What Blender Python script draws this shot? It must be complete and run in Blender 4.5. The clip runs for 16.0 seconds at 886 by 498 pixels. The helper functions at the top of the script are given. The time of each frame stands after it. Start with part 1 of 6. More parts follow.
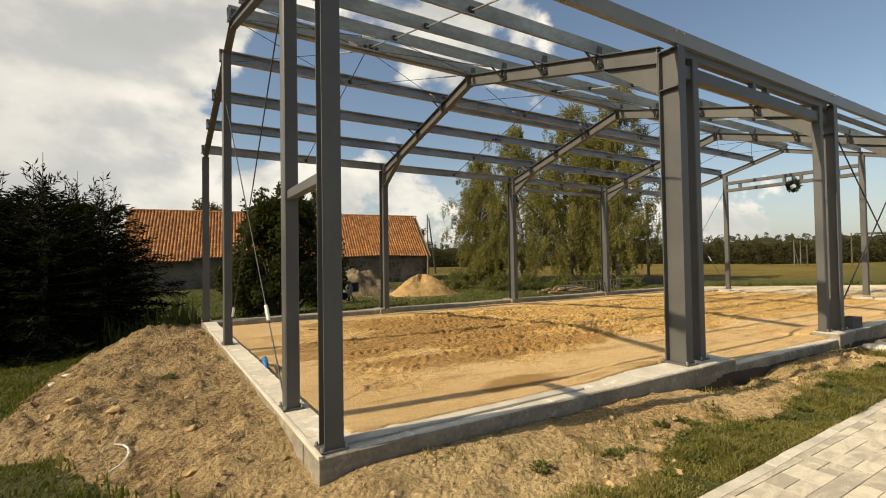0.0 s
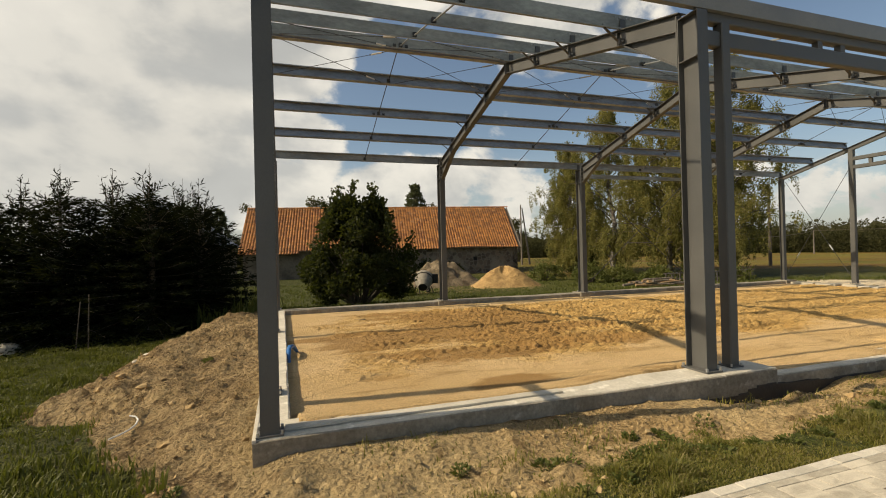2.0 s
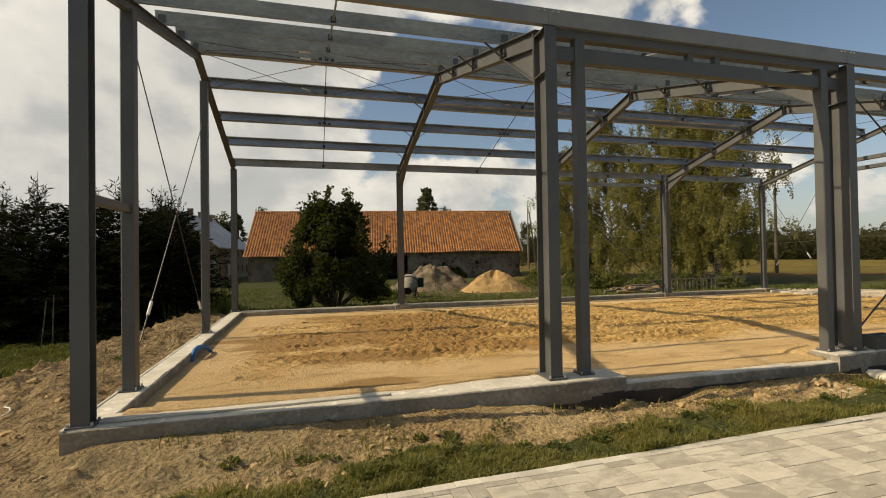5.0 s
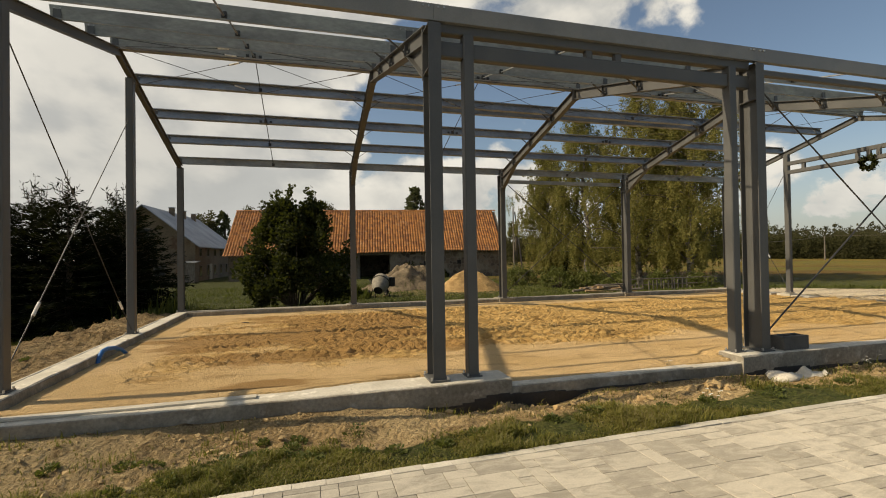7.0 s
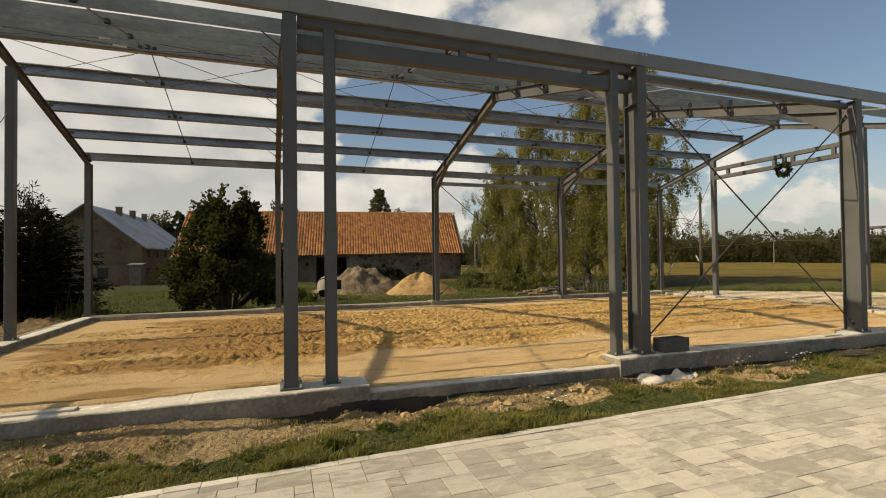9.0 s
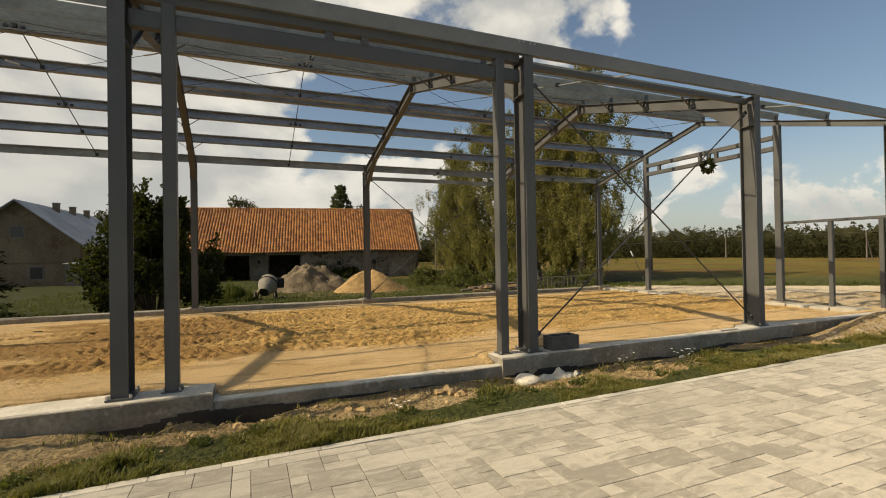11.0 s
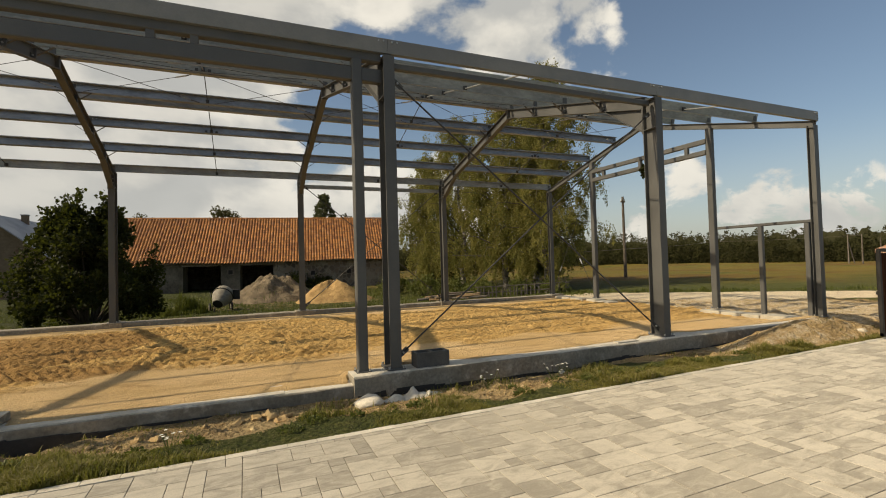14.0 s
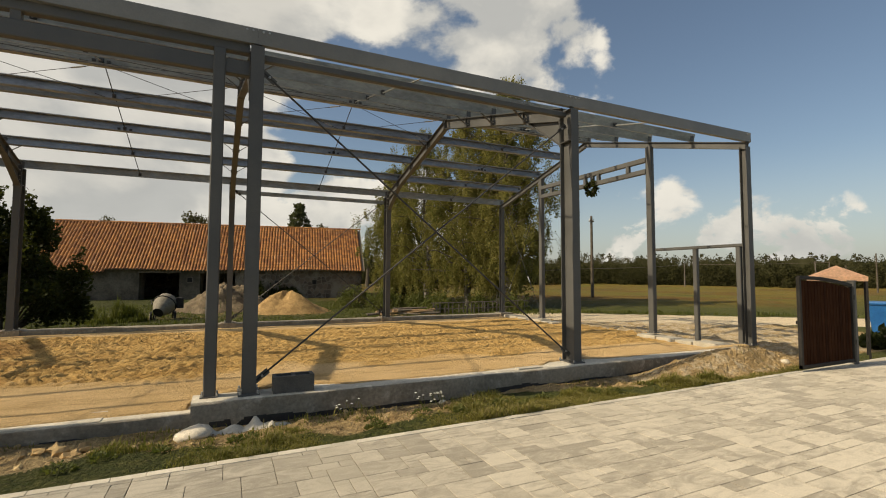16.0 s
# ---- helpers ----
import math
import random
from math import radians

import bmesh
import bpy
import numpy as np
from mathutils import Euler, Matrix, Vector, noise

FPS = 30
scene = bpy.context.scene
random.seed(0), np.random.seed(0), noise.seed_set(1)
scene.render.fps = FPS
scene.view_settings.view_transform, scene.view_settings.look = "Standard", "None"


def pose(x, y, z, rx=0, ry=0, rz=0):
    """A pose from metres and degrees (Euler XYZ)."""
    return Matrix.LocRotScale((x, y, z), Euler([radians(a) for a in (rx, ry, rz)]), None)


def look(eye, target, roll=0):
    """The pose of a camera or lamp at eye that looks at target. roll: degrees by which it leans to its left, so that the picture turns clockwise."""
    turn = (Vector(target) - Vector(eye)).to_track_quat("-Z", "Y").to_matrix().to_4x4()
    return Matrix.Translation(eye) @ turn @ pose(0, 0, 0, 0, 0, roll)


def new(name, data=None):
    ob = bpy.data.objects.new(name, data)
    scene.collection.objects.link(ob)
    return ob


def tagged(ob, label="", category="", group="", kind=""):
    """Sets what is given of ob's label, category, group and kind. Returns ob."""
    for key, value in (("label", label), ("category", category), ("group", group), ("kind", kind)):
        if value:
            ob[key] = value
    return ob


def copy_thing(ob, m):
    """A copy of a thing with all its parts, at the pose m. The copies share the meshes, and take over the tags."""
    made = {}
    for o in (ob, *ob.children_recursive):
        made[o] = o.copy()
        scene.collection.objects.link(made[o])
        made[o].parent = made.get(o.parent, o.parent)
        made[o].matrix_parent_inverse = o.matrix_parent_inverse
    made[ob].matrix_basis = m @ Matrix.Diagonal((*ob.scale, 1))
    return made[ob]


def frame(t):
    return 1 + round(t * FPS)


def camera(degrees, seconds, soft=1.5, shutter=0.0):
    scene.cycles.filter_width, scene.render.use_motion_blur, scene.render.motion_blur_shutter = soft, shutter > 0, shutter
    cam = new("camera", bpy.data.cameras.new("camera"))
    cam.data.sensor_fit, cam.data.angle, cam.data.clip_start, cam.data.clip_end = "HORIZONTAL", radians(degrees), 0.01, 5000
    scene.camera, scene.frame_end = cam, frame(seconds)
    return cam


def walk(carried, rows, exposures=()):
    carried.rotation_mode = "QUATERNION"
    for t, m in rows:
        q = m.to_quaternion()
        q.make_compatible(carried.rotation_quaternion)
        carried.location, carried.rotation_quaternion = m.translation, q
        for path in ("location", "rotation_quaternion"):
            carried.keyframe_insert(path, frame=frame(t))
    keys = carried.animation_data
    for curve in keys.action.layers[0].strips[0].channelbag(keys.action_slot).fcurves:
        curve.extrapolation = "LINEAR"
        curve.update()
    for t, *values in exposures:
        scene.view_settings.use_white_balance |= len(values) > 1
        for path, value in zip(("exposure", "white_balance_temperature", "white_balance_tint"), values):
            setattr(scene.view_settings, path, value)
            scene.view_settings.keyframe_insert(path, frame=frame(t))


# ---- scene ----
cam = camera(87.4, 16.0, soft=1.05)
PATH = [
    (0, (0.096, -0.015, 1.577), (1.136, 1.693, 1.622), -0.9),
    (0.5, (0.433, -0.13, 1.584), (1.391, 1.626, 1.615), -1.0),
    (1, (0.74, -0.338, 1.605), (1.573, 1.48, 1.637), -1.0),
    (1.5, (1.046, -0.472, 1.593), (1.755, 1.398, 1.617), -1.1),
    (2, (1.404, -0.613, 1.614), (2.034, 1.285, 1.627), -1.4),
    (2.5, (1.635, -0.823, 1.635), (2.226, 1.088, 1.658), -1.2),
    (3, (1.902, -0.971, 1.634), (2.482, 0.943, 1.665), -0.9),
    (3.5, (2.246, -1.061, 1.642), (2.817, 0.855, 1.665), -0.8),
    (4, (2.615, -1.227, 1.63), (3.16, 0.697, 1.663), -0.9),
    (6.5, (4.281, -1.642, 1.646), (4.809, 0.286, 1.667), -0.9),
    (7, (4.635, -1.732, 1.623), (5.18, 0.193, 1.648), -0.9),
    (7.5, (4.945, -1.839, 1.624), (5.507, 0.08, 1.665), -0.9),
    (8, (5.284, -1.846, 1.6), (5.876, 0.063, 1.637), -0.8),
    (8.5, (5.603, -1.86, 1.61), (6.233, 0.038, 1.638), -0.7),
    (9, (5.98, -1.95, 1.595), (6.636, -0.06, 1.63), -0.7),
    (9.5, (6.306, -2.006, 1.578), (6.991, -0.127, 1.615), -0.8),
    (10, (6.662, -2.006, 1.562), (7.384, -0.141, 1.579), -0.8),
    (12.5, (8.276, -2.27, 1.571), (9.075, -0.437, 1.598), -1.4),
    (13, (8.645, -2.28, 1.552), (9.435, -0.442, 1.563), -1.8),
    (13.5, (8.94, -2.359, 1.542), (9.719, -0.517, 1.562), -1.9),
    (14, (9.219, -2.45, 1.563), (10.004, -0.612, 1.617), -1.6),
    (14.5, (9.546, -2.447, 1.552), (10.345, -0.615, 1.624), -1.3),
    (15, (9.95, -2.432, 1.541), (10.771, -0.61, 1.619), -0.9),
    (15.5, (10.332, -2.492, 1.555), (11.169, -0.679, 1.666), -0.4),
    (16, (10.784, -2.487, 1.559), (11.627, -0.676, 1.674), 0.2),
]
walk(cam, [(t, look(eye, target, roll)) for t, eye, target, roll in PATH], [(0, 0.17, 7200, 8), (1.5, 0.05, 7200, 8), (3, -0.06, 7200, 8), (4.5, -0.05, 7200, 8), (7, -0.08, 7200, 8), (10, -0.05, 7200, 8), (12.5, -0.06, 7200, 8), (16, -0.10, 7200, 8)])

# ---- light: low sun from the end of the hall, broken cloud ----
SUN = Vector((-1.26, 0.15, 1.0)).normalized()
sun = new("sun", bpy.data.lights.new("sun", "SUN"))
sun.data.energy, sun.data.angle, sun.data.color = 4.9, radians(0.6), (1.0, 0.87, 0.68)
sun.matrix_world = look((0, 0, 0), -SUN)
sun.location = (-30, 4, 24)


def node(tree, kind, values=(), **settings):
    n = tree.nodes.new(kind)
    for key, value in settings.items():
        if key == "op":
            n.operation = value
        elif key == "dims":
            n.noise_dimensions = value
    for key, value in dict(values).items():
        if hasattr(value, "is_linked") or hasattr(value, "links"):
            tree.links.new(value, n.inputs[key])
        else:
            n.inputs[key].default_value = value
    return n


def math_node(tree, op, a, b=0.0, c=0.0):
    return node(tree, "ShaderNodeMath", {0: a, 1: b, 2: c}, op=op).outputs[0]


def spread(tree, v, low, high, to_low=0.0, to_high=1.0):
    n = node(tree, "ShaderNodeMapRange", {0: v, 1: low, 2: high, 3: to_low, 4: to_high})
    n.interpolation_type = "SMOOTHSTEP"
    return n.outputs[0]


def blend(tree, f, a, b, way="MIX"):
    n = tree.nodes.new("ShaderNodeMix")
    n.data_type, n.blend_type = "RGBA", way
    for key, value in ((0, f), (6, a), (7, b)):
        if hasattr(value, "links"):
            tree.links.new(value, n.inputs[key])
        else:
            n.inputs[key].default_value = value if key == 0 else (*value[:3], 1)
    return n.outputs[2]


def noise_of(tree, vector, scale, detail=4.0, rough=0.55, warp=0.0):
    return node(tree, "ShaderNodeTexNoise", {"Vector": vector, "Scale": scale, "Detail": detail, "Roughness": rough, "Distortion": warp}).outputs[0]


# the bank at azimuth 150 thins unseen cloud, added to lower fill on fronts
CLOUDS = [(-16, 18, 27, 0.20), (-4, 38, 24, 0.14), (37, 27, 15, 0.19), (6, 8, 12, 0.10), (24, 7, 9, 0.08), (50, 10, 6, 0.06), (73, 13, 7, 0.05), (14, 19, 12, -0.12), (60, 18, 9, -0.14), (78, 30, 20, -0.20), (150, 40, 75, -0.32), (70, 16, 16, -0.06), (52, 15, 5, -0.08), (56, 8, 9, 0.06), (14, 8, 8, 0.14), (54, 23, 9, -0.09), (37, 27, 9, 0.08)]


def make_sky():
    world = bpy.data.worlds.new("sky")
    scene.world = world
    world.use_nodes = True
    t = world.node_tree
    t.nodes.clear()
    air = t.nodes.new("ShaderNodeTexSky")
    air.sky_type, air.sun_disc = "NISHITA", False
    air.sun_elevation, air.sun_rotation = math.asin(SUN.z), math.atan2(SUN.x, SUN.y)
    air.dust_density, air.ozone_density = 1.6, 1.5
    way = t.nodes.new("ShaderNodeTexCoord").outputs["Generated"]
    xyz = node(t, "ShaderNodeSeparateXYZ", {0: way})
    height = math_node(t, "MAXIMUM", xyz.outputs[2], 0.0)
    tall = node(t, "ShaderNodeVectorMath", {0: way, 1: (1.0, 1.0, 1.45)}, op="MULTIPLY").outputs[0]

    def heap_of(where, detail):
        """Wide noise with rounded heads on it."""
        wide = noise_of(t, where, 2.5, detail, 0.56, 0.2)
        curl = node(t, "ShaderNodeTexNoise", {"Vector": where, "Scale": 7.0, "Detail": 4.0}).outputs["Color"]
        bent = node(t, "ShaderNodeVectorMath", {0: curl, 1: (0.10, 0.10, 0.10), 2: where}, op="MULTIPLY_ADD").outputs[0]
        for scale, gain in ((7.0, -0.13), (15.0, -0.075)):
            head = node(t, "ShaderNodeTexVoronoi", {"Vector": bent, "Scale": scale})
            head.feature = "SMOOTH_F1"
            head.inputs["Smoothness"].default_value = 0.35
            wide = math_node(t, "MULTIPLY_ADD", math_node(t, "SUBTRACT", head.outputs["Distance"], 0.45), gain, wide)
        return wide

    toward = node(t, "ShaderNodeVectorMath", {0: tall, 1: (-0.055, 0.0, 0.065)}, op="ADD").outputs[0]
    billow = heap_of(tall, 9.0)
    sunlit = heap_of(toward, 6.0)

    def bank(azimuth, elevation, low, high):
        a, e = radians(azimuth), radians(elevation)
        aim = (math.sin(a) * math.cos(e), math.cos(a) * math.cos(e), math.sin(e))
        dot = node(t, "ShaderNodeVectorMath", {0: way, 1: aim}, op="DOT_PRODUCT").outputs["Value"]
        return spread(t, dot, math.cos(radians(low)), math.cos(radians(high)))

    # heavier cloud towards the sun, clear blue away from it, fair-weather heaps along the horizon
    cover = math_node(t, "MULTIPLY_ADD", bank(-70, 20, 85, 20), 0.13, billow)
    for azimuth, elevation, wide, gain in CLOUDS:
        cover = math_node(t, "MULTIPLY_ADD", bank(azimuth, elevation, wide, wide * 0.25), gain, cover)
    low = spread(t, height, 0.05, 0.23, 1.0, 0.0)
    cover = math_node(t, "MULTIPLY_ADD", math_node(t, "MULTIPLY", low, spread(t, noise_of(t, tall, 9.0, 6.0, 0.6, 0.3), 0.38, 0.66, -0.06, 0.10)), 1.0, cover)
    mask = spread(t, cover, 0.535, 0.605)
    depth = spread(t, cover, 0.60, 0.86)
    relief = spread(t, math_node(t, "SUBTRACT", billow, sunlit), -0.10, 0.11)
    body = blend(t, relief, (0.60, 0.62, 0.64), (1.05, 1.03, 0.985))
    body = blend(t, math_node(t, "MULTIPLY", depth, 0.45), body, (0.45, 0.468, 0.49))
    # cloud before the sun glows
    body = blend(t, bank(-83, 38, 70, 15), body, blend(t, 1.0, body, (1.28, 1.27, 1.26), "MULTIPLY"))
    # far heaps pale into the haze
    body = blend(t, spread(t, height, 0.02, 0.26, 0.38, 0.0), body, (0.66, 0.69, 0.72))
    haze = math_node(t, "MULTIPLY", spread(t, height, 0.0, 0.24, 0.5, 0.0), 1.0)
    clear = blend(t, haze, air.outputs[0], (4.6, 5.0, 5.4))
    sky = node(t, "ShaderNodeBackground", {"Color": clear, "Strength": 0.115})
    cloud = node(t, "ShaderNodeBackground", {"Color": body, "Strength": 0.88})
    mix = node(t, "ShaderNodeMixShader", {0: math_node(t, "MULTIPLY", mask, 0.96), 1: sky.outputs[0], 2: cloud.outputs[0]})
    out = t.nodes.new("ShaderNodeOutputWorld")
    t.links.new(mix.outputs[0], out.inputs[0])


make_sky()


# ---- materials ----
def surface(name):
    m = bpy.data.materials.new(name)
    m.use_nodes = True
    t = m.node_tree
    return m, t, t.nodes["Principled BSDF"], t.nodes.new("ShaderNodeNewGeometry")


def finish(t, bsdf, colour, rough, height=None, strength=0.3, distance=0.01, grainy=0.0):
    bsdf.inputs["Diffuse Roughness"].default_value = grainy
    for key, value in (("Base Color", colour), ("Roughness", rough)):
        if hasattr(value, "links"):
            t.links.new(value, bsdf.inputs[key])
        else:
            bsdf.inputs[key].default_value = value if key == "Roughness" else (*value[:3], 1)
    if height is not None:
        bump = node(t, "ShaderNodeBump", {"Height": height, "Strength": strength, "Distance": distance})
        t.links.new(bump.outputs[0], bsdf.inputs["Normal"])


def mat(name, a, b, scale=2.0, fine=30.0, rough=0.8, bump=0.3, distance=0.01, metal=0.0, grain=0.25, each=0.0, island=0.0, third=None, stretch=None, spec=0.5):
    """Two colours in large patches, grain over them, relief from the grain; each / island vary whole pieces."""
    m, t, bsdf, geo = surface(name)
    where = geo.outputs["Position"]
    if stretch:
        where = node(t, "ShaderNodeVectorMath", {0: where, 1: stretch}, op="MULTIPLY").outputs[0]
    big = noise_of(t, where, scale, 5.0, 0.6)
    small = noise_of(t, where, fine, 4.0, 0.65)
    colour = blend(t, spread(t, big, 0.32, 0.68), a, b)
    if third:
        colour = blend(t, spread(t, noise_of(t, where, scale * 3.1, 4.0), 0.55, 0.72), colour, third)
    value = spread(t, small, 0.2, 0.8, 1 - grain, 1 + grain)
    if each:
        value = math_node(t, "MULTIPLY", value, spread(t, node(t, "ShaderNodeObjectInfo").outputs["Random"], 0, 1, 1 - each, 1 + each))
    if island:
        value = math_node(t, "MULTIPLY", value, spread(t, geo.outputs["Random Per Island"], 0, 1, 1 - island, 1 + island))
    hsv = node(t, "ShaderNodeHueSaturation", {"Value": value, "Color": colour})
    bsdf.inputs["Metallic"].default_value = metal
    bsdf.inputs["Specular IOR Level"].default_value = spec
    finish(t, bsdf, hsv.outputs[0], spread(t, big, 0.2, 0.8, max(rough - 0.1, 0.05), min(rough + 0.1, 1)), small, bump, distance)
    return m


def leaf_mat(name, a, b, through_light=0.35, rough=0.55, spec=0.25, sap=0.5):
    m, t, bsdf, geo = surface(name)
    colour = blend(t, geo.outputs["Random Per Island"], a, b)
    colour = blend(t, spread(t, noise_of(t, geo.outputs["Position"], 0.7, 3.0), 0.4, 0.7), colour, b)
    finish(t, bsdf, colour, rough)
    bsdf.inputs["Specular IOR Level"].default_value = spec
    glow = node(t, "ShaderNodeBsdfTranslucent", {"Color": blend(t, sap, colour, (0.22, 0.26, 0.03))})
    both = node(t, "ShaderNodeMixShader", {0: through_light, 1: bsdf.outputs[0], 2: glow.outputs[0]})
    t.links.new(both.outputs[0], t.nodes["Material Output"].inputs[0])
    return m


STEEL = mat("grey_painted_steel", (0.070, 0.070, 0.067), (0.092, 0.091, 0.086), 1.2, 60, 0.50, 0.06, 0.002, grain=0.07)
ZINC = mat("galvanised_steel", (0.355, 0.366, 0.358), (0.235, 0.243, 0.240), 3.0, 22, 0.42, 0.05, 0.002, metal=0.55, grain=0.18, stretch=(0.4, 1, 1))
# darker zinc copy that paints the shaded face of the front eave beam
SHADEZINC = mat("shaded_zinc_steel", (0.175, 0.172, 0.158), (0.225, 0.220, 0.202), 1.5, 50, 0.42, 0.06, 0.002, grain=0.08)
BOLT = mat("dull_zinc_bolt", (0.5, 0.5, 0.48), (0.35, 0.35, 0.34), 9, 60, 0.4, 0.1, 0.002, metal=0.7)
ROD = mat("dark_steel_rod", (0.035, 0.035, 0.035), (0.06, 0.058, 0.056), 4, 50, 0.5, 0.1, 0.002, metal=0.3)
CONCRETE = mat("cast_concrete", (0.29, 0.26, 0.205), (0.185, 0.16, 0.12), 2.2, 24, 0.9, 0.6, 0.016, grain=0.25, third=(0.36, 0.325, 0.265))
# pale mortar, also the sunlit look of the footing's top over darker sides
MORTAR_LIT_TOP = mat("pale_mortar_lit_top", (0.60, 0.55, 0.45), (0.46, 0.42, 0.335), 2.2, 30, 0.9, 0.4, 0.008, grain=0.14, third=(0.74, 0.69, 0.58))
# near-black, used only to paint the shade in the trench
TRENCHSHADE = mat("black_trench_shade", (0.018, 0.017, 0.016), (0.035, 0.032, 0.03), 5, 30, 0.65, 0.4, 0.01)
KERB = mat("pale_concrete_kerb", (0.60, 0.55, 0.45), (0.46, 0.42, 0.34), 3, 60, 0.9, 0.3, 0.004, grain=0.12, each=0.08)
PALEBLOCK = mat("pale_cast_block", (0.46, 0.42, 0.335), (0.36, 0.325, 0.255), 3, 40, 0.9, 0.4, 0.006, grain=0.18, each=0.1)
BLOCK = mat("dark_concrete_block", (0.075, 0.072, 0.066), (0.11, 0.105, 0.095), 6, 60, 0.92, 0.5, 0.006)
STONE = mat("pale_field_stone", (0.66, 0.60, 0.49), (0.52, 0.46, 0.36), 4, 30, 0.9, 0.5, 0.01)
CLOD = mat("dry_earth_clod", (0.43, 0.315, 0.155), (0.31, 0.215, 0.100), 5, 40, 0.95, 0.6, 0.01, grain=0.25, island=0.15)
LOAMCLOD = mat("brown_earth_clod", (0.39, 0.270, 0.125), (0.27, 0.180, 0.082), 5, 40, 0.95, 0.6, 0.01, grain=0.25, island=0.28)
HEAP = mat("heaped_sand", (0.44, 0.28, 0.11), (0.30, 0.185, 0.07), 2.5, 12, 0.95, 1.0, 0.06, grain=0.25)
RUBBLE = mat("heaped_earth_rubble", (0.22, 0.165, 0.10), (0.12, 0.09, 0.055), 2.5, 10, 0.95, 1.0, 0.08, grain=0.35, third=(0.06, 0.065, 0.025))
WOOD = mat("brown_stained_slats", (0.046, 0.017, 0.006), (0.029, 0.010, 0.004), 3, 40, 0.8, 0.2, 0.003, each=0.18, stretch=(6, 6, 1), spec=0.05)
RAWWOOD = mat("raw_timber", (0.36, 0.24, 0.12), (0.26, 0.17, 0.09), 4, 40, 0.85, 0.3, 0.004, each=0.15)
GREYWOOD = mat("weathered_timber", (0.20, 0.17, 0.14), (0.12, 0.10, 0.08), 3, 30, 0.9, 0.3, 0.01, stretch=(6, 6, 1))
BARK = mat("dark_bark", (0.07, 0.055, 0.04), (0.12, 0.10, 0.075), 4, 20, 0.95, 0.6, 0.02)
BIRCHBARK = mat("birch_bark", (0.27, 0.245, 0.21), (0.06, 0.05, 0.04), 3.5, 16, 0.85, 0.4, 0.01, stretch=(1, 1, 2.2))
BLUE = mat("blue_plastic", (0.012, 0.10, 0.30), (0.018, 0.13, 0.36), 2, 30, 0.4, 0.05, 0.002)
BLACKMETAL = mat("black_painted_metal", (0.015, 0.014, 0.013), (0.03, 0.028, 0.026), 3, 40, 0.55, 0.05, 0.002, spec=0.2)
PALECLOTH = mat("pale_terracotta_canopy", (0.74, 0.50, 0.34), (0.66, 0.43, 0.29), 2, 20, 0.8, 0.1, 0.005)
DRUM = mat("dusty_mixer_paint", (0.25, 0.225, 0.175), (0.17, 0.15, 0.115), 5, 30, 0.75, 0.3, 0.004, third=(0.2, 0.17, 0.13))
RUBBER = mat("black_rubber", (0.014, 0.014, 0.014), (0.028, 0.027, 0.026), 5, 40, 0.75, 0.2, 0.003)
WHITEPIPE = mat("white_plastic_pipe", (0.72, 0.70, 0.64), (0.60, 0.57, 0.50), 6, 40, 0.5, 0.1, 0.002)
PLASTER = mat("stained_lime_plaster", (0.15, 0.13, 0.098), (0.07, 0.06, 0.045), 0.7, 8, 0.92, 0.4, 0.02, grain=0.3, third=(0.12, 0.10, 0.075))
OLDPLASTER = mat("ochre_grey_render", (0.21, 0.155, 0.098), (0.14, 0.105, 0.068), 0.4, 6, 0.92, 0.3, 0.02, grain=0.22, third=(0.11, 0.065, 0.040))
SLATE = mat("grey_sheet_roof", (0.30, 0.31, 0.33), (0.22, 0.23, 0.245), 0.5, 10, 0.6, 0.2, 0.01, grain=0.1)
# near-black that stands in for the darkness of unlit interiors
UNLITBLACK = mat("painted_unlit_interior", (0.012, 0.011, 0.010), (0.02, 0.018, 0.016), 2, 10, 0.95, 0.1)
DARKGLASS = mat("dim_window_glass", (0.02, 0.022, 0.024), (0.03, 0.03, 0.032), 2, 10, 0.12, 0.02, 0.002)
BIRCHLEAF = leaf_mat("birch_leaf", (0.098, 0.102, 0.032), (0.255, 0.222, 0.070), 0.42, 0.6, 0.15)
SHRUBLEAF = leaf_mat("shrub_leaf", (0.014, 0.020, 0.006), (0.032, 0.037, 0.011), 0.20, 0.6, 0.12)
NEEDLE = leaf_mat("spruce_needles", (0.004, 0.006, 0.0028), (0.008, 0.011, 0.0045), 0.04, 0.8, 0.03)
# far wood leaf colour is lifted to carry the haze of distance
HAZYLEAF = leaf_mat("hazy_far_wood_leaf", (0.072, 0.071, 0.036), (0.098, 0.092, 0.045), 0.5, 0.9, 0.0, 0.06)
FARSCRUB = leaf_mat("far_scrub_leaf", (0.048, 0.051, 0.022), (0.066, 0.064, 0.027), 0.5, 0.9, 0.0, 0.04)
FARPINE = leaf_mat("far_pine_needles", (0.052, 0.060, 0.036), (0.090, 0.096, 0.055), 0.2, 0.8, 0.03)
BLADE = leaf_mat("grass_blade", (0.100, 0.108, 0.019), (0.225, 0.198, 0.048), 0.36)
LAWNBLADE = leaf_mat("lawn_blade", (0.044, 0.056, 0.008), (0.122, 0.120, 0.020), 0.26)
MEADOWBLADE = leaf_mat("rough_grass_blade", (0.042, 0.060, 0.012), (0.110, 0.118, 0.026), 0.25)
DRYBLADE = leaf_mat("dry_grass_blade", (0.13, 0.13, 0.04), (0.26, 0.21, 0.09), 0.25)
WEED = leaf_mat("weed_leaf", (0.058, 0.080, 0.019), (0.125, 0.132, 0.036), 0.3)
PETAL = mat("white_petal", (0.75, 0.74, 0.66), (0.66, 0.64, 0.55), 20, 60, 0.7, 0.05)


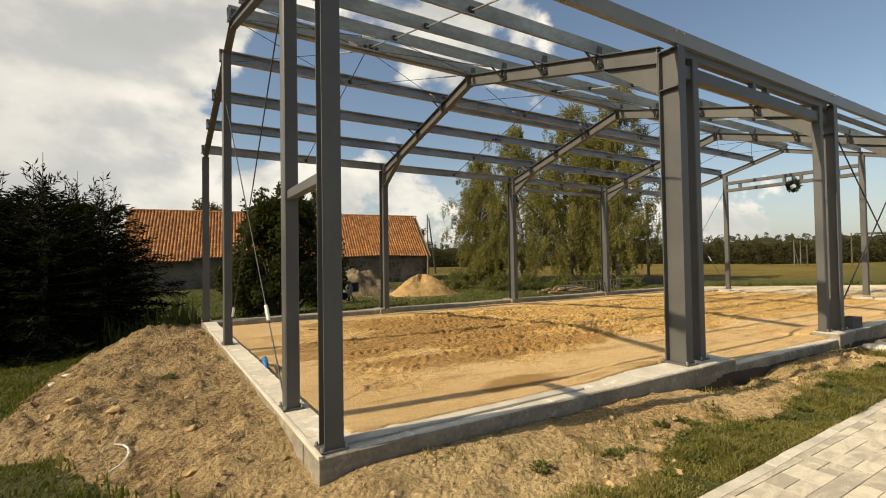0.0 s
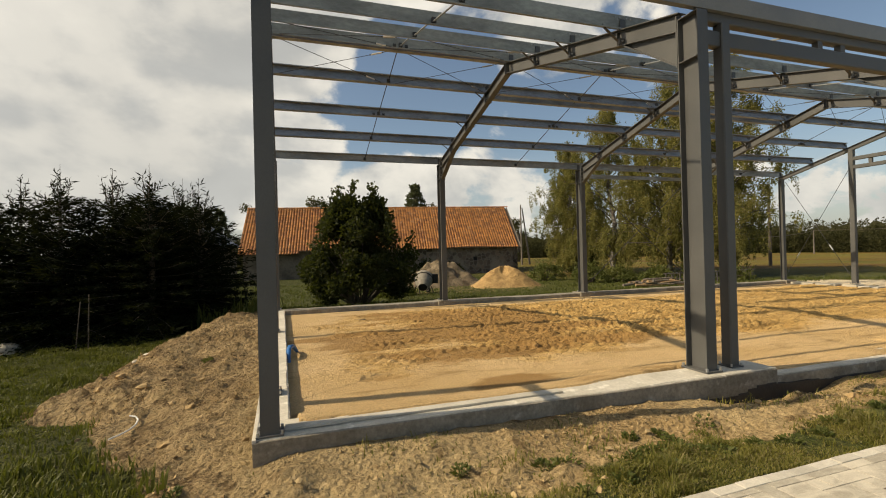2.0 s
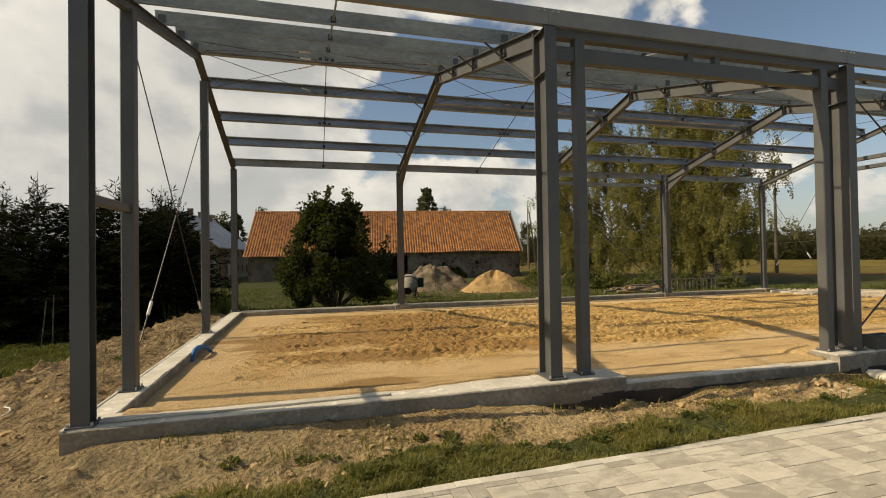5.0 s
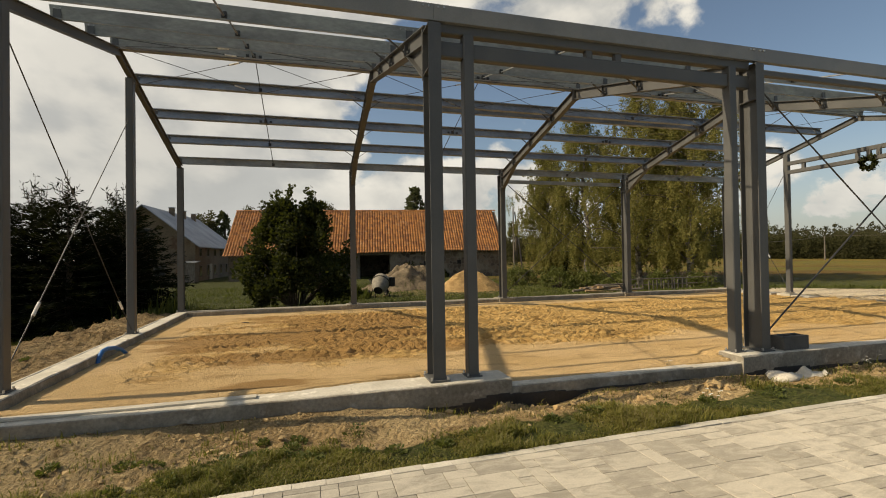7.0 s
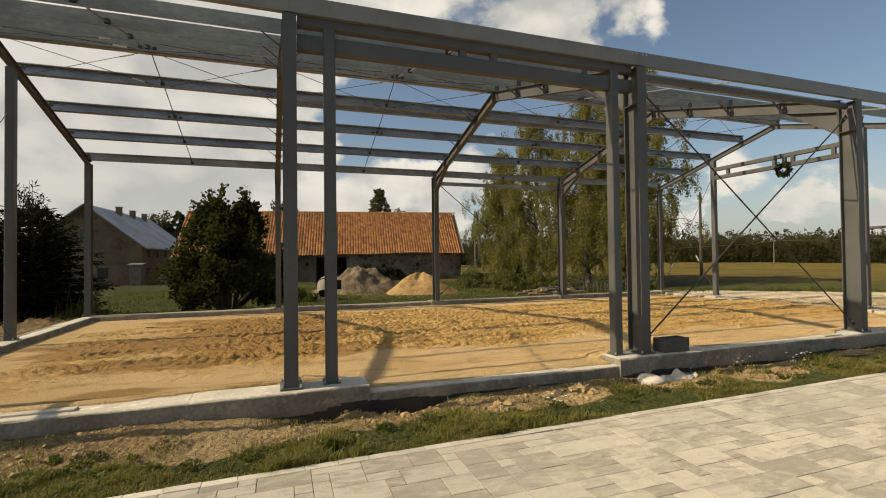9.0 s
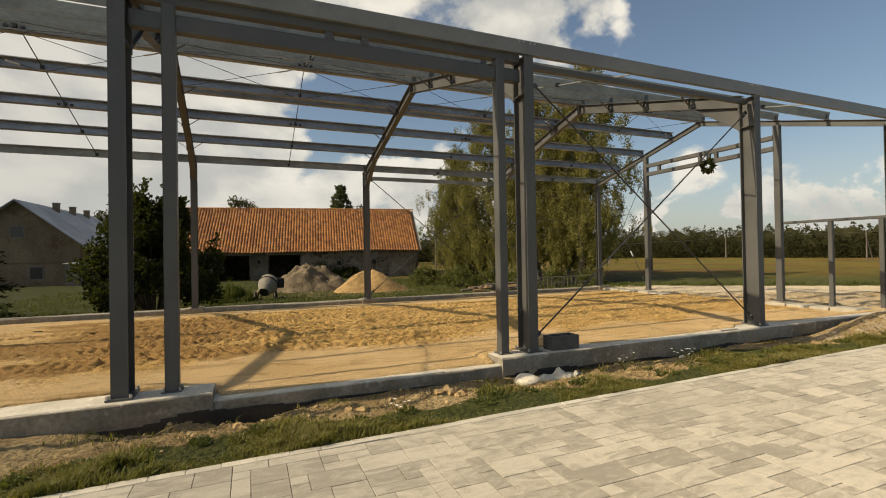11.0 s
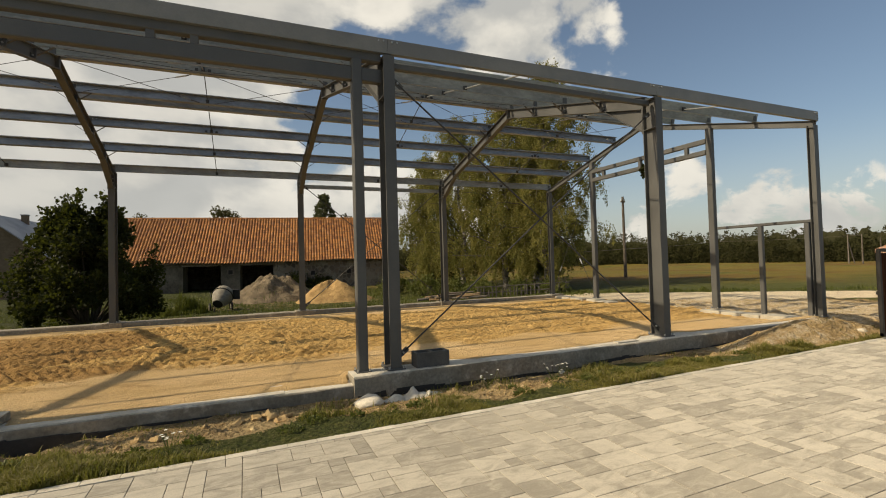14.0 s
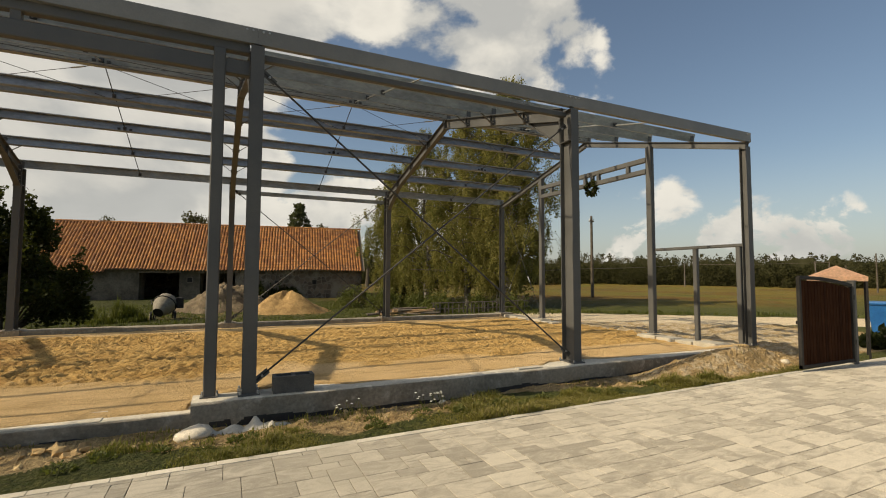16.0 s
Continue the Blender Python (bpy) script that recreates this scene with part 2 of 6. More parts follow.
def stone_wall_mat():
    m, t, bsdf, geo = surface("rough_fieldstone_wall")
    where = geo.outputs["Position"]
    cell = node(t, "ShaderNodeTexVoronoi", {"Vector": where, "Scale": 2.6})
    edge = t.nodes.new("ShaderNodeTexVoronoi")
    edge.feature = "DISTANCE_TO_EDGE"
    edge.inputs["Scale"].default_value = 2.6
    t.links.new(where, edge.inputs["Vector"])
    tone = node(t, "ShaderNodeSeparateColor", {0: cell.outputs["Color"]}).outputs[0]
    stone = blend(t, tone, (0.065, 0.052, 0.040), (0.19, 0.145, 0.105))
    colour = blend(t, spread(t, edge.outputs[0], 0.02, 0.10), (0.17, 0.150, 0.12), stone)
    colour = blend(t, spread(t, noise_of(t, where, 0.45, 4.0), 0.5, 0.62), colour, (0.21, 0.185, 0.145))
    finish(t, bsdf, colour, 0.92, math_node(t, "MINIMUM", edge.outputs[0], 0.15), 0.8, 0.2)
    return m


def tile_mat():
    m, t, bsdf, geo = surface("weathered_clay_pantile")
    where = geo.outputs["Position"]
    tone = geo.outputs["Random Per Island"]
    colour = blend(t, tone, (0.46, 0.195, 0.052), (0.20, 0.075, 0.025))
    colour = blend(t, spread(t, noise_of(t, where, 1.6, 5.0, 0.65), 0.56, 0.74), colour, (0.56, 0.31, 0.15))
    colour = blend(t, spread(t, noise_of(t, where, 0.5, 5.0, 0.7), 0.60, 0.78), colour, (0.12, 0.055, 0.03))
    finish(t, bsdf, colour, 0.8, noise_of(t, where, 9.0), 0.3, 0.02)
    return m


def ground_mat():
    m, t, bsdf, geo = surface("earth_and_grass")
    where = geo.outputs["Position"]

    def told(name):
        n = t.nodes.new("ShaderNodeAttribute")
        n.attribute_name = name
        return n.outputs["Fac"]

    fine = noise_of(t, where, 26, 5.0, 0.7)
    mid = noise_of(t, where, 4.5, 5.0, 0.65)
    wide = noise_of(t, where, 0.5, 4.0, 0.6)
    lawn = blend(t, spread(t, mid, 0.35, 0.7), (0.060, 0.074, 0.015), (0.110, 0.112, 0.028))
    lawn = blend(t, spread(t, fine, 0.5, 0.75), lawn, (0.15, 0.125, 0.06))
    earth = blend(t, spread(t, wide, 0.3, 0.7), (0.53, 0.392, 0.200), (0.39, 0.268, 0.124))
    earth = blend(t, spread(t, mid, 0.52, 0.72), earth, (0.22, 0.140, 0.062))
    earth = blend(t, spread(t, fine, 0.56, 0.74), earth, (0.64, 0.505, 0.30))
    earth = blend(t, math_node(t, "MULTIPLY", spread(t, noise_of(t, where, 1.3, 6.0, 0.7, 0.8), 0.55, 0.72), 0.5), earth, (0.22, 0.142, 0.065))
    meadow = blend(t, spread(t, noise_of(t, where, 0.06, 5.0, 0.6), 0.35, 0.65), (0.150, 0.132, 0.025), (0.192, 0.134, 0.028))
    meadow = blend(t, spread(t, noise_of(t, where, 0.09, 4.0, 0.6, 1.0), 0.46, 0.60), meadow, (0.150, 0.088, 0.023))
    meadow = blend(t, spread(t, noise_of(t, where, 0.25, 5.0, 0.7, 0.5), 0.48, 0.7), meadow, (0.092, 0.096, 0.022))
    road = blend(t, spread(t, mid, 0.3, 0.7), (0.76, 0.65, 0.47), (0.68, 0.57, 0.40))
    loam = blend(t, spread(t, wide, 0.35, 0.65), (0.55, 0.392, 0.195), (0.40, 0.270, 0.126))
    loam = blend(t, spread(t, mid, 0.48, 0.66), loam, (0.20, 0.130, 0.060))
    loam = blend(t, spread(t, fine, 0.55, 0.72), loam, (0.57, 0.43, 0.235))
    loam = blend(t, math_node(t, "MULTIPLY", spread(t, noise_of(t, where, 1.1, 6.0, 0.7, 0.8), 0.52, 0.66), 0.75), loam, (0.165, 0.107, 0.050))
    earth = blend(t, spread(t, math_node(t, "MULTIPLY_ADD", math_node(t, "SUBTRACT", mid, 0.5), 0.8, told("loam")), 0.3, 0.7), earth, loam)
    edge = math_node(t, "MULTIPLY_ADD", math_node(t, "SUBTRACT", mid, 0.5), 0.9, told("dirt"))
    colour = blend(t, told("field"), lawn, meadow)
    colour = blend(t, spread(t, edge, 0.36, 0.62), colour, earth)
    colour = blend(t, spread(t, math_node(t, "MULTIPLY_ADD", math_node(t, "SUBTRACT", mid, 0.5), 0.6, told("road")), 0.4, 0.6), colour, road)
    hsv = node(t, "ShaderNodeHueSaturation", {"Value": spread(t, fine, 0.2, 0.8, 0.68, 1.25), "Color": colour})
    crumbs = node(t, "ShaderNodeTexVoronoi", {"Vector": where, "Scale": 16.0}).outputs["Distance"]
    finish(t, bsdf, hsv.outputs[0], 0.95, math_node(t, "MULTIPLY_ADD", crumbs, -0.7, math_node(t, "MULTIPLY_ADD", mid, 1.8, fine)), 1.0, 0.075, 0.8)
    bsdf.inputs["Specular IOR Level"].default_value = 0.2
    return m


def sand_mat():
    m, t, bsdf, geo = surface("ochre_fill_sand")
    where = geo.outputs["Position"]
    n = t.nodes.new("ShaderNodeAttribute")
    n.attribute_name = "loose"
    fine = noise_of(t, where, 38, 5.0, 0.7)
    mid = noise_of(t, where, 3.2, 6.0, 0.65)
    wide = noise_of(t, where, 0.6, 5.0, 0.6, 0.4)
    packed = blend(t, spread(t, wide, 0.35, 0.7), (0.665, 0.468, 0.238), (0.575, 0.388, 0.176))
    loose = blend(t, spread(t, mid, 0.35, 0.68), (0.64, 0.415, 0.155), (0.485, 0.298, 0.099))
    drag = noise_of(t, node(t, "ShaderNodeVectorMath", {0: where, 1: (0.45, 1.7, 1.0)}, op="MULTIPLY").outputs[0], 1.6, 6.0, 0.7, 0.5)
    edge = math_node(t, "MULTIPLY_ADD", math_node(t, "SUBTRACT", drag, 0.5), 1.5, n.outputs["Fac"])
    colour = blend(t, spread(t, edge, 0.25, 0.75), packed, loose)
    colour = blend(t, math_node(t, "MULTIPLY", spread(t, drag, 0.50, 0.70), 0.6), colour, (0.29, 0.175, 0.060))
    colour = blend(t, spread(t, noise_of(t, where, 2.2, 5.0, 0.7), 0.60, 0.72), colour, (0.60, 0.42, 0.215))
    # shade in the troughs between clods, blended into the sand colour
    trough_dark = t.nodes.new("ShaderNodeAttribute")
    trough_dark.attribute_name = "trough_dark"
    colour = blend(t, math_node(t, "MULTIPLY", trough_dark.outputs["Fac"], 0.6), colour, (0.25, 0.135, 0.040))
    damp = t.nodes.new("ShaderNodeAttribute")
    damp.attribute_name = "damp"
    moist = math_node(t, "MULTIPLY_ADD", math_node(t, "SUBTRACT", drag, 0.5), 1.6, damp.outputs["Fac"])
    colour = blend(t, math_node(t, "MULTIPLY", spread(t, moist, 0.25, 0.85), 0.85), colour, (0.34, 0.195, 0.068))
    hsv = node(t, "ShaderNodeHueSaturation", {"Value": spread(t, fine, 0.2, 0.8, 0.78, 1.2), "Color": colour})
    crumbs = node(t, "ShaderNodeTexVoronoi", {"Vector": node(t, "ShaderNodeVectorMath", {0: where, 1: (0.7, 1.3, 1.0)}, op="MULTIPLY").outputs[0], "Scale": 13.0}).outputs["Distance"]
    relief = math_node(t, "MULTIPLY_ADD", math_node(t, "MULTIPLY", crumbs, n.outputs["Fac"]), -1.3, math_node(t, "MULTIPLY_ADD", mid, 0.8, fine))
    finish(t, bsdf, hsv.outputs[0], 0.95, relief, 1.0, 0.04, 0.25)
    bsdf.inputs["Specular IOR Level"].default_value = 0.2
    return m


def paver_mat(name, island):
    m, t, bsdf, geo = surface(name)
    where = geo.outputs["Position"]
    tone = geo.outputs["Random Per Island"] if island else node(t, "ShaderNodeObjectInfo").outputs["Random"]
    streak = noise_of(t, node(t, "ShaderNodeVectorMath", {0: where, 1: (2.0, 4.5, 1.0)}, op="MULTIPLY").outputs[0], 1.6, 7.0, 0.68, 1.4)
    fine = noise_of(t, where, 70, 4.0, 0.7)
    tint = math_node(t, "MULTIPLY_ADD", math_node(t, "SUBTRACT", tone, 0.5), 0.27, streak)
    colour = blend(t, spread(t, tint, 0.30, 0.70), (0.535, 0.482, 0.384), (0.306, 0.274, 0.215))
    colour = blend(t, spread(t, noise_of(t, where, 0.45, 4.0), 0.5, 0.75), colour, (0.43, 0.386, 0.302))
    hsv = node(t, "ShaderNodeHueSaturation", {"Value": spread(t, fine, 0.2, 0.8, 0.88, 1.1), "Color": colour})
    finish(t, bsdf, hsv.outputs[0], 0.72, fine, 0.3, 0.003, 0.4)
    bsdf.inputs["Specular IOR Level"].default_value = 0.5
    return m


STONEWALL, TILE, GROUND, SAND = stone_wall_mat(), tile_mat(), ground_mat(), sand_mat()
PAVER, PAVERS = paver_mat("marbled_paver", False), paver_mat("marbled_pavers_joined", True)
JOINT = mat("sand_joint", (0.21, 0.175, 0.125), (0.145, 0.12, 0.085), 6, 50, 0.95, 0.3, 0.004)


# ---- mesh helpers ----
def mesh_of(name, bm, *materials):
    me = bpy.data.meshes.new(name)
    bm.normal_update()
    bm.to_mesh(me)
    bm.free()
    for m in materials:
        me.materials.append(m)
    return me


def part(name, bm, material, parent=None, label=""):
    ob = new(name, mesh_of(name, bm, material))
    ob.parent = parent
    return tagged(ob, label)


def thing(name, label, category, group="", kind="", at=(0, 0, 0), turn=0.0):
    ob = new(name)
    ob.matrix_world = pose(*at, 0, 0, turn)
    return tagged(ob, label, category, group, kind)


def box(bm, low, high, bevel=0.0, turn=None):
    size, mid = Vector(high) - Vector(low), (Vector(high) + Vector(low)) / 2
    m = Matrix.Translation(mid) @ (turn or Matrix()) @ Matrix.Diagonal((*size, 1))
    made = bmesh.ops.create_cube(bm, size=1, matrix=m)["verts"]
    if bevel:
        edges = list({e for v in made for e in v.link_edges})
        bmesh.ops.bevel(bm, geom=edges, offset=bevel, segments=2, profile=0.6, affect="EDGES")
    return bm


def boxed(low, high, bevel=0.0):
    return box(bmesh.new(), low, high, bevel)


def beam(bm, profile, p0, p1, up=(0, 0, 1)):
    """A straight bar of the given section; the section's second axis lies towards up."""
    p0, p1 = Vector(p0), Vector(p1)
    d = (p1 - p0).normalized()
    side = Vector(up).cross(d).normalized()
    top = d.cross(side)
    a = [bm.verts.new(p0 + side * u + top * v) for u, v in profile]
    b = [bm.verts.new(p1 + side * u + top * v) for u, v in profile]
    n = len(profile)
    for i in range(n):
        bm.faces.new((a[i], a[(i + 1) % n], b[(i + 1) % n], b[i]))
    bm.faces.new(a[::-1])
    bm.faces.new(b)
    return bm


def bar(profile, p0, p1, up=(0, 0, 1)):
    return beam(bmesh.new(), profile, p0, p1, up)


def i_section(w, h, flange=0.012, web=0.008):
    a, b, c = w / 2, h / 2, web / 2
    return [(-a, -b), (a, -b), (a, -b + flange), (c, -b + flange), (c, b - flange), (a, b - flange), (a, b), (-a, b), (-a, b - flange), (-c, b - flange), (-c, -b + flange), (-a, -b + flange)]


def c_section(w, h, t=0.004, lip=0.018):
    a, b = w / 2, h / 2
    return [(-a, -b), (a, -b), (a, -b + lip), (a - t, -b + lip), (a - t, -b + t), (-a + t, -b + t), (-a + t, b - t), (a - t, b - t), (a - t, b - lip), (a, b - lip), (a, b), (-a, b)]


def z_section(w, h, t=0.005, lip=0.02):
    b = h / 2
    return [(-w, -b), (t, -b), (t, b - t), (w - t, b - t), (w - t, b - lip), (w, b - lip), (w, b), (0, b), (0, -b + t), (-w + t, -b + t), (-w + t, -b + lip), (-w, -b + lip)]


def tube(w, h, r=0.012):
    a, b = w / 2, h / 2
    return [(-a + r, -b), (a - r, -b), (a, -b + r), (a, b - r), (a - r, b), (-a + r, b), (-a, b - r), (-a, -b + r)]


def ring(r, n=8):
    return [(r * math.cos(2 * math.pi * i / n), r * math.sin(2 * math.pi * i / n)) for i in range(n)]


def pipe(bm, points, radii, n=6):
    """A round limb through points, thinning as radii say."""
    rows = []
    for i, p in enumerate(points):
        d = (Vector(points[min(i + 1, len(points) - 1)]) - Vector(points[max(i - 1, 0)])).normalized()
        side = d.cross(Vector((0.31, 0.17, 0.93)) if abs(d.z) < 0.9 else Vector((1, 0.1, 0))).normalized()
        top = d.cross(side)
        rows.append([bm.verts.new(Vector(p) + (side * math.cos(2 * math.pi * k / n) + top * math.sin(2 * math.pi * k / n)) * radii[i]) for k in range(n)])
    for a, b in zip(rows, rows[1:]):
        for k in range(n):
            bm.faces.new((a[k], a[(k + 1) % n], b[(k + 1) % n], b[k]))
    bm.faces.new(rows[0][::-1])
    bm.faces.new(rows[-1])
    return bm


def hexbolt(bm, at, way, r=0.014, h=0.014):
    return beam(bm, ring(r, 6), Vector(at), Vector(at) + Vector(way) * h, (0, 0, 1) if abs(way[2]) < 0.9 else (1, 0, 0))


def cloud_mesh(name, verts, faces, *materials, smooth=False):
    """A mesh from arrays of corners and equal-sided faces."""
    verts, faces = np.asarray(verts, np.float32), np.asarray(faces, np.int32)
    me = bpy.data.meshes.new(name)
    n = faces.shape[1]
    me.vertices.add(len(verts))
    me.vertices.foreach_set("co", verts.ravel())
    me.loops.add(faces.size)
    me.loops.foreach_set("vertex_index", faces.ravel())
    me.polygons.add(len(faces))
    me.polygons.foreach_set("loop_start", np.arange(0, faces.size, n, dtype=np.int32))
    me.polygons.foreach_set("use_smooth", np.full(len(faces), smooth, dtype=bool))
    me.update(calc_edges=True)
    me.validate()
    for m in materials:
        me.materials.append(m)
    return me


def lattice(x, y, seed):
    v = np.sin(x * 127.1 + y * 311.7 + seed * 74.7) * 43758.5453
    return v - np.floor(v)


def rough_noise(x, y, seed=0):
    xi, yi = np.floor(x), np.floor(y)
    u, v = x - xi, y - yi
    u, v = u * u * (3 - 2 * u), v * v * (3 - 2 * v)
    a = lattice(xi, yi, seed) * (1 - u) + lattice(xi + 1, yi, seed) * u
    b = lattice(xi, yi + 1, seed) * (1 - u) + lattice(xi + 1, yi + 1, seed) * u
    return a * (1 - v) + b * v - 0.5


def fbm(x, y, octaves=4, seed=0, gain=0.5):
    total, amp = 0.0, 1.0
    for k in range(octaves):
        total = total + amp * rough_noise(x * 2**k + 17.3 * k, y * 2**k + 5.1 * k, seed + k)
        amp *= gain
    return total


def cells(x, y, seed=0):
    """Distance to the nearest of a jittered grid of points, and that point's own number."""
    xi, yi = np.floor(x), np.floor(y)
    best, own = np.full(x.shape, 9.0), np.zeros(x.shape)
    for i in (-1, 0, 1):
        for j in (-1, 0, 1):
            cx, cy = xi + i, yi + j
            d = np.hypot(cx + lattice(cx, cy, seed) - x, cy + lattice(cx, cy, seed + 1) - y)
            near = d < best
            best, own = np.where(near, d, best), np.where(near, lattice(cx, cy, seed + 2), own)
    return best, own


def ease(v, low, high):
    s = np.clip((v - low) / (high - low), 0, 1)
    return s * s * (3 - 2 * s)


# ---- the lie of the land ----
FRONT, BACK, LEFT, RIGHT, TOP = 3.42, 13.16, 1.09, 20.95, 0.13


def pave_edge(x):
    return 1.66 + 0.0215 * np.clip(x, 0, 24)


def mound_edge(y):
    return np.interp(y, [2.6, 3.3, 3.9, 5.1, 5.6, 5.95, 6.4, 7.0, 9, 11, 13.2, 14.5], [1.2, 0.5, -0.1, -0.7, -0.8, -1.55, -1.8, -1.6, -1.7, -1.7, -1.3, -0.2])


def ground_masks(x, y):
    """Bare earth, gravel road and far field, each 0 to 1."""
    n = fbm(x * 0.9, y * 0.9, 4, 3)
    bare = 0.62 - 0.14 * ease(x, 9, 3.0) + 0.85 * n + 0.22 * ease(x, 12, 15)
    strip = ease(y, pave_edge(x) + bare - 0.25, pave_edge(x) + bare + 0.15) * (y < FRONT + 0.3) * (x > LEFT - 0.6) * (x < 22.5)
    strip = np.maximum(strip, 0.9 * ease(x, 5.0, 1.5) * ease(y, 2.15, 2.75) * (y < 3.6) * ease(x, -0.2, 0.7))
    heap = ease(np.hypot((x - 18.7) / 2.7, (y - 3.05) / 0.8), 1.2, 0.8)
    berm = ease(x, mound_edge(y) - 0.1, mound_edge(y) + 0.25) * (x < LEFT + 0.3) * (y > 2.6) * ease(y, 14.6, 13.8)
    inside = (x > LEFT) & (x < RIGHT + 0.6) & (y > FRONT) & (y < BACK + 0.5)
    behind = ease(y, 16.5, 14.0) * (y > BACK) * (x > LEFT) * (x < 22) * 0.75
    yard = ease(np.hypot((x - 11.5) / 6.0, (y - 24.5) / 3.0), 1.15, 0.75) * 0.42
    dirt = np.clip(np.maximum.reduce([strip, heap, berm, inside * 1.0, behind, yard]), 0, 1)
    across = (x - 23.2) * 0.605 + (y - 14.6) * 0.796
    road = ease(across, 0.3, -0.25) * ease(across, -3.6, -2.9) * ease(x, RIGHT - 0.4, RIGHT + 0.2) * ease(y, 0.8, 2.4)
    road = np.maximum(road, 0.45 * heap * (y < FRONT + 0.2))
    spill = ease(across, -2.6, -3.4) * ease(x, RIGHT - 0.2, RIGHT + 0.3) * ease(y, 2.4, 3.3) * ease(x, 29, 26.5)
    dirt, road = np.maximum(dirt, spill), np.maximum(road, 0.5 * spill)
    field = ease(np.hypot(x - 10, y), 24, 34) * ease(y - 0.25 * x, -2, 6) * ease(x + 0.33 * y, 26, 36)
    return dirt, road, field


def ground_height(x, y):
    x, y = np.asarray(x, float), np.asarray(y, float)
    dirt, road, field = ground_masks(x, y)
    edge = pave_edge(x)
    z = -0.015 - 0.03 * ease(y, edge, FRONT) - 0.05 * ease(x, 4.0, 7.0) * ease(y, edge + 0.4, FRONT)
    z = np.where(y < edge, -0.10, z)
    lawn = -0.10 - 0.38 * ease(y, 2.5, 11) - 0.08 * ease(x, 1, -6)
    berm = 0.03 + 0.05 * fbm(x * 0.7, y * 0.7, 3, 8) - 0.10 * ease(y, 5.2, 3.2)
    rise = ease(x, mound_edge(y) - 0.15, mound_edge(y) + 1.35)
    left = lawn * (1 - rise) + berm * rise
    z = z + (left - z) * ease(x, LEFT + 0.25, LEFT - 0.02) * ease(y, 1.9, 3.0)
    z = np.where((x < 0.2) & (y < 1.9), -0.08 - 0.1 * ease(x, 0.5, -3), z)
    z = np.where((y > FRONT) & (y < BACK) & (x > LEFT + 0.1) & (x < RIGHT - 0.3), -0.16, z)
    rear = -0.04 - 0.52 * ease(y, BACK + 0.2, 20.5) + 0.12 * ease(y, 28, 40)
    rear = rear * ease(x, 32, 20) + (1 - ease(x, 32, 20)) * (-0.08)
    z = np.where(y >= BACK, rear + (lawn - rear) * ease(x, 0.5, -1.5) * ease(y, 24, 14), z)
    z = np.where((x >= RIGHT - 0.3) & (y < BACK) & (y > edge), -0.06, z)
    far = np.hypot(x - 10, y)
    z = z - 0.25 * ease(far, 60, 150)
    z = z + 0.32 * ease(np.hypot((x - 19.0) / 2.5, (y - 3.02) / 0.7), 1.0, 0.1) * (y < FRONT + 0.05)
    z = z + 0.20 * ease(np.hypot((x - 21.8) / 0.9, (y - 3.7) / 1.1), 1.0, 0.1)
    trench = np.exp(-((np.maximum(3.36 - y, 0) / 0.20) ** 2)) * (y < FRONT + 0.1) * (x > 1.2) * (x < 18)
    z = z + 0.03 * ease(y, 2.5, 3.1) * ease(x, 6.0, 4.8) * (x > LEFT - 0.1) * (y < FRONT + 0.1)
    z = z - trench * (0.015 * ease(x, 4.5, 6.0) + 0.13 * ease(np.abs(x - 6.9), 1.3, 0.5) + 0.05 * ease(np.abs(x - 12.4), 2.5, 1.0))
    bank = ease(x, 1.2, 0.3)
    lumps = fbm(x * 1.6, y * 1.6, 3, 5, 0.6) * (0.07 + 0.05 * bank) + np.abs(fbm(x * 5.5, y * 5.5, 3, 9)) * 0.055 + np.maximum(fbm(x * 6.2, y * 6.2, 3, 12, 0.6), 0.12) * (0.13 + 0.08 * bank) - 0.04 + np.maximum(fbm(x * 2.8, y * 2.8, 3, 15, 0.6), 0.2) * 0.10
    lumps = lumps + 0.05 * (0.5 - np.abs(fbm(x * 1.2, y * 1.2, 3, 14)) * 2) * bank - 0.015 - 0.02
    near = ease(far, 60, 25)
    lumps = lumps * np.where((x > LEFT - 0.1) & (y < FRONT + 0.1), 0.35 + 0.65 * ease(FRONT - y, 0.05, 0.45), 1.0)
    z = z + lumps * dirt * near * (y > edge + 0.02) * np.where((x > LEFT) & (y > FRONT) & (y < BACK) & (x < RIGHT), 0.0, 1.0)
    z = z + fbm(x * 1.3, y * 1.3, 3, 6) * 0.05 * (1 - dirt) * (1 - road) * near * (y > edge + 0.02)
    z = z + fbm(x * 0.05, y * 0.05, 3, 7) * 0.5 * ease(far, 40, 90)
    return z


def spaced(stops):
    """Coordinates from runs of (from, to, step)."""
    out = []
    for a, b, s in stops:
        out += list(np.arange(a, b - 1e-6, s))
    return np.array(out + [stops[-1][1]])


def grid_mesh(name, xs, ys, z_of, material, attributes=()):
    x, y = np.meshgrid(xs, ys)
    z = z_of(x, y)
    n = len(xs)
    i = np.arange(len(xs) * len(ys)).reshape(len(ys), n)
    quads = np.stack([i[:-1, :-1], i[:-1, 1:], i[1:, 1:], i[1:, :-1]], -1).reshape(-1, 4)
    me = cloud_mesh(name, np.stack([x, y, z], -1).reshape(-1, 3), quads, material, smooth=True)
    for key, values in attributes:
        me.attributes.new(key, "FLOAT", "POINT").data.foreach_set("value", np.asarray(values(x, y), np.float32).ravel())
    return new(name, me)


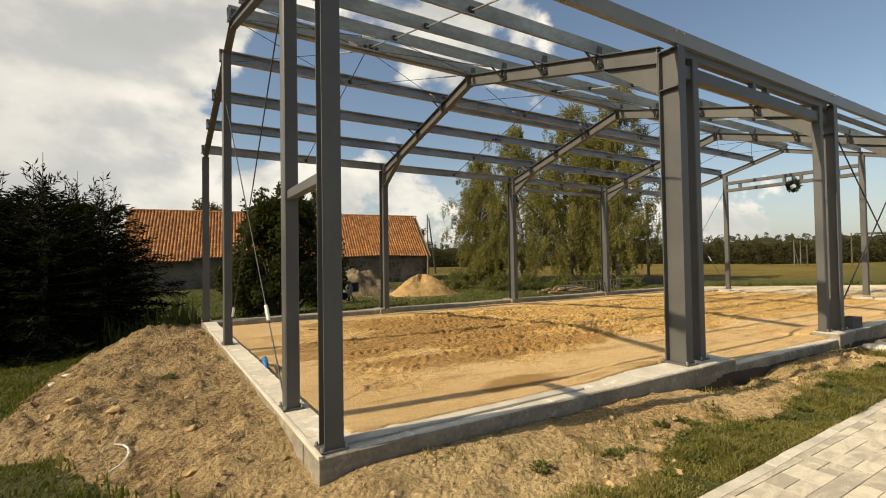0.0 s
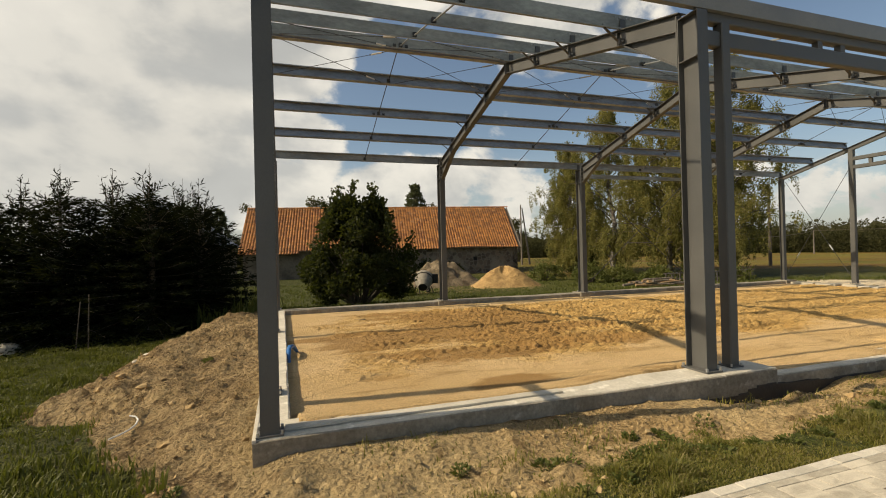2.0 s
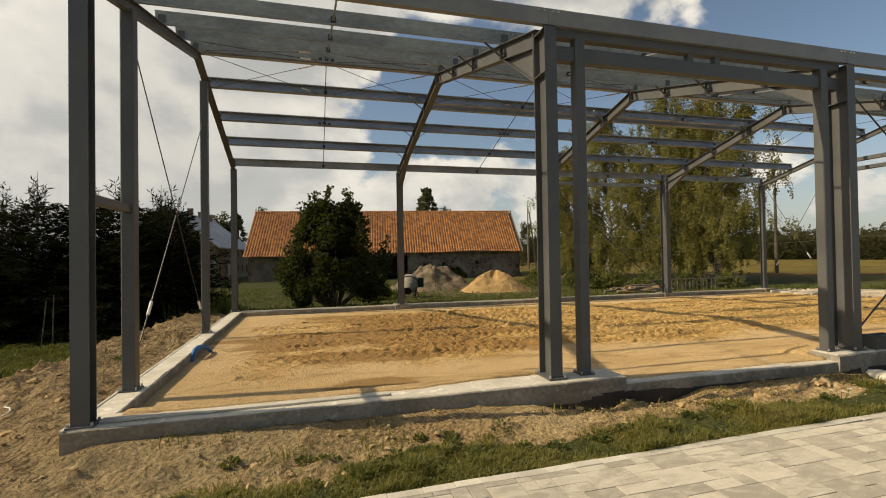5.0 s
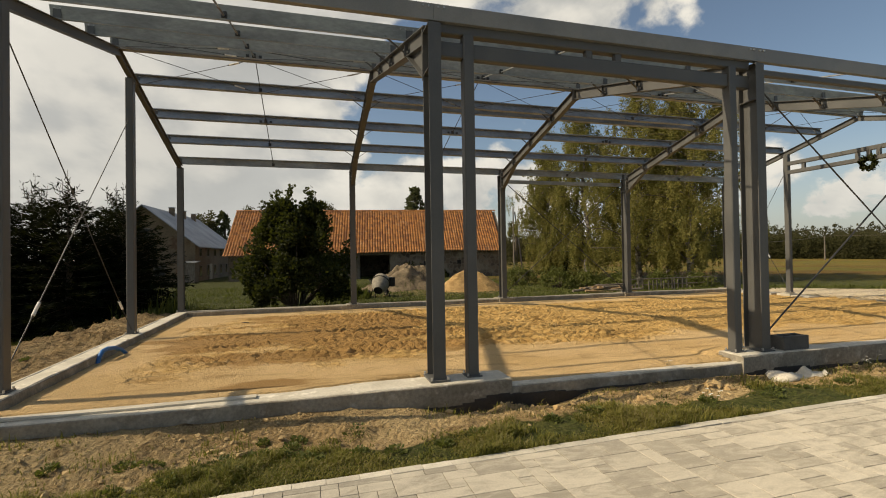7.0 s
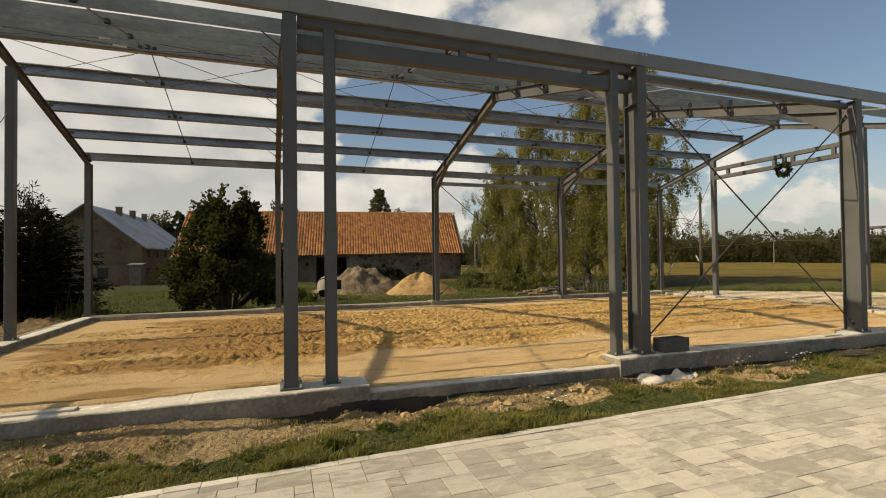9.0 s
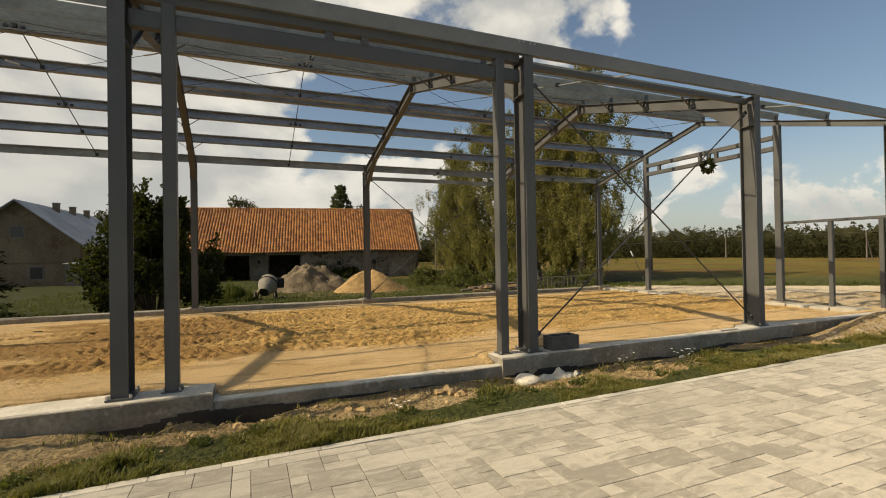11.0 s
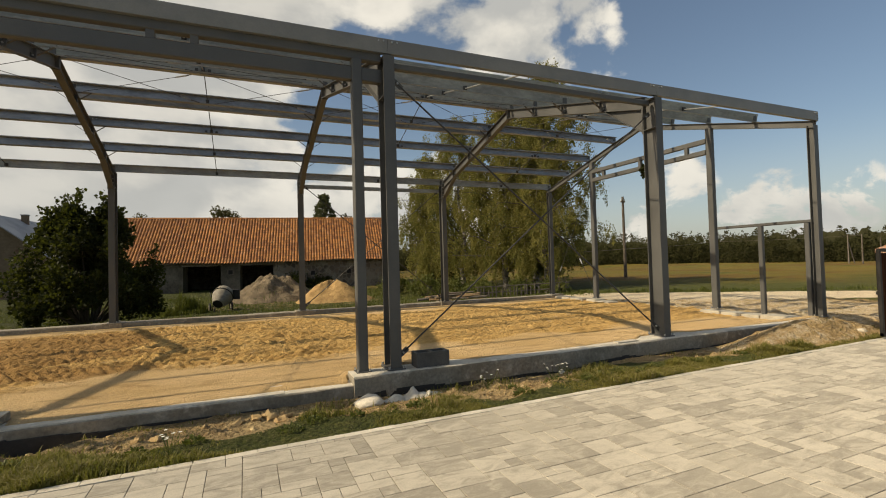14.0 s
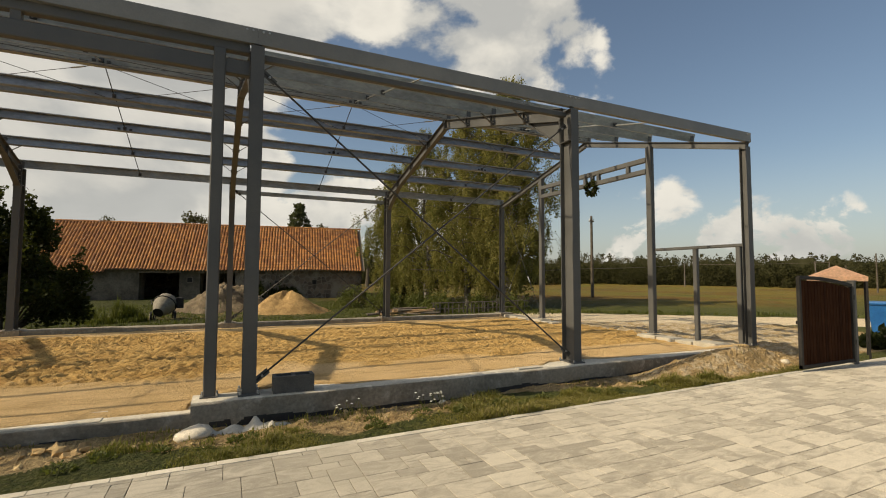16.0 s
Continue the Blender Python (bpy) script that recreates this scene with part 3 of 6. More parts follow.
def make_ground():
    xs = spaced([(-1800, -300, 300), (-300, -60, 40), (-60, -12, 6), (-12, -3, 0.5), (-3, 1.6, 0.06), (1.6, 20.4, 0.09), (20.4, 23.4, 0.12), (23.4, 34, 0.6), (34, 100, 4), (100, 300, 20), (300, 1800, 300)])
    ys = spaced([(-1800, -300, 300), (-300, -40, 40), (-40, 0, 5), (0, 1.6, 0.4), (1.6, 3.6, 0.055), (3.6, 13.4, 0.1), (13.4, 18, 0.25), (18, 46, 0.8), (46, 150, 5), (150, 300, 20), (300, 1800, 300)])
    ob = grid_mesh("ground", xs, ys, ground_height, GROUND, [(k, lambda x, y, n=n: ground_masks(x, y)[n]) for n, k in enumerate(("dirt", "road", "field"))] + [("loam", lambda x, y: np.maximum(ease(x, 1.3, 0.5) * (y > 2.6), 0.3 * ease(x, 10.5, 6.5) * (y < 3.5)))])
    tagged(ob, "bare lumpy earth, grass and golden field around the site", "ground", kind="structure")


def footing_bare(x):
    """How much of the front footing's top the sand leaves uncovered."""
    w = np.interp(x, [0.9, 4.3, 5.75, 6.92, 6.96, 10.42, 10.47, 11.85, 12.3, 15.4, 15.75, 16.4, 16.8, 21], [0.29, 0.27, 0.46, 0.46, 0.17, 0.15, 0.44, 0.44, 0.24, 0.22, 0.44, 0.44, 0.25, 0.25])
    return w + 0.03 * rough_noise(x * 2.3, x * 0, 55) + 0.02 * rough_noise(x * 7.1, x * 0, 56)


def footing_cover(x, y):
    """Sand shovelled against and over the footing's inner edge."""
    top = np.interp(x, [6.3, 6.9, 10.3, 10.9], [0.143, 0.048, 0.048, 0.143])
    off = y - FRONT - footing_bare(x)
    edge = np.where((x < LEFT + 0.34), 0.0, 1.0)
    return edge * (top * ease(off, 0.75, 0.12) * (off > 0)) - 0.12 * ease(off, 0.015, -0.03)


def loose_sand(x, y):
    """Where the fill is churned up rather than trodden flat."""
    n = fbm(x * 0.5, y * 0.5, 4, 21)
    return ease(y + 1.3 * n, 5.0, 6.2) * ease(y + 0.7 * n, 12.3, 11.3) * (0.55 * ease(x + 1.2 * n, 1.9, 2.8) + 0.45 * ease(x + 1.6 * n, 3.4, 5.6))


def damp_sand(x, y):
    """A browner patch of fill that was dug in near the end wall."""
    n = fbm(x * 0.5, y * 1.3, 4, 27)
    return ease(np.hypot((x - 4.9) / 3.0, (y - 8.2) / 3.4) + 1.1 * n, 1.15, 0.45)


def ridged(x, y, seed):
    return 0.5 - 2 * np.abs(rough_noise(x, y, seed))


def clods(x, y):
    """Torn lumps of fill, longer along the hall."""
    return cells(x * 3.6 + 0.36 * fbm(x * 0.3, y * 0.3, 2, 33), y * 12.5 + 0.8 * fbm(x * 3, y * 3, 2, 43), 44)


def trough_shade(x, y):
    """Painted shade: darkens low-lying lumps and the creases between them."""
    d, own = clods(x, y)
    return 0.6 * loose_sand(x, y) * ease(own - 0.25 * d, 0.42, 0.0) * (0.3 + 0.7 * ease(x, 13.0, 9.0))


def sand_height(x, y):
    churn = loose_sand(x, y)
    z = 0.012 * fbm(x * 0.6, y * 0.6, 3, 31)
    wander = 0.30 * fbm(x * 0.3, y * 0.3, 2, 33)
    # rows of tractor lugs, running the hall's length
    for k, row in enumerate((5.35, 5.95, 6.5, 7.15, 7.7, 8.3, 8.85, 9.5, 10.05, 10.7, 11.25)):
        off = y - row - wander - 0.03 * (x - 10) * (-1) ** k
        tread = np.exp(-((off / 0.24) ** 4))
        worn = ease(rough_noise(x * 0.7, y * 0.7, 40 + k), -0.38, 0.05)
        lug = x / 0.175 + np.abs(off) * 4.2 * (-1) ** (k // 2) + 0.37 * k + 0.9 * rough_noise(x * 2.1, y * 2.1, 60 + k)
        lug = lug - np.floor(lug)
        lug = ease(lug, 0.0, 0.16) * ease(lug, 0.95, 0.35)
        tread = tread * (0.45 + 0.55 * ease(x, 12.5, 8.5))
        z = z + churn * worn * tread * (0.046 * lug * (1 + 1.2 * rough_noise(x * 6, y * 6, 66)) - 0.026)
        z = z + churn * worn * 0.042 * np.exp(-(((np.abs(off) - 0.28) / 0.07) ** 2)) * (0.6 + 0.9 * rough_noise(x * 4, y * 4, 64 + k))
    d, own = clods(x, y)
    d2, own2 = cells(x * 6.0, y * 15.0, 47)
    prints = (own - 0.5) * 0.036 - 0.018 * d + (own2 - 0.5) * 0.024 - 0.012 * d2
    prints = prints + ridged(x * 1.2 + wander * 2, y * 7.5, 35) * 0.048 + ridged(x * 5.5, y * 9.5, 36) * 0.024 + ridged(x * 9.5, y * 14, 34) * 0.020 + fbm(x * 13, y * 17, 2, 37) * 0.030 + 0.015
    churn = churn * (0.5 + 0.5 * ease(x, 12.5, 8.5))
    z = z + churn * prints + (1 - churn) * (0.008 * fbm(x * 2.0, y * 5.0, 4, 39) + 0.005 * ridged(x * 9, y * 9, 41) * ease(fbm(x * 1.1, y * 1.1, 3, 42), -0.05, 0.25))
    z = z + 0.006 * fbm(x * 9, y * 9, 3, 38)
    off = y - FRONT - footing_bare(x)
    return z * ease(off, 0.1, 0.5) + footing_cover(x, y)


def make_sand():
    ob = grid_mesh("floor", spaced([(LEFT + 0.12, 13.0, 0.031), (13.0, RIGHT + 0.1, 0.045)]), spaced([(FRONT + 0.09, 8.6, 0.030), (8.6, BACK - 0.36, 0.043)]), sand_height, SAND, [("loose", loose_sand), ("damp", damp_sand), ("trough_dark", trough_shade)])
    tagged(ob, "ochre sand fill, trodden flat at the edges and churned up", "sand floor", kind="structure")


def cast_run(low, high, a, seed, rough=0.006):
    """A cast strip along axis a whose arrises wander and chip."""
    bm = bmesh.new()
    n = max(2, int((high[a] - low[a]) / 0.09))
    b = 1 - a
    rows = []
    for k in range(n + 1):
        at = low[a] + (high[a] - low[a]) * k / n
        u = np.array(at)

        def off(lane, gain=1.0):
            return gain * rough * (2.2 * float(rough_noise(u * 1.1, u * 0, seed + lane)) + 1.6 * float(rough_noise(u * 5.3, u * 0, seed + lane + 20)))

        chip = 0.006 + 0.016 * max(0.0, float(rough_noise(u * 4.1, u * 0, seed + 9)) - 0.15)
        f, r, top = low[b] + off(0), high[b] + off(1), high[2] + off(2, 0.5)
        ring_pts = [(low[b], low[2]), (f, top - 0.09), (f + off(3, 0.3), top - chip), (f + chip, top), (r - 0.012, top + off(4, 0.4)), (r, top - 0.012), (high[b], low[2])]
        rows.append([bm.verts.new((at, p, z) if a == 0 else (p, at, z)) for p, z in ring_pts])
    for p, q in zip(rows, rows[1:]):
        for i in range(7):
            bm.faces.new((p[i], p[(i + 1) % 7], q[(i + 1) % 7], q[i]))
    bm.faces.new(rows[0])
    bm.faces.new(rows[-1][::-1])
    bmesh.ops.recalc_face_normals(bm, faces=bm.faces[:])
    return bm


def make_foundation():
    wall = thing("foundation_wall", "cast concrete strip footing round the sand floor", "foundation", kind="structure")
    deep = -0.5
    runs = [
        ("front_footing", (LEFT, FRONT, deep), (6.93, FRONT + 0.44, TOP)),
        ("sill_footing", (6.93, FRONT + 0.02, deep), (10.46, FRONT + 0.44, 0.035)),
        ("front_footing", (10.46, FRONT, deep), (20.45, FRONT + 0.42, TOP)),
        ("end_footing", (LEFT, FRONT + 0.44, deep), (LEFT + 0.30, BACK - 0.42, TOP - 0.003)),
        ("rear_footing", (LEFT - 0.13, BACK - 0.42, deep), (RIGHT - 0.1, BACK, TOP - 0.01)),
    ]
    rng = random.Random(4)

    def skewed(bm):
        # the end wall runs a little out of square
        for v in bm.verts:
            v.co.x -= 0.0135 * (v.co.y - FRONT)
        return bm

    for k, (name, low, high) in enumerate(runs):
        lean = skewed if name == "end_footing" else lambda bm: bm
        a = 0 if high[0] - low[0] > high[1] - low[1] else 1
        part(name, lean(cast_run(low, (*high[:2], high[2] - 0.012), a, 120 + 40 * k)), CONCRETE, wall)
        # thin mortar skim in bays; its pale colour also paints the sunlit top
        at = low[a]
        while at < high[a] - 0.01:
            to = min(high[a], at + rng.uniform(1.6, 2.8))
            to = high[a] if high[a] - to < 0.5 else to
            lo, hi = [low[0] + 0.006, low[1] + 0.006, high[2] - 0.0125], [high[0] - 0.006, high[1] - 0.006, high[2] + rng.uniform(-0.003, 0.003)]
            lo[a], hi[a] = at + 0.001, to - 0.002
            # rear bays use the darker side colour to paint that footing as shaded
            part("screed_bay", lean(cast_run([v + (0.012 if i == 1 - a else 0) for i, v in enumerate(lo)], hi, a, 300 + int(10 * at), 0.007)), CONCRETE if name == "rear_footing" else MORTAR_LIT_TOP, wall)
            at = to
    part("base_strip", boxed((1.34, FRONT + 0.13, TOP + 0.001), (4.05, FRONT + 0.24, TOP + 0.022), 0.004), KERB, wall, "pale strip along the footing's top")
    part("mortar_edge", skewed(boxed((LEFT - 0.004, FRONT - 0.004, TOP - 0.03), (LEFT + 0.03, 11.5, TOP + 0.006), 0.005)), KERB, wall, "pale splashed mortar edge")
    for x in (5.87, 10.87, 15.8):
        part("column_pad", boxed((x - 0.22, BACK - 0.48, deep), (x + 0.22, BACK + 0.04, TOP + 0.012), 0.012), CONCRETE, wall)
    part("column_pad", boxed((20.3, BACK - 0.46, deep), (20.86, BACK + 0.02, TOP + 0.012), 0.012), CONCRETE, wall)
    y = 4.1
    while y < 6.2:
        n = rng.uniform(0.45, 0.75)
        part("footing_block", boxed((20.42, y, deep), (20.86, y + n - 0.03, TOP - rng.uniform(0.03, 0.07)), 0.02), PALEBLOCK, wall)
        y += n
    for y0, y1 in ((9.7, 10.3), (10.33, 10.8), (11.0, 11.7), (11.75, 12.6)):
        part("footing_block", boxed((20.36, y0, deep), (20.8, y1, TOP - rng.uniform(0.03, 0.07)), 0.02), PALEBLOCK, wall)
    # black strip on the footing's face paints the shade along the trench
    bm = bmesh.new()
    xs = np.arange(4.8, 18.4, 0.15)
    for x in xs:
        top = -0.105 + 0.05 * float(fbm(np.array(x * 1.1), np.array(0.0), 3, 50)) * 2 - 0.03 * float(ease(np.array(abs(x - 9.3)), 1.3, 1.0)) + 0.05 * float(ease(np.array(abs(x - 7.0)), 0.9, 0.3))
        box(bm, (x, FRONT - 0.006, deep), (x + 0.15, FRONT + 0.03, top))
    part("bitumen_coat", bm, TRENCHSHADE, wall, "black strip painting the trench shade below the rim")


make_ground()
make_sand()
make_foundation()


# ---- steel hall ----
FX = [1.22, 6.07, 11.06, 16.05, 20.80]
BX = [1.06, 5.87, 10.87, 15.80, 20.52]
YF, YB, YR = 3.71, 12.88, 8.36
RIDGE, FRONT_PITCH, REAR_PITCH = 5.65, 0.258, 0.287


def frame_x(i, y):
    return FX[i] + (BX[i] - FX[i]) * (y - YF) / (YB - YF)


def roof_z(y):
    """The top of the rafters."""
    return RIDGE - (YR - y) * FRONT_PITCH if y < YR else RIDGE - (y - YR) * REAR_PITCH


def portal_column(parent, x, y, inward, depth=0.30):
    s = i_section(0.155, depth, 0.013, 0.009)
    head = roof_z(y - inward * depth / 2) - 0.012
    part("column", bar(s, (x, y, TOP + 0.02), (x, y, head), (0, 1, 0)), STEEL, parent)
    part("base_plate", boxed((x - 0.12, y - 0.19, TOP), (x + 0.12, y + 0.19, TOP + 0.02), 0.003), STEEL, parent)
    for sx in (-1, 1):
        for sy in (-1, 1):
            part("anchor_bolt", hexbolt(bmesh.new(), (x + sx * 0.10, y + sy * 0.17, TOP + 0.02), (0, 0, 1), 0.016, 0.035), BOLT, parent)
    for z in (3.86, head - 0.006):
        part("stiffener", boxed((x - 0.074, y - depth / 2 + 0.013, z - 0.006), (x + 0.074, y + depth / 2 - 0.013, z + 0.005)), STEEL, parent)
    face = y + inward * (depth / 2 + 0.010)
    part("end_plate", boxed((x - 0.085, face - 0.009, 3.80), (x + 0.085, face + 0.009, head + 0.05), 0.002), STEEL, parent)
    for z in (3.88, 3.97, 4.08, 4.20, head - 0.07):
        for sx in (-1, 1):
            part("plate_bolt", hexbolt(bmesh.new(), (x + sx * 0.048, face + inward * 0.009, z), (0, inward, 0)), BOLT, parent)


def portal_rafter(parent, i, y0, y1):
    """One half of the rafter with its haunch, from the column's plate to the ridge plate."""
    s, h = i_section(0.13, 0.23, 0.011, 0.007), 0.115
    d = 1 if y1 > y0 else -1
    a, b = (frame_x(i, y0), y0, roof_z(y0) - h), (frame_x(i, y1), y1, roof_z(y1) - h)
    part("rafter", bar(s, a, b), STEEL, parent)
    bm = bmesh.new()
    y2 = y0 + d * 0.95
    x0, x2 = frame_x(i, y0), frame_x(i, y2)
    za, zb = roof_z(y0) - 0.23, roof_z(y2) - 0.235
    web = [(y0, za), (y0, 3.83), (y2, zb)]
    fa = [bm.verts.new((x0 - 0.004, y, z)) for y, z in web]
    fb = [bm.verts.new((x0 + 0.004, y, z)) for y, z in web]
    bm.faces.new(fa)
    bm.faces.new(fb[::-1])
    for k in range(3):
        bm.faces.new((fa[k], fb[k], fb[(k + 1) % 3], fa[(k + 1) % 3]))
    beam(bm, [(-0.065, -0.005), (0.065, -0.005), (0.065, 0.005), (-0.065, 0.005)], (x0, y0, 3.83), (x2, y2, zb))
    part("haunch", bm, STEEL, parent)
    xr = frame_x(i, y1)
    part("ridge_plate", boxed((xr - 0.075, y1 - d * 0.012 - 0.009, RIDGE - 0.25), (xr + 0.075, y1 - d * 0.012 + 0.009, RIDGE + 0.02), 0.002), STEEL, parent)


PURLINS = [3.64, 4.89, 6.08, 7.19, 8.24, 8.41, 9.44, 10.68, 11.82, 12.98]


def flange_struts(parent, i, ys):
    """Knee struts from the rafter's lower flange up to the purlins, with a lug and a web stiffener at each."""
    strap = [(-0.022, -0.004), (0.022, -0.004), (0.022, 0.004), (-0.022, 0.004)]
    for y in ys:
        x, z = frame_x(i, y), roof_z(y)
        for sx in (-1, 1):
            part("flange_strut", bar(strap, (x + sx * 0.05, y, z - 0.19), (x + sx * 0.36, y, z + 0.04)), STEEL, parent)
            part("strut_lug", boxed((x + sx * 0.045 - 0.04, y - 0.045, z - 0.222), (x + sx * 0.045 + 0.04, y + 0.005, z - 0.14)), STEEL, parent)
            part("lug_bolt", hexbolt(bmesh.new(), (x + sx * 0.045, y - 0.045, z - 0.18), (0, -1, 0), 0.014, 0.016), BOLT, parent)
            part("web_stiffener", boxed((x + sx * 0.034 - 0.028, y + 0.05, z - 0.21), (x + sx * 0.034 + 0.028, y + 0.06, z - 0.02)), STEEL, parent)


def cleats(parent, i):
    for y in PURLINS:
        x = frame_x(i, y)
        part("purlin_cleat", boxed((x - 0.05, y - 0.012, roof_z(y) - 0.004), (x + 0.05, y - 0.004, roof_z(y) + 0.17)), STEEL, parent)


def make_portal(i):
    f = thing("portal_frame", "grey painted steel portal frame with haunched rafters on concrete footing", "steel frame", "portal frames of the hall")
    portal_column(f, frame_x(i, YF), YF, 1)
    portal_column(f, frame_x(i, YB), YB, -1)
    portal_rafter(f, i, YF + 0.17, YR - 0.012)
    portal_rafter(f, i, YB - 0.17, YR + 0.012)
    flange_struts(f, i, PURLINS[1:4] + PURLINS[6:9])
    cleats(f, i)


def slim_post(f, x, y, top, w=0.14, d=0.14, name="column"):
    part(name, bar(tube(w, d), (x, y, TOP + 0.015), (x, y, top), (0, 1, 0)), STEEL, f)
    part("base_plate", boxed((x - w / 2 - 0.03, y - d / 2 - 0.03, TOP), (x + w / 2 + 0.03, y + d / 2 + 0.03, TOP + 0.015), 0.002), STEEL, f)
    for sx, sy in ((1, 1), (1, -1), (-1, 1), (-1, -1)):
        part("anchor_bolt", hexbolt(bmesh.new(), (x + sx * (w / 2 + 0.012), y + sy * (d / 2 + 0.012), TOP + 0.015), (0, 0, 1), 0.012, 0.03), BOLT, f)


def make_gable_frame(i, posts):
    f = thing("gable_frame", "slender grey steel gable frame with posts", "steel frame", "gable frames of the hall")
    for y in (YF - (0.165 if i == 0 else 0.02), YB + 0.08):
        x = frame_x(i, y)
        part("column", bar(i_section(0.15, 0.15, 0.011, 0.008), (x, y, TOP + 0.015), (x, y, roof_z(y) - 0.10), (0, 1, 0)), STEEL, f)
        part("base_plate", boxed((x - 0.11, y - 0.1, TOP), (x + 0.11, y + 0.1, TOP + 0.015), 0.002), STEEL, f)
        for sx, sy in ((1, 1), (1, -1), (-1, 1), (-1, -1)):
            part("anchor_bolt", hexbolt(bmesh.new(), (x + sx * 0.095, y + sy * 0.075, TOP + 0.015), (0, 0, 1), 0.013, 0.03), BOLT, f)
    s = i_section(0.10, 0.15, 0.009, 0.006)
    for y0, y1 in ((YF - (0.24 if i == 0 else 0.10), YR), (YB + 0.16, YR)):
        part("rafter", bar(s, (frame_x(i, y0), y0, roof_z(y0) - 0.075), (frame_x(i, y1), y1, RIDGE - 0.075)), STEEL, f)
    for x, y in posts:
        slim_post(f, x, y, roof_z(y) - 0.14, 0.14, 0.16, "gable_post")
    cleats(f, i)
    return f


def make_purlin(i, y, eave=False):
    """One length of cold-formed rail between two frames."""
    rear = y > YR
    z = roof_z(y) + 0.108
    a, b = frame_x(i, y) - (0.09 if i == 0 else 0), frame_x(i + 1, y) + (0.09 if i == 3 else 0)
    p = thing("eave_beam" if eave else "purlin", "galvanised cold-formed eave beam on the column heads" if eave else "galvanised cold-formed purlin resting on the rafters", "purlin", "eave beams" if eave else "roof purlins")
    lean = (0, 0, 1) if eave else Vector((0, REAR_PITCH if rear else -FRONT_PITCH, 1))
    w, h = (0.075, 0.20) if eave and not rear else (0.068, 0.20)
    ends = [(a + 0.0015, y, z), (b - 0.0015, y, z)]
    section = c_section(w, h, 0.006, 0.024) if eave and not rear else z_section(w, h, 0.006, 0.02)
    # the front eave beam takes the zinc copy darkened for shade
    part("profile", bar(section, *(ends[::-1] if rear else ends), lean), SHADEZINC if eave and not rear else ZINC, p)
    for x in (a + 0.06, a + 0.13, b - 0.13, b - 0.06):
        part("splice_bolt", hexbolt(bmesh.new(), (x, y - (w / 2 if eave and not rear else 0.006) - 0.002, z + 0.06), (0, -1, 0), 0.013, 0.016), BOLT, p)


def make_purlins():
    for i in range(4):
        for k, y in enumerate(PURLINS):
            make_purlin(i, y, k in (0, 9))
        # the middle bays carry a second rail below the ridge
        if i in (1, 2):
            make_purlin(i, 9.66)


def make_rod(name, p0, p1, r, label, group, sleeve=None, plate=False):
    f = thing(name, label, "bracing rod", group)
    p0, p1 = Vector(p0), Vector(p1)
    part("rod", bar(ring(r, 6), p0, p1, (0.3, 0.2, 0.9)), ROD, f)
    d = (p1 - p0).normalized()
    if sleeve is not None:
        m = p0.lerp(p1, sleeve)
        part("turnbuckle", bar(ring(r * 2.6, 8), m - d * 0.11, m + d * 0.11, (0.3, 0.2, 0.9)), WHITEPIPE if p0.x < 2 else ZINC, f, "bright turnbuckle sleeve")
        for k in (-1, 1):
            part("lock_nut", bar(ring(r * 1.9, 6), m + d * k * 0.115, m + d * k * 0.14, (0.3, 0.2, 0.9)), ROD, f)
    if plate:
        for p, k in ((p0, 1), (p1, -1)):
            part("gusset", bar([(-0.006, -0.036), (0.006, -0.036), (0.006, 0.036), (-0.006, 0.036)], p - d * k * 0.03, p + d * k * 0.17, (0, 0, 1)), STEEL, f)
            part("gusset_bolt", hexbolt(bmesh.new(), p + d * k * 0.08 - Vector((0, 0.012, 0)), (0, -1, 0), 0.016, 0.024), BOLT, f)
    return f


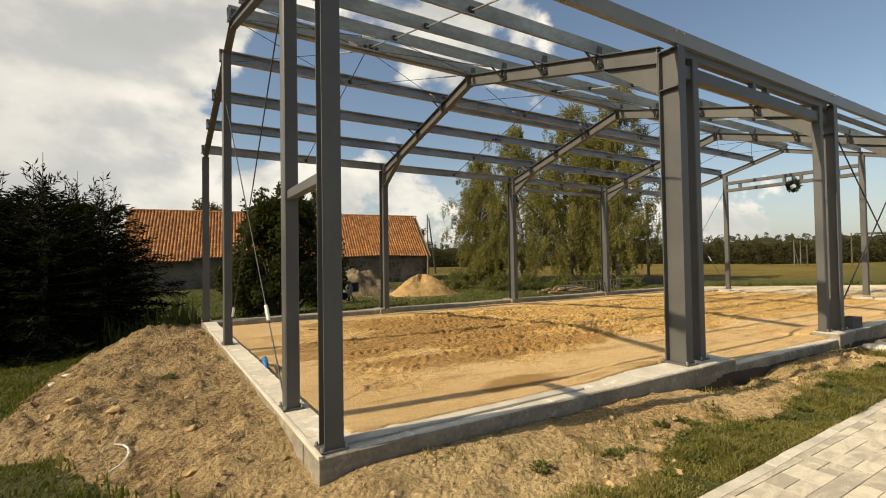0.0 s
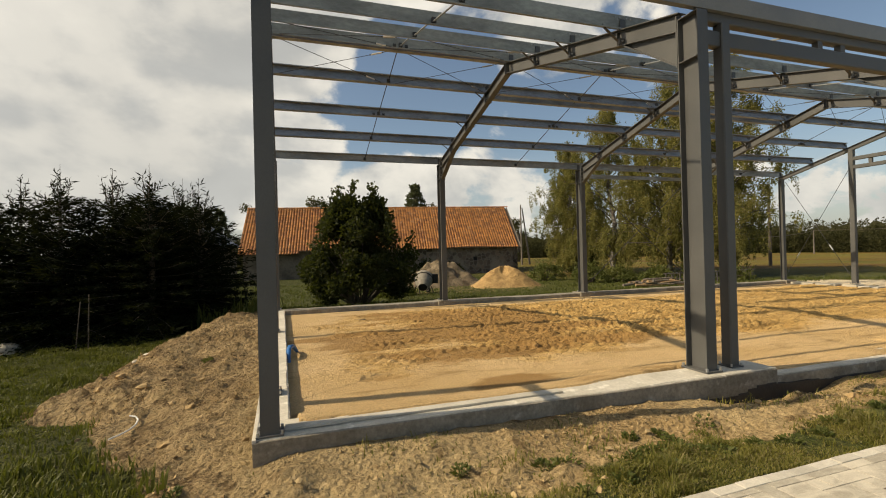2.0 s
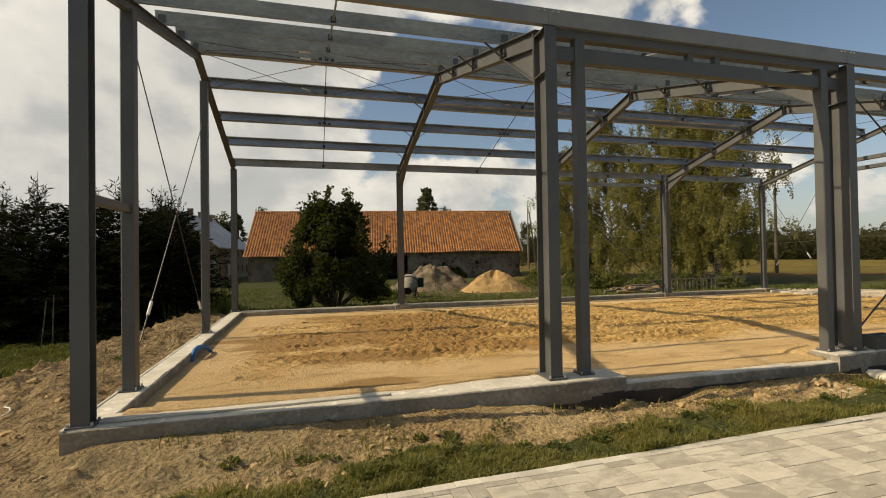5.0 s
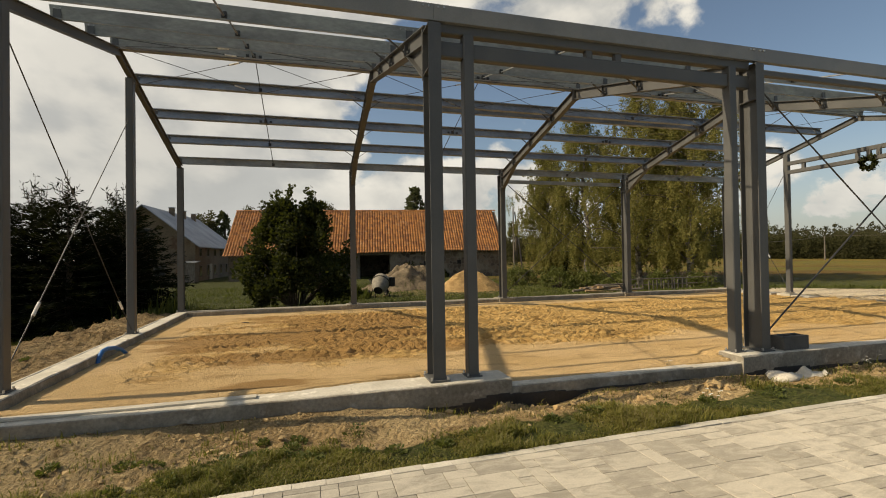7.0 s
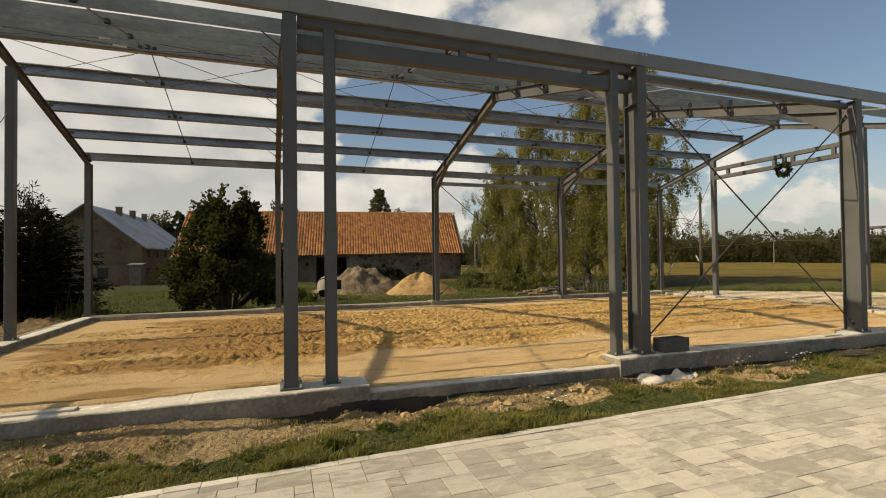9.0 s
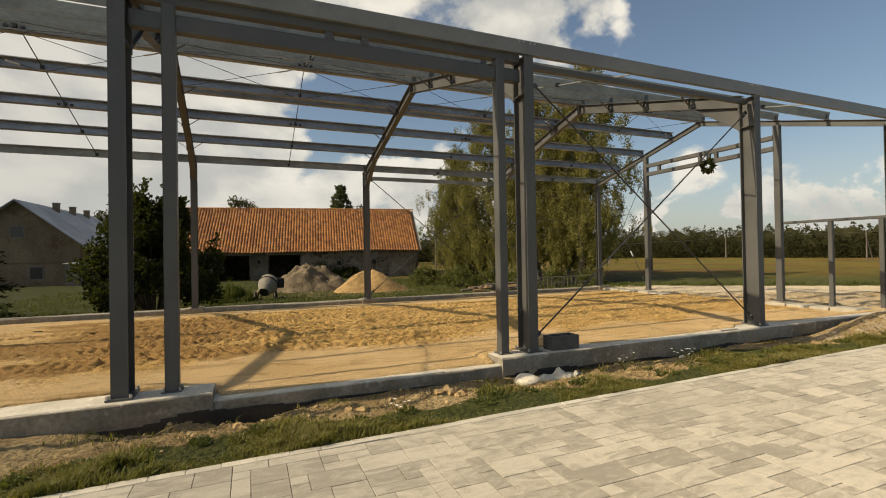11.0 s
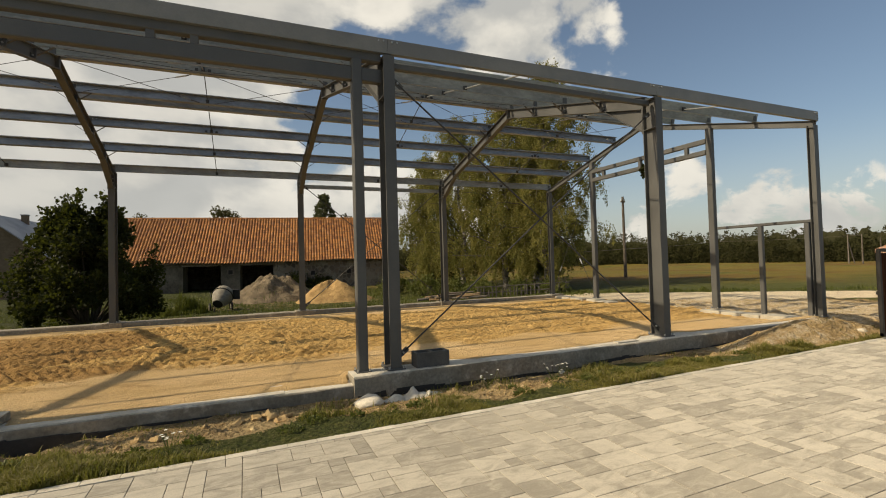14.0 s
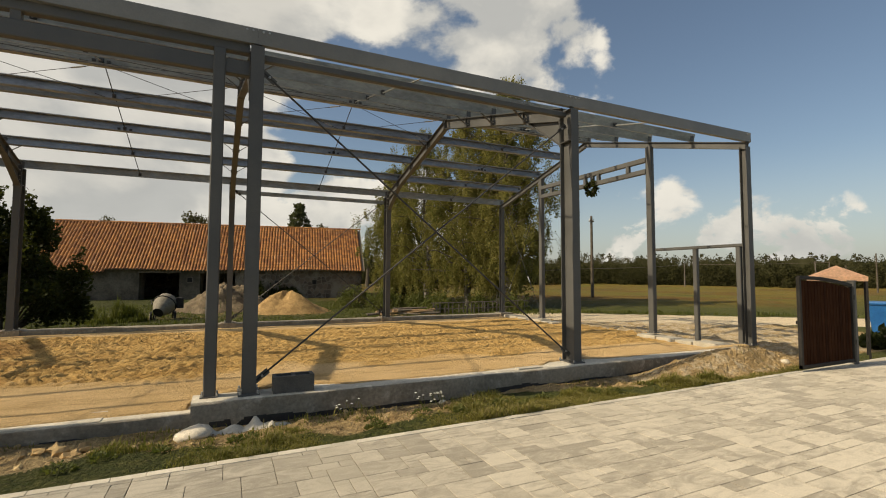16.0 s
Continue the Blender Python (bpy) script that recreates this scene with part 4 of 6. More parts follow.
def make_bracing():
    wall = "dark steel bracing rod crossing the wall bay"
    make_rod("wall_brace", (1.18, 4.86, 4.37), (1.12, 8.97, 0.22), 0.008, wall, "end wall bracing", 0.87)
    make_rod("wall_brace", (1.09, 8.97, 4.42), (1.15, 4.86, 0.24), 0.008, wall, "end wall bracing", 0.82)
    for y, x0, x1 in ((3.70, 11.15, 15.97), (12.95, BX[2] + 0.1, BX[3] - 0.1)):
        make_rod("wall_brace", (x0, y, 4.12), (x1, y, 0.27), 0.013, wall, "side wall bracing", plate=True)
        make_rod("wall_brace", (x0, y + 0.03, 0.27), (x1, y + 0.03, 4.12), 0.013, wall, "side wall bracing", plate=True)
    make_rod("wall_brace", (20.50, 10.55, 4.2), (20.50, 12.8, 0.4), 0.009, wall, "end wall bracing", 0.80)
    make_rod("wall_brace", (20.53, 12.8, 4.1), (20.53, 10.58, 0.4), 0.009, wall, "end wall bracing", 0.72)
    tie = "thin steel sag rod tying the purlins at mid span"
    for i in range(4):
        for a, b in ((0, 4), (9, 5)):
            x = (frame_x(i, 8) + frame_x(i + 1, 8)) / 2
            f = thing("sag_rod", tie, "tie rod", "purlin sag rods")
            for k in range(min(a, b), max(a, b)):
                y0, y1 = PURLINS[k], PURLINS[k + 1]
                front = a == 0
                part("rod", bar(ring(0.014 if front else 0.010, 6), (x, y0 + 0.01, roof_z(y0) + 0.10), (x, y1 - 0.01, roof_z(y1) + 0.06), (1, 0, 0)), ZINC if front else ROD, f)
                part("clip", boxed((x - 0.035, y1 - 0.045, roof_z(y1) + 0.03), (x + 0.035, y1 - 0.007, roof_z(y1) + 0.11), 0.004), ROD, f)
                for dx in ((-0.12, 0.12) if k in (3, 6) else ()):
                    part("clip", boxed((x + dx - 0.03, y1 - 0.04, roof_z(y1) + 0.03), (x + dx + 0.03, y1 - 0.007, roof_z(y1) + 0.08), 0.004), ROD, f)
        for a, b in ((4, 3), (5, 6)):
            y0, y1 = PURLINS[a], PURLINS[b]
            xa, xb = frame_x(i, y0) + 0.1, frame_x(i + 1, y0) - 0.1
            xm = (xa + xb) / 2
            for x0, x1 in ((xa, xm - 0.1), (xm + 0.1, xb)):
                for p, q in ((y0, y1), (y1, y0)):
                    make_rod("roof_brace", (x0, p, roof_z(p) + 0.02), (x1, q, roof_z(q) + 0.02), 0.006, "thin steel rod bracing the roof bay", "roof bracing", 0.86)


def make_gate_frames():
    f = thing("wide_gateway", "grey steel tube frame of the wide gate opening", "gate frame")
    for x in (6.525, 10.635):
        slim_post(f, x, 3.705, 4.325, 0.135, 0.14, "jamb_post")
    part("lintel", bar(tube(0.11, 0.19), (6.16, 3.72, 4.135), (10.97, 3.72, 4.135)), STEEL, f)
    part("head_tube", bar(tube(0.12, 0.12), (6.16, 3.72, 4.387), (10.97, 3.72, 4.387)), STEEL, f)
    for x in (8.25, 8.70):
        part("stub", boxed((x - 0.045, 3.675, 4.22), (x + 0.045, 3.755, 4.34)), STEEL, f)
    g = thing("eave_tie", "dark grey steel tube under the eave beam between columns", "girt")
    part("profile", bar(tube(0.08, 0.09), (11.15, 3.72, 4.315), (15.96, 3.72, 4.315)), STEEL, g)
    part("profile", bar(c_section(0.07, 0.12), (10.97, 12.98, 4.10), (15.7, 12.98, 4.10)), ZINC, thing("eave_tie", "galvanised girt under the rear eave beam", "girt"))
    d = thing("door_frame", "grey steel frame of the small side door", "door frame")
    x = 1.20
    part("lintel", bar(tube(0.08, 0.10), (x, 3.62, 2.24), (x, 4.665, 2.24)), STEEL, d)
    part("jamb_post", bar(tube(0.05, 0.07), (x + 0.03, 3.655, TOP), (x + 0.03, 3.655, 2.2), (0, 1, 0)), STEEL, d)
    e = thing("end_door_frame", "grey steel frame of the end door opening", "door frame")
    x = 20.74
    for y in (3.84, 4.86):
        part("jamb_post", bar(tube(0.10, 0.10), (x, y, TOP - 0.06), (x, y, 2.20), (0, 1, 0)), STEEL, e)
    part("lintel", bar(tube(0.08, 0.07), (20.76, 3.75, 2.235), (20.70, 5.93, 2.235)), STEEL, e)
    h = thing("end_gate_head", "paired grey steel beams over the end gate opening", "gate frame")
    x = 20.56
    for z in (4.28, 4.58):
        part("head_beam", bar(tube(0.10, 0.13), (x + 0.03, 6.08, z), (x - 0.03, 10.4, z)), STEEL, h)
    for y in (6.65, 7.75, 8.0, 8.3, 9.9):
        part("stub", boxed((x - 0.04, y - 0.05, 4.34), (x + 0.04, y + 0.05, 4.52)), STEEL, h)


make_gable_frame(0, ((1.20, 4.745), (1.11, 9.05)))
for i in (1, 2, 3):
    make_portal(i)
make_gable_frame(4, ((20.64, 6.02), (20.56, 10.48)))
make_purlins()
make_gate_frames()
make_bracing()


# ---- paving ----
def make_paving():
    pavement = thing("pavement", "marbled grey and beige concrete pavers in mixed sizes", "paving", kind="structure")
    rng = random.Random(12)
    meshes, count, u = {}, 0, 0.125
    cols, rows = 282, 42
    taken = np.zeros((rows, cols), bool)
    sizes = [(3, 2)] * 5 + [(2, 2)] * 4 + [(2, 1)] * 4 + [(3, 1)] + [(1, 2)] + [(1, 1)] * 2
    jv = []
    for j in range(rows):
        for i in range(cols):
            if taken[j, i]:
                continue
            fits = [s for s in sizes if i + s[0] <= cols and j + s[1] <= rows and not taken[j:j + s[1], i:i + s[0]].any()]
            a, b = rng.choice(fits or [(1, 1)])
            taken[j:j + b, i:i + a] = True
            x, y0, w, hh = -3.2 + i * u, -3.0 + j * u, a * u, b * u
            limit = float(pave_edge(np.array(x + w / 2))) - 0.058
            if y0 > limit - 0.03:
                continue
            hh = round(min(hh, limit - y0), 3)
            lift = rng.uniform(-0.0015, 0.0015)
            if 5.6 < x < 13.0 and y0 > 0.55 and count < 300:
                if (a, hh) not in meshes:
                    bm = bmesh.new()
                    slab(bm, 0, 0, w, hh, 0)
                    meshes[a, hh] = mesh_of("paver", bm, PAVER)
                ob = new("paver", meshes[a, hh])
                ob.parent, ob.location = pavement, (x, y0, lift)
                count += 1
            else:
                jv.append((x, y0, w, hh, lift))
    v, f = [], []
    for x, y0, w, hh, lift in jv:
        g, c, n = 0.0022, 0.0025, len(v)
        for inset, z in ((g, -0.05), (g, -c + lift), (g + c, lift)):
            v += [(x + inset, y0 + inset, z), (x + w - inset, y0 + inset, z), (x + w - inset, y0 + hh - inset, z), (x + inset, y0 + hh - inset, z)]
        for lvl in (0, 4):
            f += [(n + lvl + k, n + lvl + (k + 1) % 4, n + lvl + 4 + (k + 1) % 4, n + lvl + 4 + k) for k in range(4)]
        f.append((n + 8, n + 9, n + 10, n + 11))
    ob = new("pavers", cloud_mesh("pavers", v, f, PAVERS))
    ob.parent = pavement
    tagged(ob, kind="stuff")
    part("far_paving", boxed((-3.4, -9.0, -0.09), (32.4, -3.003, -0.001)), PAVERS, pavement)
    part("joint_bed", boxed((-3.4, -3.0, -0.09), (32.4, 1.72, -0.006)), JOINT, pavement, "sand filled joints")
    kerb = thing("kerb", "pale flush concrete edging stones along the paving", "kerb", kind="structure")
    # close-set edging stones
    setts = [mesh_of("kerb_stone", box(bmesh.new(), (0.001, -0.042, -0.10), (w - 0.001, 0.042, 0.005), 0.005), KERB) for w in (0.24, 0.25, 0.235)]
    x = -3.0
    while x < 24:
        k = rng.randrange(3)
        w = (0.24, 0.25, 0.235)[k]
        y0, y1 = float(pave_edge(np.array(x))), float(pave_edge(np.array(x + w)))
        ob = new("kerb_stone", setts[k])
        ob.parent = kerb
        ob.matrix_world = pose(x, y0 - 0.030 + rng.uniform(-0.003, 0.003), rng.uniform(-0.002, 0.003), rng.uniform(-0.8, 0.8), 0, math.degrees(math.atan2(y1 - y0, w)) + rng.uniform(-0.5, 0.5))
        x += w


def slab(bm, x, y, w, h, z):
    g, c = 0.0022, 0.0025
    rings = [[bm.verts.new((x + px, y + py, pz)) for px, py in ((i, i), (w - i, i), (w - i, h - i), (i, h - i))] for i, pz in ((g, z - 0.05), (g, z - c), (g + c, z))]
    for a, b in zip(rings, rings[1:]):
        for k in range(4):
            bm.faces.new((a[k], a[(k + 1) % 4], b[(k + 1) % 4], b[k]))
    bm.faces.new(rings[-1])


# ---- buildings behind ----
def place_on(parent, at, turn):
    parent.matrix_world = pose(*at, 0, 0, turn)


def make_barn():
    """Long barn; local x along the ridge, local -y towards the site."""
    b = thing("barn", "long stone barn with an orange clay pantile roof", "barn")
    length, half, base, eave, ridge = 24.4, 3.9, -0.55, 2.15, 6.1
    front = -half + 0.35
    # front wall pieces round two cart doors and a small window
    doors = [(6.9, 9.75, 1.80), (11.25, 13.9, 1.80)]
    xs = [0.0] + [v for d in doors for v in d[:2]] + [length]
    for k in range(0, len(xs), 2):
        material = PLASTER if k < 4 else STONEWALL
        part("wall", boxed((xs[k], front, base - 0.4), (xs[k + 1], front + 0.5, eave + 0.15)), material, b)
    for x0, x1, top in doors:
        part("door_lintel", boxed((x0 - 0.1, front - 0.01, top), (x1 + 0.1, front + 0.3, top + 0.18)), GREYWOOD, b, "weathered timber lintel")
        part("wall", boxed((x0, front, top + 0.18), (x1, front + 0.5, eave + 0.15)), STONEWALL, b)
        part("door_leaf", boxed((x0 - 0.05, front + 0.5, base), (x0 + 0.0, front + 1.5, top)), GREYWOOD, b, "weathered plank door folded inwards")
    # panes are painted near-black for the unlit rooms behind
    for x, z in ((10.5, 1.25), (17.2, 1.0), (20.3, 1.05)):
        w = part("window", boxed((x - 0.22, front - 0.012, z - 0.22), (x + 0.22, front + 0.05, z + 0.22)), GREYWOOD, b)
        part("pane", boxed((x - 0.18, front - 0.016, z - 0.18), (x + 0.18, front + 0.04, z + 0.18)), UNLITBLACK, w)
    part("wall", boxed((0, half - 0.8, base - 0.4), (length, half - 0.35, eave + 0.15)), STONEWALL, b)
    # black floor paints the barn's inside as unlit
    part("inner_floor", boxed((0.4, front + 0.5, base - 0.3), (length - 0.4, half - 0.8, base)), UNLITBLACK, b)
    for x0 in (0.0, length - 0.45):
        bm = bmesh.new()
        pts = [(front, base - 0.4), (half - 0.35, base - 0.4), (half - 0.35, eave + 0.1), (0, ridge - 0.2), (front, eave + 0.1)]
        fa = [bm.verts.new((x0, y, z)) for y, z in pts]
        fb = [bm.verts.new((x0 + 0.45, y, z)) for y, z in pts]
        bm.faces.new(fa[::-1])
        bm.faces.new(fb)
        for k in range(5):
            bm.faces.new((fa[k], fa[(k + 1) % 5], fb[(k + 1) % 5], fb[k]))
        part("gable_wall", bm, STONEWALL, b)
    slope = (ridge - eave) / half
    # each pantile is a small wave of its own, laid in courses
    for side, rows, skirt in ((-1, 17, True), (1, 17, False)):
        v, f = [], []
        rng = np.random.RandomState(5)
        width = 0.235
        cols = int((length + 0.5) / width)
        for r in range(rows + (1 if skirt else 0)):
            for c in range(cols if r < rows else int(cols * 0.20)):
                d0, d1 = r / rows * (half + 0.12), (r + 1.25) / rows * (half + 0.12)
                x0, n = -0.25 + c * width, len(v)
                lift, skew = rng.uniform(0, 0.015), rng.uniform(-0.008, 0.008)
                sag = 0.05 * math.sin(c * 0.09) + 0.03 * math.sin(c * 0.23 + 1)
                for d, up in ((d0, 0.0), (d1, 0.07)):
                    for k in range(5):
                        w = (0.0, 0.075, 0.085, 0.02, -0.045)[k]
                        v.append((x0 + width * 1.06 * k / 4 + skew, side * d, ridge - d * slope + w + up + lift + sag * d / half))
                f += [(n + k, n + k + 1, n + 6 + k, n + 5 + k) for k in range(4)]
        ob = new("roof_tiles", cloud_mesh("roof_tiles", v, f, TILE, smooth=True))
        ob.parent = b
        tagged(ob, "orange clay pantiles, patchy with age", kind="stuff")
    bm = bmesh.new()
    for side in (-1, 1):
        beam(bm, [(-0.03, -0.02), (0.03, -0.02), (0.03, 0.02), (-0.03, 0.02)], (-0.1, side * 0.05, ridge - 0.2), (length + 0.1, side * 0.05, ridge - 0.2))
    deck = [(-half + 0.0, eave - 0.05), (0, ridge - 0.10), (half, eave - 0.05), (half, eave - 0.12), (0, ridge - 0.19), (-half, eave - 0.12)]
    fa = [bm.verts.new((-0.2, y, z)) for y, z in deck]
    fb = [bm.verts.new((length + 0.2, y, z)) for y, z in deck]
    for k in range(6):
        bm.faces.new((fa[k], fa[(k + 1) % 6], fb[(k + 1) % 6], fb[k]))
    part("roof_deck", bm, GREYWOOD, b)
    cap = bmesh.new()
    x = -0.25
    while x < length + 0.2:
        beam(cap, [(0.14 * math.cos(a), 0.10 * math.sin(a)) for a in np.linspace(0, math.pi, 6)], (x, 0, ridge + 0.02), (x + 0.4, 0, ridge + 0.035))
        x += 0.39
    part("ridge_tiles", cap, TILE, b, "rounded clay ridge tiles")
    for x in (-0.22, length + 0.22):
        part("verge_board", bar([(-0.02, -0.09), (0.02, -0.09), (0.02, 0.09), (-0.02, 0.09)], (x, -half - 0.1, eave - 0.12), (x, 0, ridge - 0.06)), GREYWOOD, b)
    place_on(b, (-1.88, 45.46, -0.10), -7.6)


def make_house():
    """Rendered house with a grey sheet roof; local -y is its gable."""
    h = thing("farmhouse", "ochre rendered farmhouse with a grey sheet roof", "house")
    w, depth, base, eave, ridge = 4.06, 16.0, -0.7, 2.9, 6.2
    bm = bmesh.new()
    pts = [(-w, base), (w, base), (w, eave), (0, ridge), (-w, eave)]
    fa = [bm.verts.new((x, 0, z)) for x, z in pts]
    fb = [bm.verts.new((x, depth, z)) for x, z in pts]
    bm.faces.new(fa)
    bm.faces.new(fb[::-1])
    for k in range(5):
        bm.faces.new((fa[k], fb[k], fb[(k + 1) % 5], fa[(k + 1) % 5]))
    part("wall", bm, OLDPLASTER, h)
    for s in (-1, 1):
        bm = bmesh.new()
        lip = 0.45
        slope = (ridge - eave) / w
        a = [(0, ridge + 0.02), (s * (w + lip), eave - lip * slope + 0.02), (s * (w + lip), eave - lip * slope + 0.12), (0, ridge + 0.12)]
        fa = [bm.verts.new((x, -0.5, z)) for x, z in a]
        fb = [bm.verts.new((x, depth + 0.5, z)) for x, z in a]
        for k in range(4):
            bm.faces.new((fa[k], fa[(k + 1) % 4], fb[(k + 1) % 4], fb[k]))
        bm.faces.new(fa)
        bm.faces.new(fb[::-1])
        part("roof", bm, SLATE, h, "grey sheet roof slope")
    for y in (5.8, 9.4, 13.0):
        c = part("chimney", boxed((0.2, y - 0.22, ridge - 0.6), (0.64, y + 0.22, ridge + 0.42), 0.02), OLDPLASTER, h)
        part("chimney_cap", boxed((0.16, y - 0.26, ridge + 0.42), (0.68, y + 0.26, ridge + 0.50), 0.02), SLATE, c)
    part("string_course", boxed((-w - 0.04, -0.06, 1.35), (w + 0.06, 0.02, 1.5)), OLDPLASTER, h)
    part("string_course", boxed((w - 0.02, 0, 1.35), (w + 0.06, depth, 1.5)), OLDPLASTER, h)
    for y in (1.6, 4.2, 6.8, 9.4, 12.0, 14.4):
        for z, t in ((1.75, 0.8), (-0.1, 1.1)):
            v = part("window", boxed((w - 0.05, y - 0.45, z), (w + 0.03, y + 0.45, z + t)), GREYWOOD, h)
            part("pane", boxed((w, y - 0.36, z + 0.08), (w + 0.035, y + 0.36, z + t - 0.08)), DARKGLASS, v)
    for x, z, t in ((-2.2, 0.0, 1.1), (1.2, 0.0, 1.1), (0, 3.3, 1.0)):
        v = part("window", boxed((x - 0.5, -0.03, z), (x + 0.5, 0.05, z + t)), GREYWOOD, h)
        part("pane", boxed((x - 0.4, -0.035, z + 0.1), (x + 0.4, 0.0, z + t - 0.1)), DARKGLASS, v)
    d = part("door", boxed((w - 0.02, 4.55, base), (w + 0.07, 5.55, 1.05)), PALEBLOCK, h, "pale painted side door")
    part("door_handle", boxed((w + 0.07, 4.65, 0.2), (w + 0.11, 4.71, 0.32)), BLACKMETAL, d)
    s = thing("timber_outhouse", "small dark plank outhouse standing before the farmhouse", "outhouse")
    for k in range(6):
        part("plank", boxed((-0.45 + 0.15 * k + 0.004, -0.5, 0.0), (-0.45 + 0.15 * k + 0.146, -0.47, 1.72)), GREYWOOD, s)
    part("body", boxed((-0.44, -0.47, 0.0), (0.44, 0.5, 1.7)), GREYWOOD, s)
    part("roof", bar([(-0.55, -0.03), (0.55, -0.03), (0.55, 0.03), (-0.55, 0.03)], (0, -0.62, 1.74), (0, 0.6, 1.86)), SLATE, s)
    s.matrix_world = pose(-5.42, 42.9, float(ground_height(-5.42, 42.9)) - 0.02, 0, 0, -6)
    place_on(h, (-9.36, 44.0, 0.05), -2.7)


# ---- trees ----
def leaf_cards(points, ways, size, seed, flat=0.5):
    """Small pointed leaves (two triangles) at points, hanging along ways."""
    rng = np.random.RandomState(seed)
    n = len(points)
    d = ways / np.maximum(np.linalg.norm(ways, axis=1, keepdims=True), 1e-6)
    other = rng.normal(size=(n, 3))
    side = np.cross(d, other)
    side /= np.maximum(np.linalg.norm(side, axis=1, keepdims=True), 1e-6)
    s = size * rng.uniform(0.6, 1.3, (n, 1))
    bow = np.cross(side, d) * s * 0.15
    v = np.stack([points, points + d * s * 0.5 + side * s * flat + bow, points + d * s, points + d * s * 0.5 - side * s * flat + bow], 1).reshape(-1, 3)
    f = np.arange(n * 4).reshape(-1, 4)
    return v, f


def make_birch(at, height, spread_r, seed, leaves=72000, droop=1.1, label="tall weeping birch with yellowing leaves"):
    rng = np.random.RandomState(seed)
    tree = thing("birch_tree", label, "tree", "birches behind the hall")
    base = Vector((at[0], at[1], float(ground_height(at[0], at[1])) - 0.1))
    bm = bmesh.new()
    top = base + Vector((rng.uniform(-0.5, 0.5), rng.uniform(-0.5, 0.5), height))
    trunk = [base.lerp(top, k / 9) + Vector((math.sin(k * 1.3 + seed) * 0.12, math.cos(k * 1.7 + seed) * 0.12, 0)) * (k > 0) for k in range(10)]
    pipe(bm, trunk, [0.19 * (1 - k / 9.6) + 0.012 for k in range(10)], 8)
    part("trunk", bm, BIRCHBARK, tree)
    limbs, pts, ways = bmesh.new(), [], []
    count, sprays = 64, 16
    for k in range(count):
        t = 0.10 + 0.88 * (k / count)
        a = k * 2.4 + rng.uniform(-0.5, 0.5)
        reach = spread_r * (0.35 + 0.65 * math.sin(min(1.0, (1.02 - t) / 0.62) * math.pi / 2)) * rng.uniform(0.62, 1.06) * (0.8 if t < 0.2 else 1) * (1 - 0.80 * max(0.0, (t - 0.70) / 0.30) ** 0.9)
        start = base.lerp(top, t)
        out = Vector((math.cos(a), math.sin(a), 0))
        rise = height * 0.12 * (1 - 0.3 * t)
        p1 = start + out * reach * 0.5 + Vector((0, 0, rise * 0.7))
        p2 = start + out * reach * 0.9 + Vector((0, 0, rise * 0.75))
        p3 = start + out * reach * 1.05 + Vector((0, 0, rise * 0.3))
        pipe(limbs, [start, p1, p2, p3], [0.055 * (1.1 - t), 0.03 * (1.1 - t) + 0.006, 0.012, 0.005], 5)
        # each bough carries a few twigs, each twig a bundle of sprays that hang from it
        twigs = []
        for w in range(5):
            q = 0.25 + 0.75 * (w + rng.rand()) / 5
            p = (start.lerp(p1, q * 2) if q < 0.5 else p1.lerp(p2, q * 2 - 1)) if w < 4 else p2.lerp(p3, rng.rand())
            tip = p + Vector((rng.normal(0, 0.36), rng.normal(0, 0.36), rng.normal(0.1, 0.2)))
            pipe(limbs, [p, p.lerp(tip, 0.6) + Vector((0, 0, 0.08)), tip], [0.008, 0.005, 0.003], 3)
            twigs.append((tip, rng.uniform(0.55, 1.35)))
        for s in range(sprays):
            tip, long = twigs[s % 5]
            p = tip + Vector(rng.normal(0, 0.14, 3))
            drop = droop * long * rng.uniform(0.6, 1.5) * min(1.0, (1.15 - t) * 1.5)
            n = int(leaves / (count * sprays) * (1.12 - 0.75 * max(0.0, (t - 0.66) / 0.34)))
            u = rng.rand(n) ** 0.85
            sway = Vector((rng.normal(0, 0.14), rng.normal(0, 0.14), 0))
            line = np.array(p)[None] + np.outer(u, np.array(sway)) - np.outer(u * drop, (0, 0, 1))
            pts.append(line + rng.normal(0, 0.085, (n, 3)) * (1.5 - u[:, None]))
            ways.append(np.tile((0, 0, -1.0), (n, 1)) + rng.normal(0, 0.6, (n, 3)))
    part("branchwork", limbs, BARK, tree)
    v, f = leaf_cards(np.concatenate(pts), np.concatenate(ways), 0.088, seed, 0.42)
    ob = new("crown", cloud_mesh("crown", v, f, BIRCHLEAF))
    ob.parent = tree
    return tree


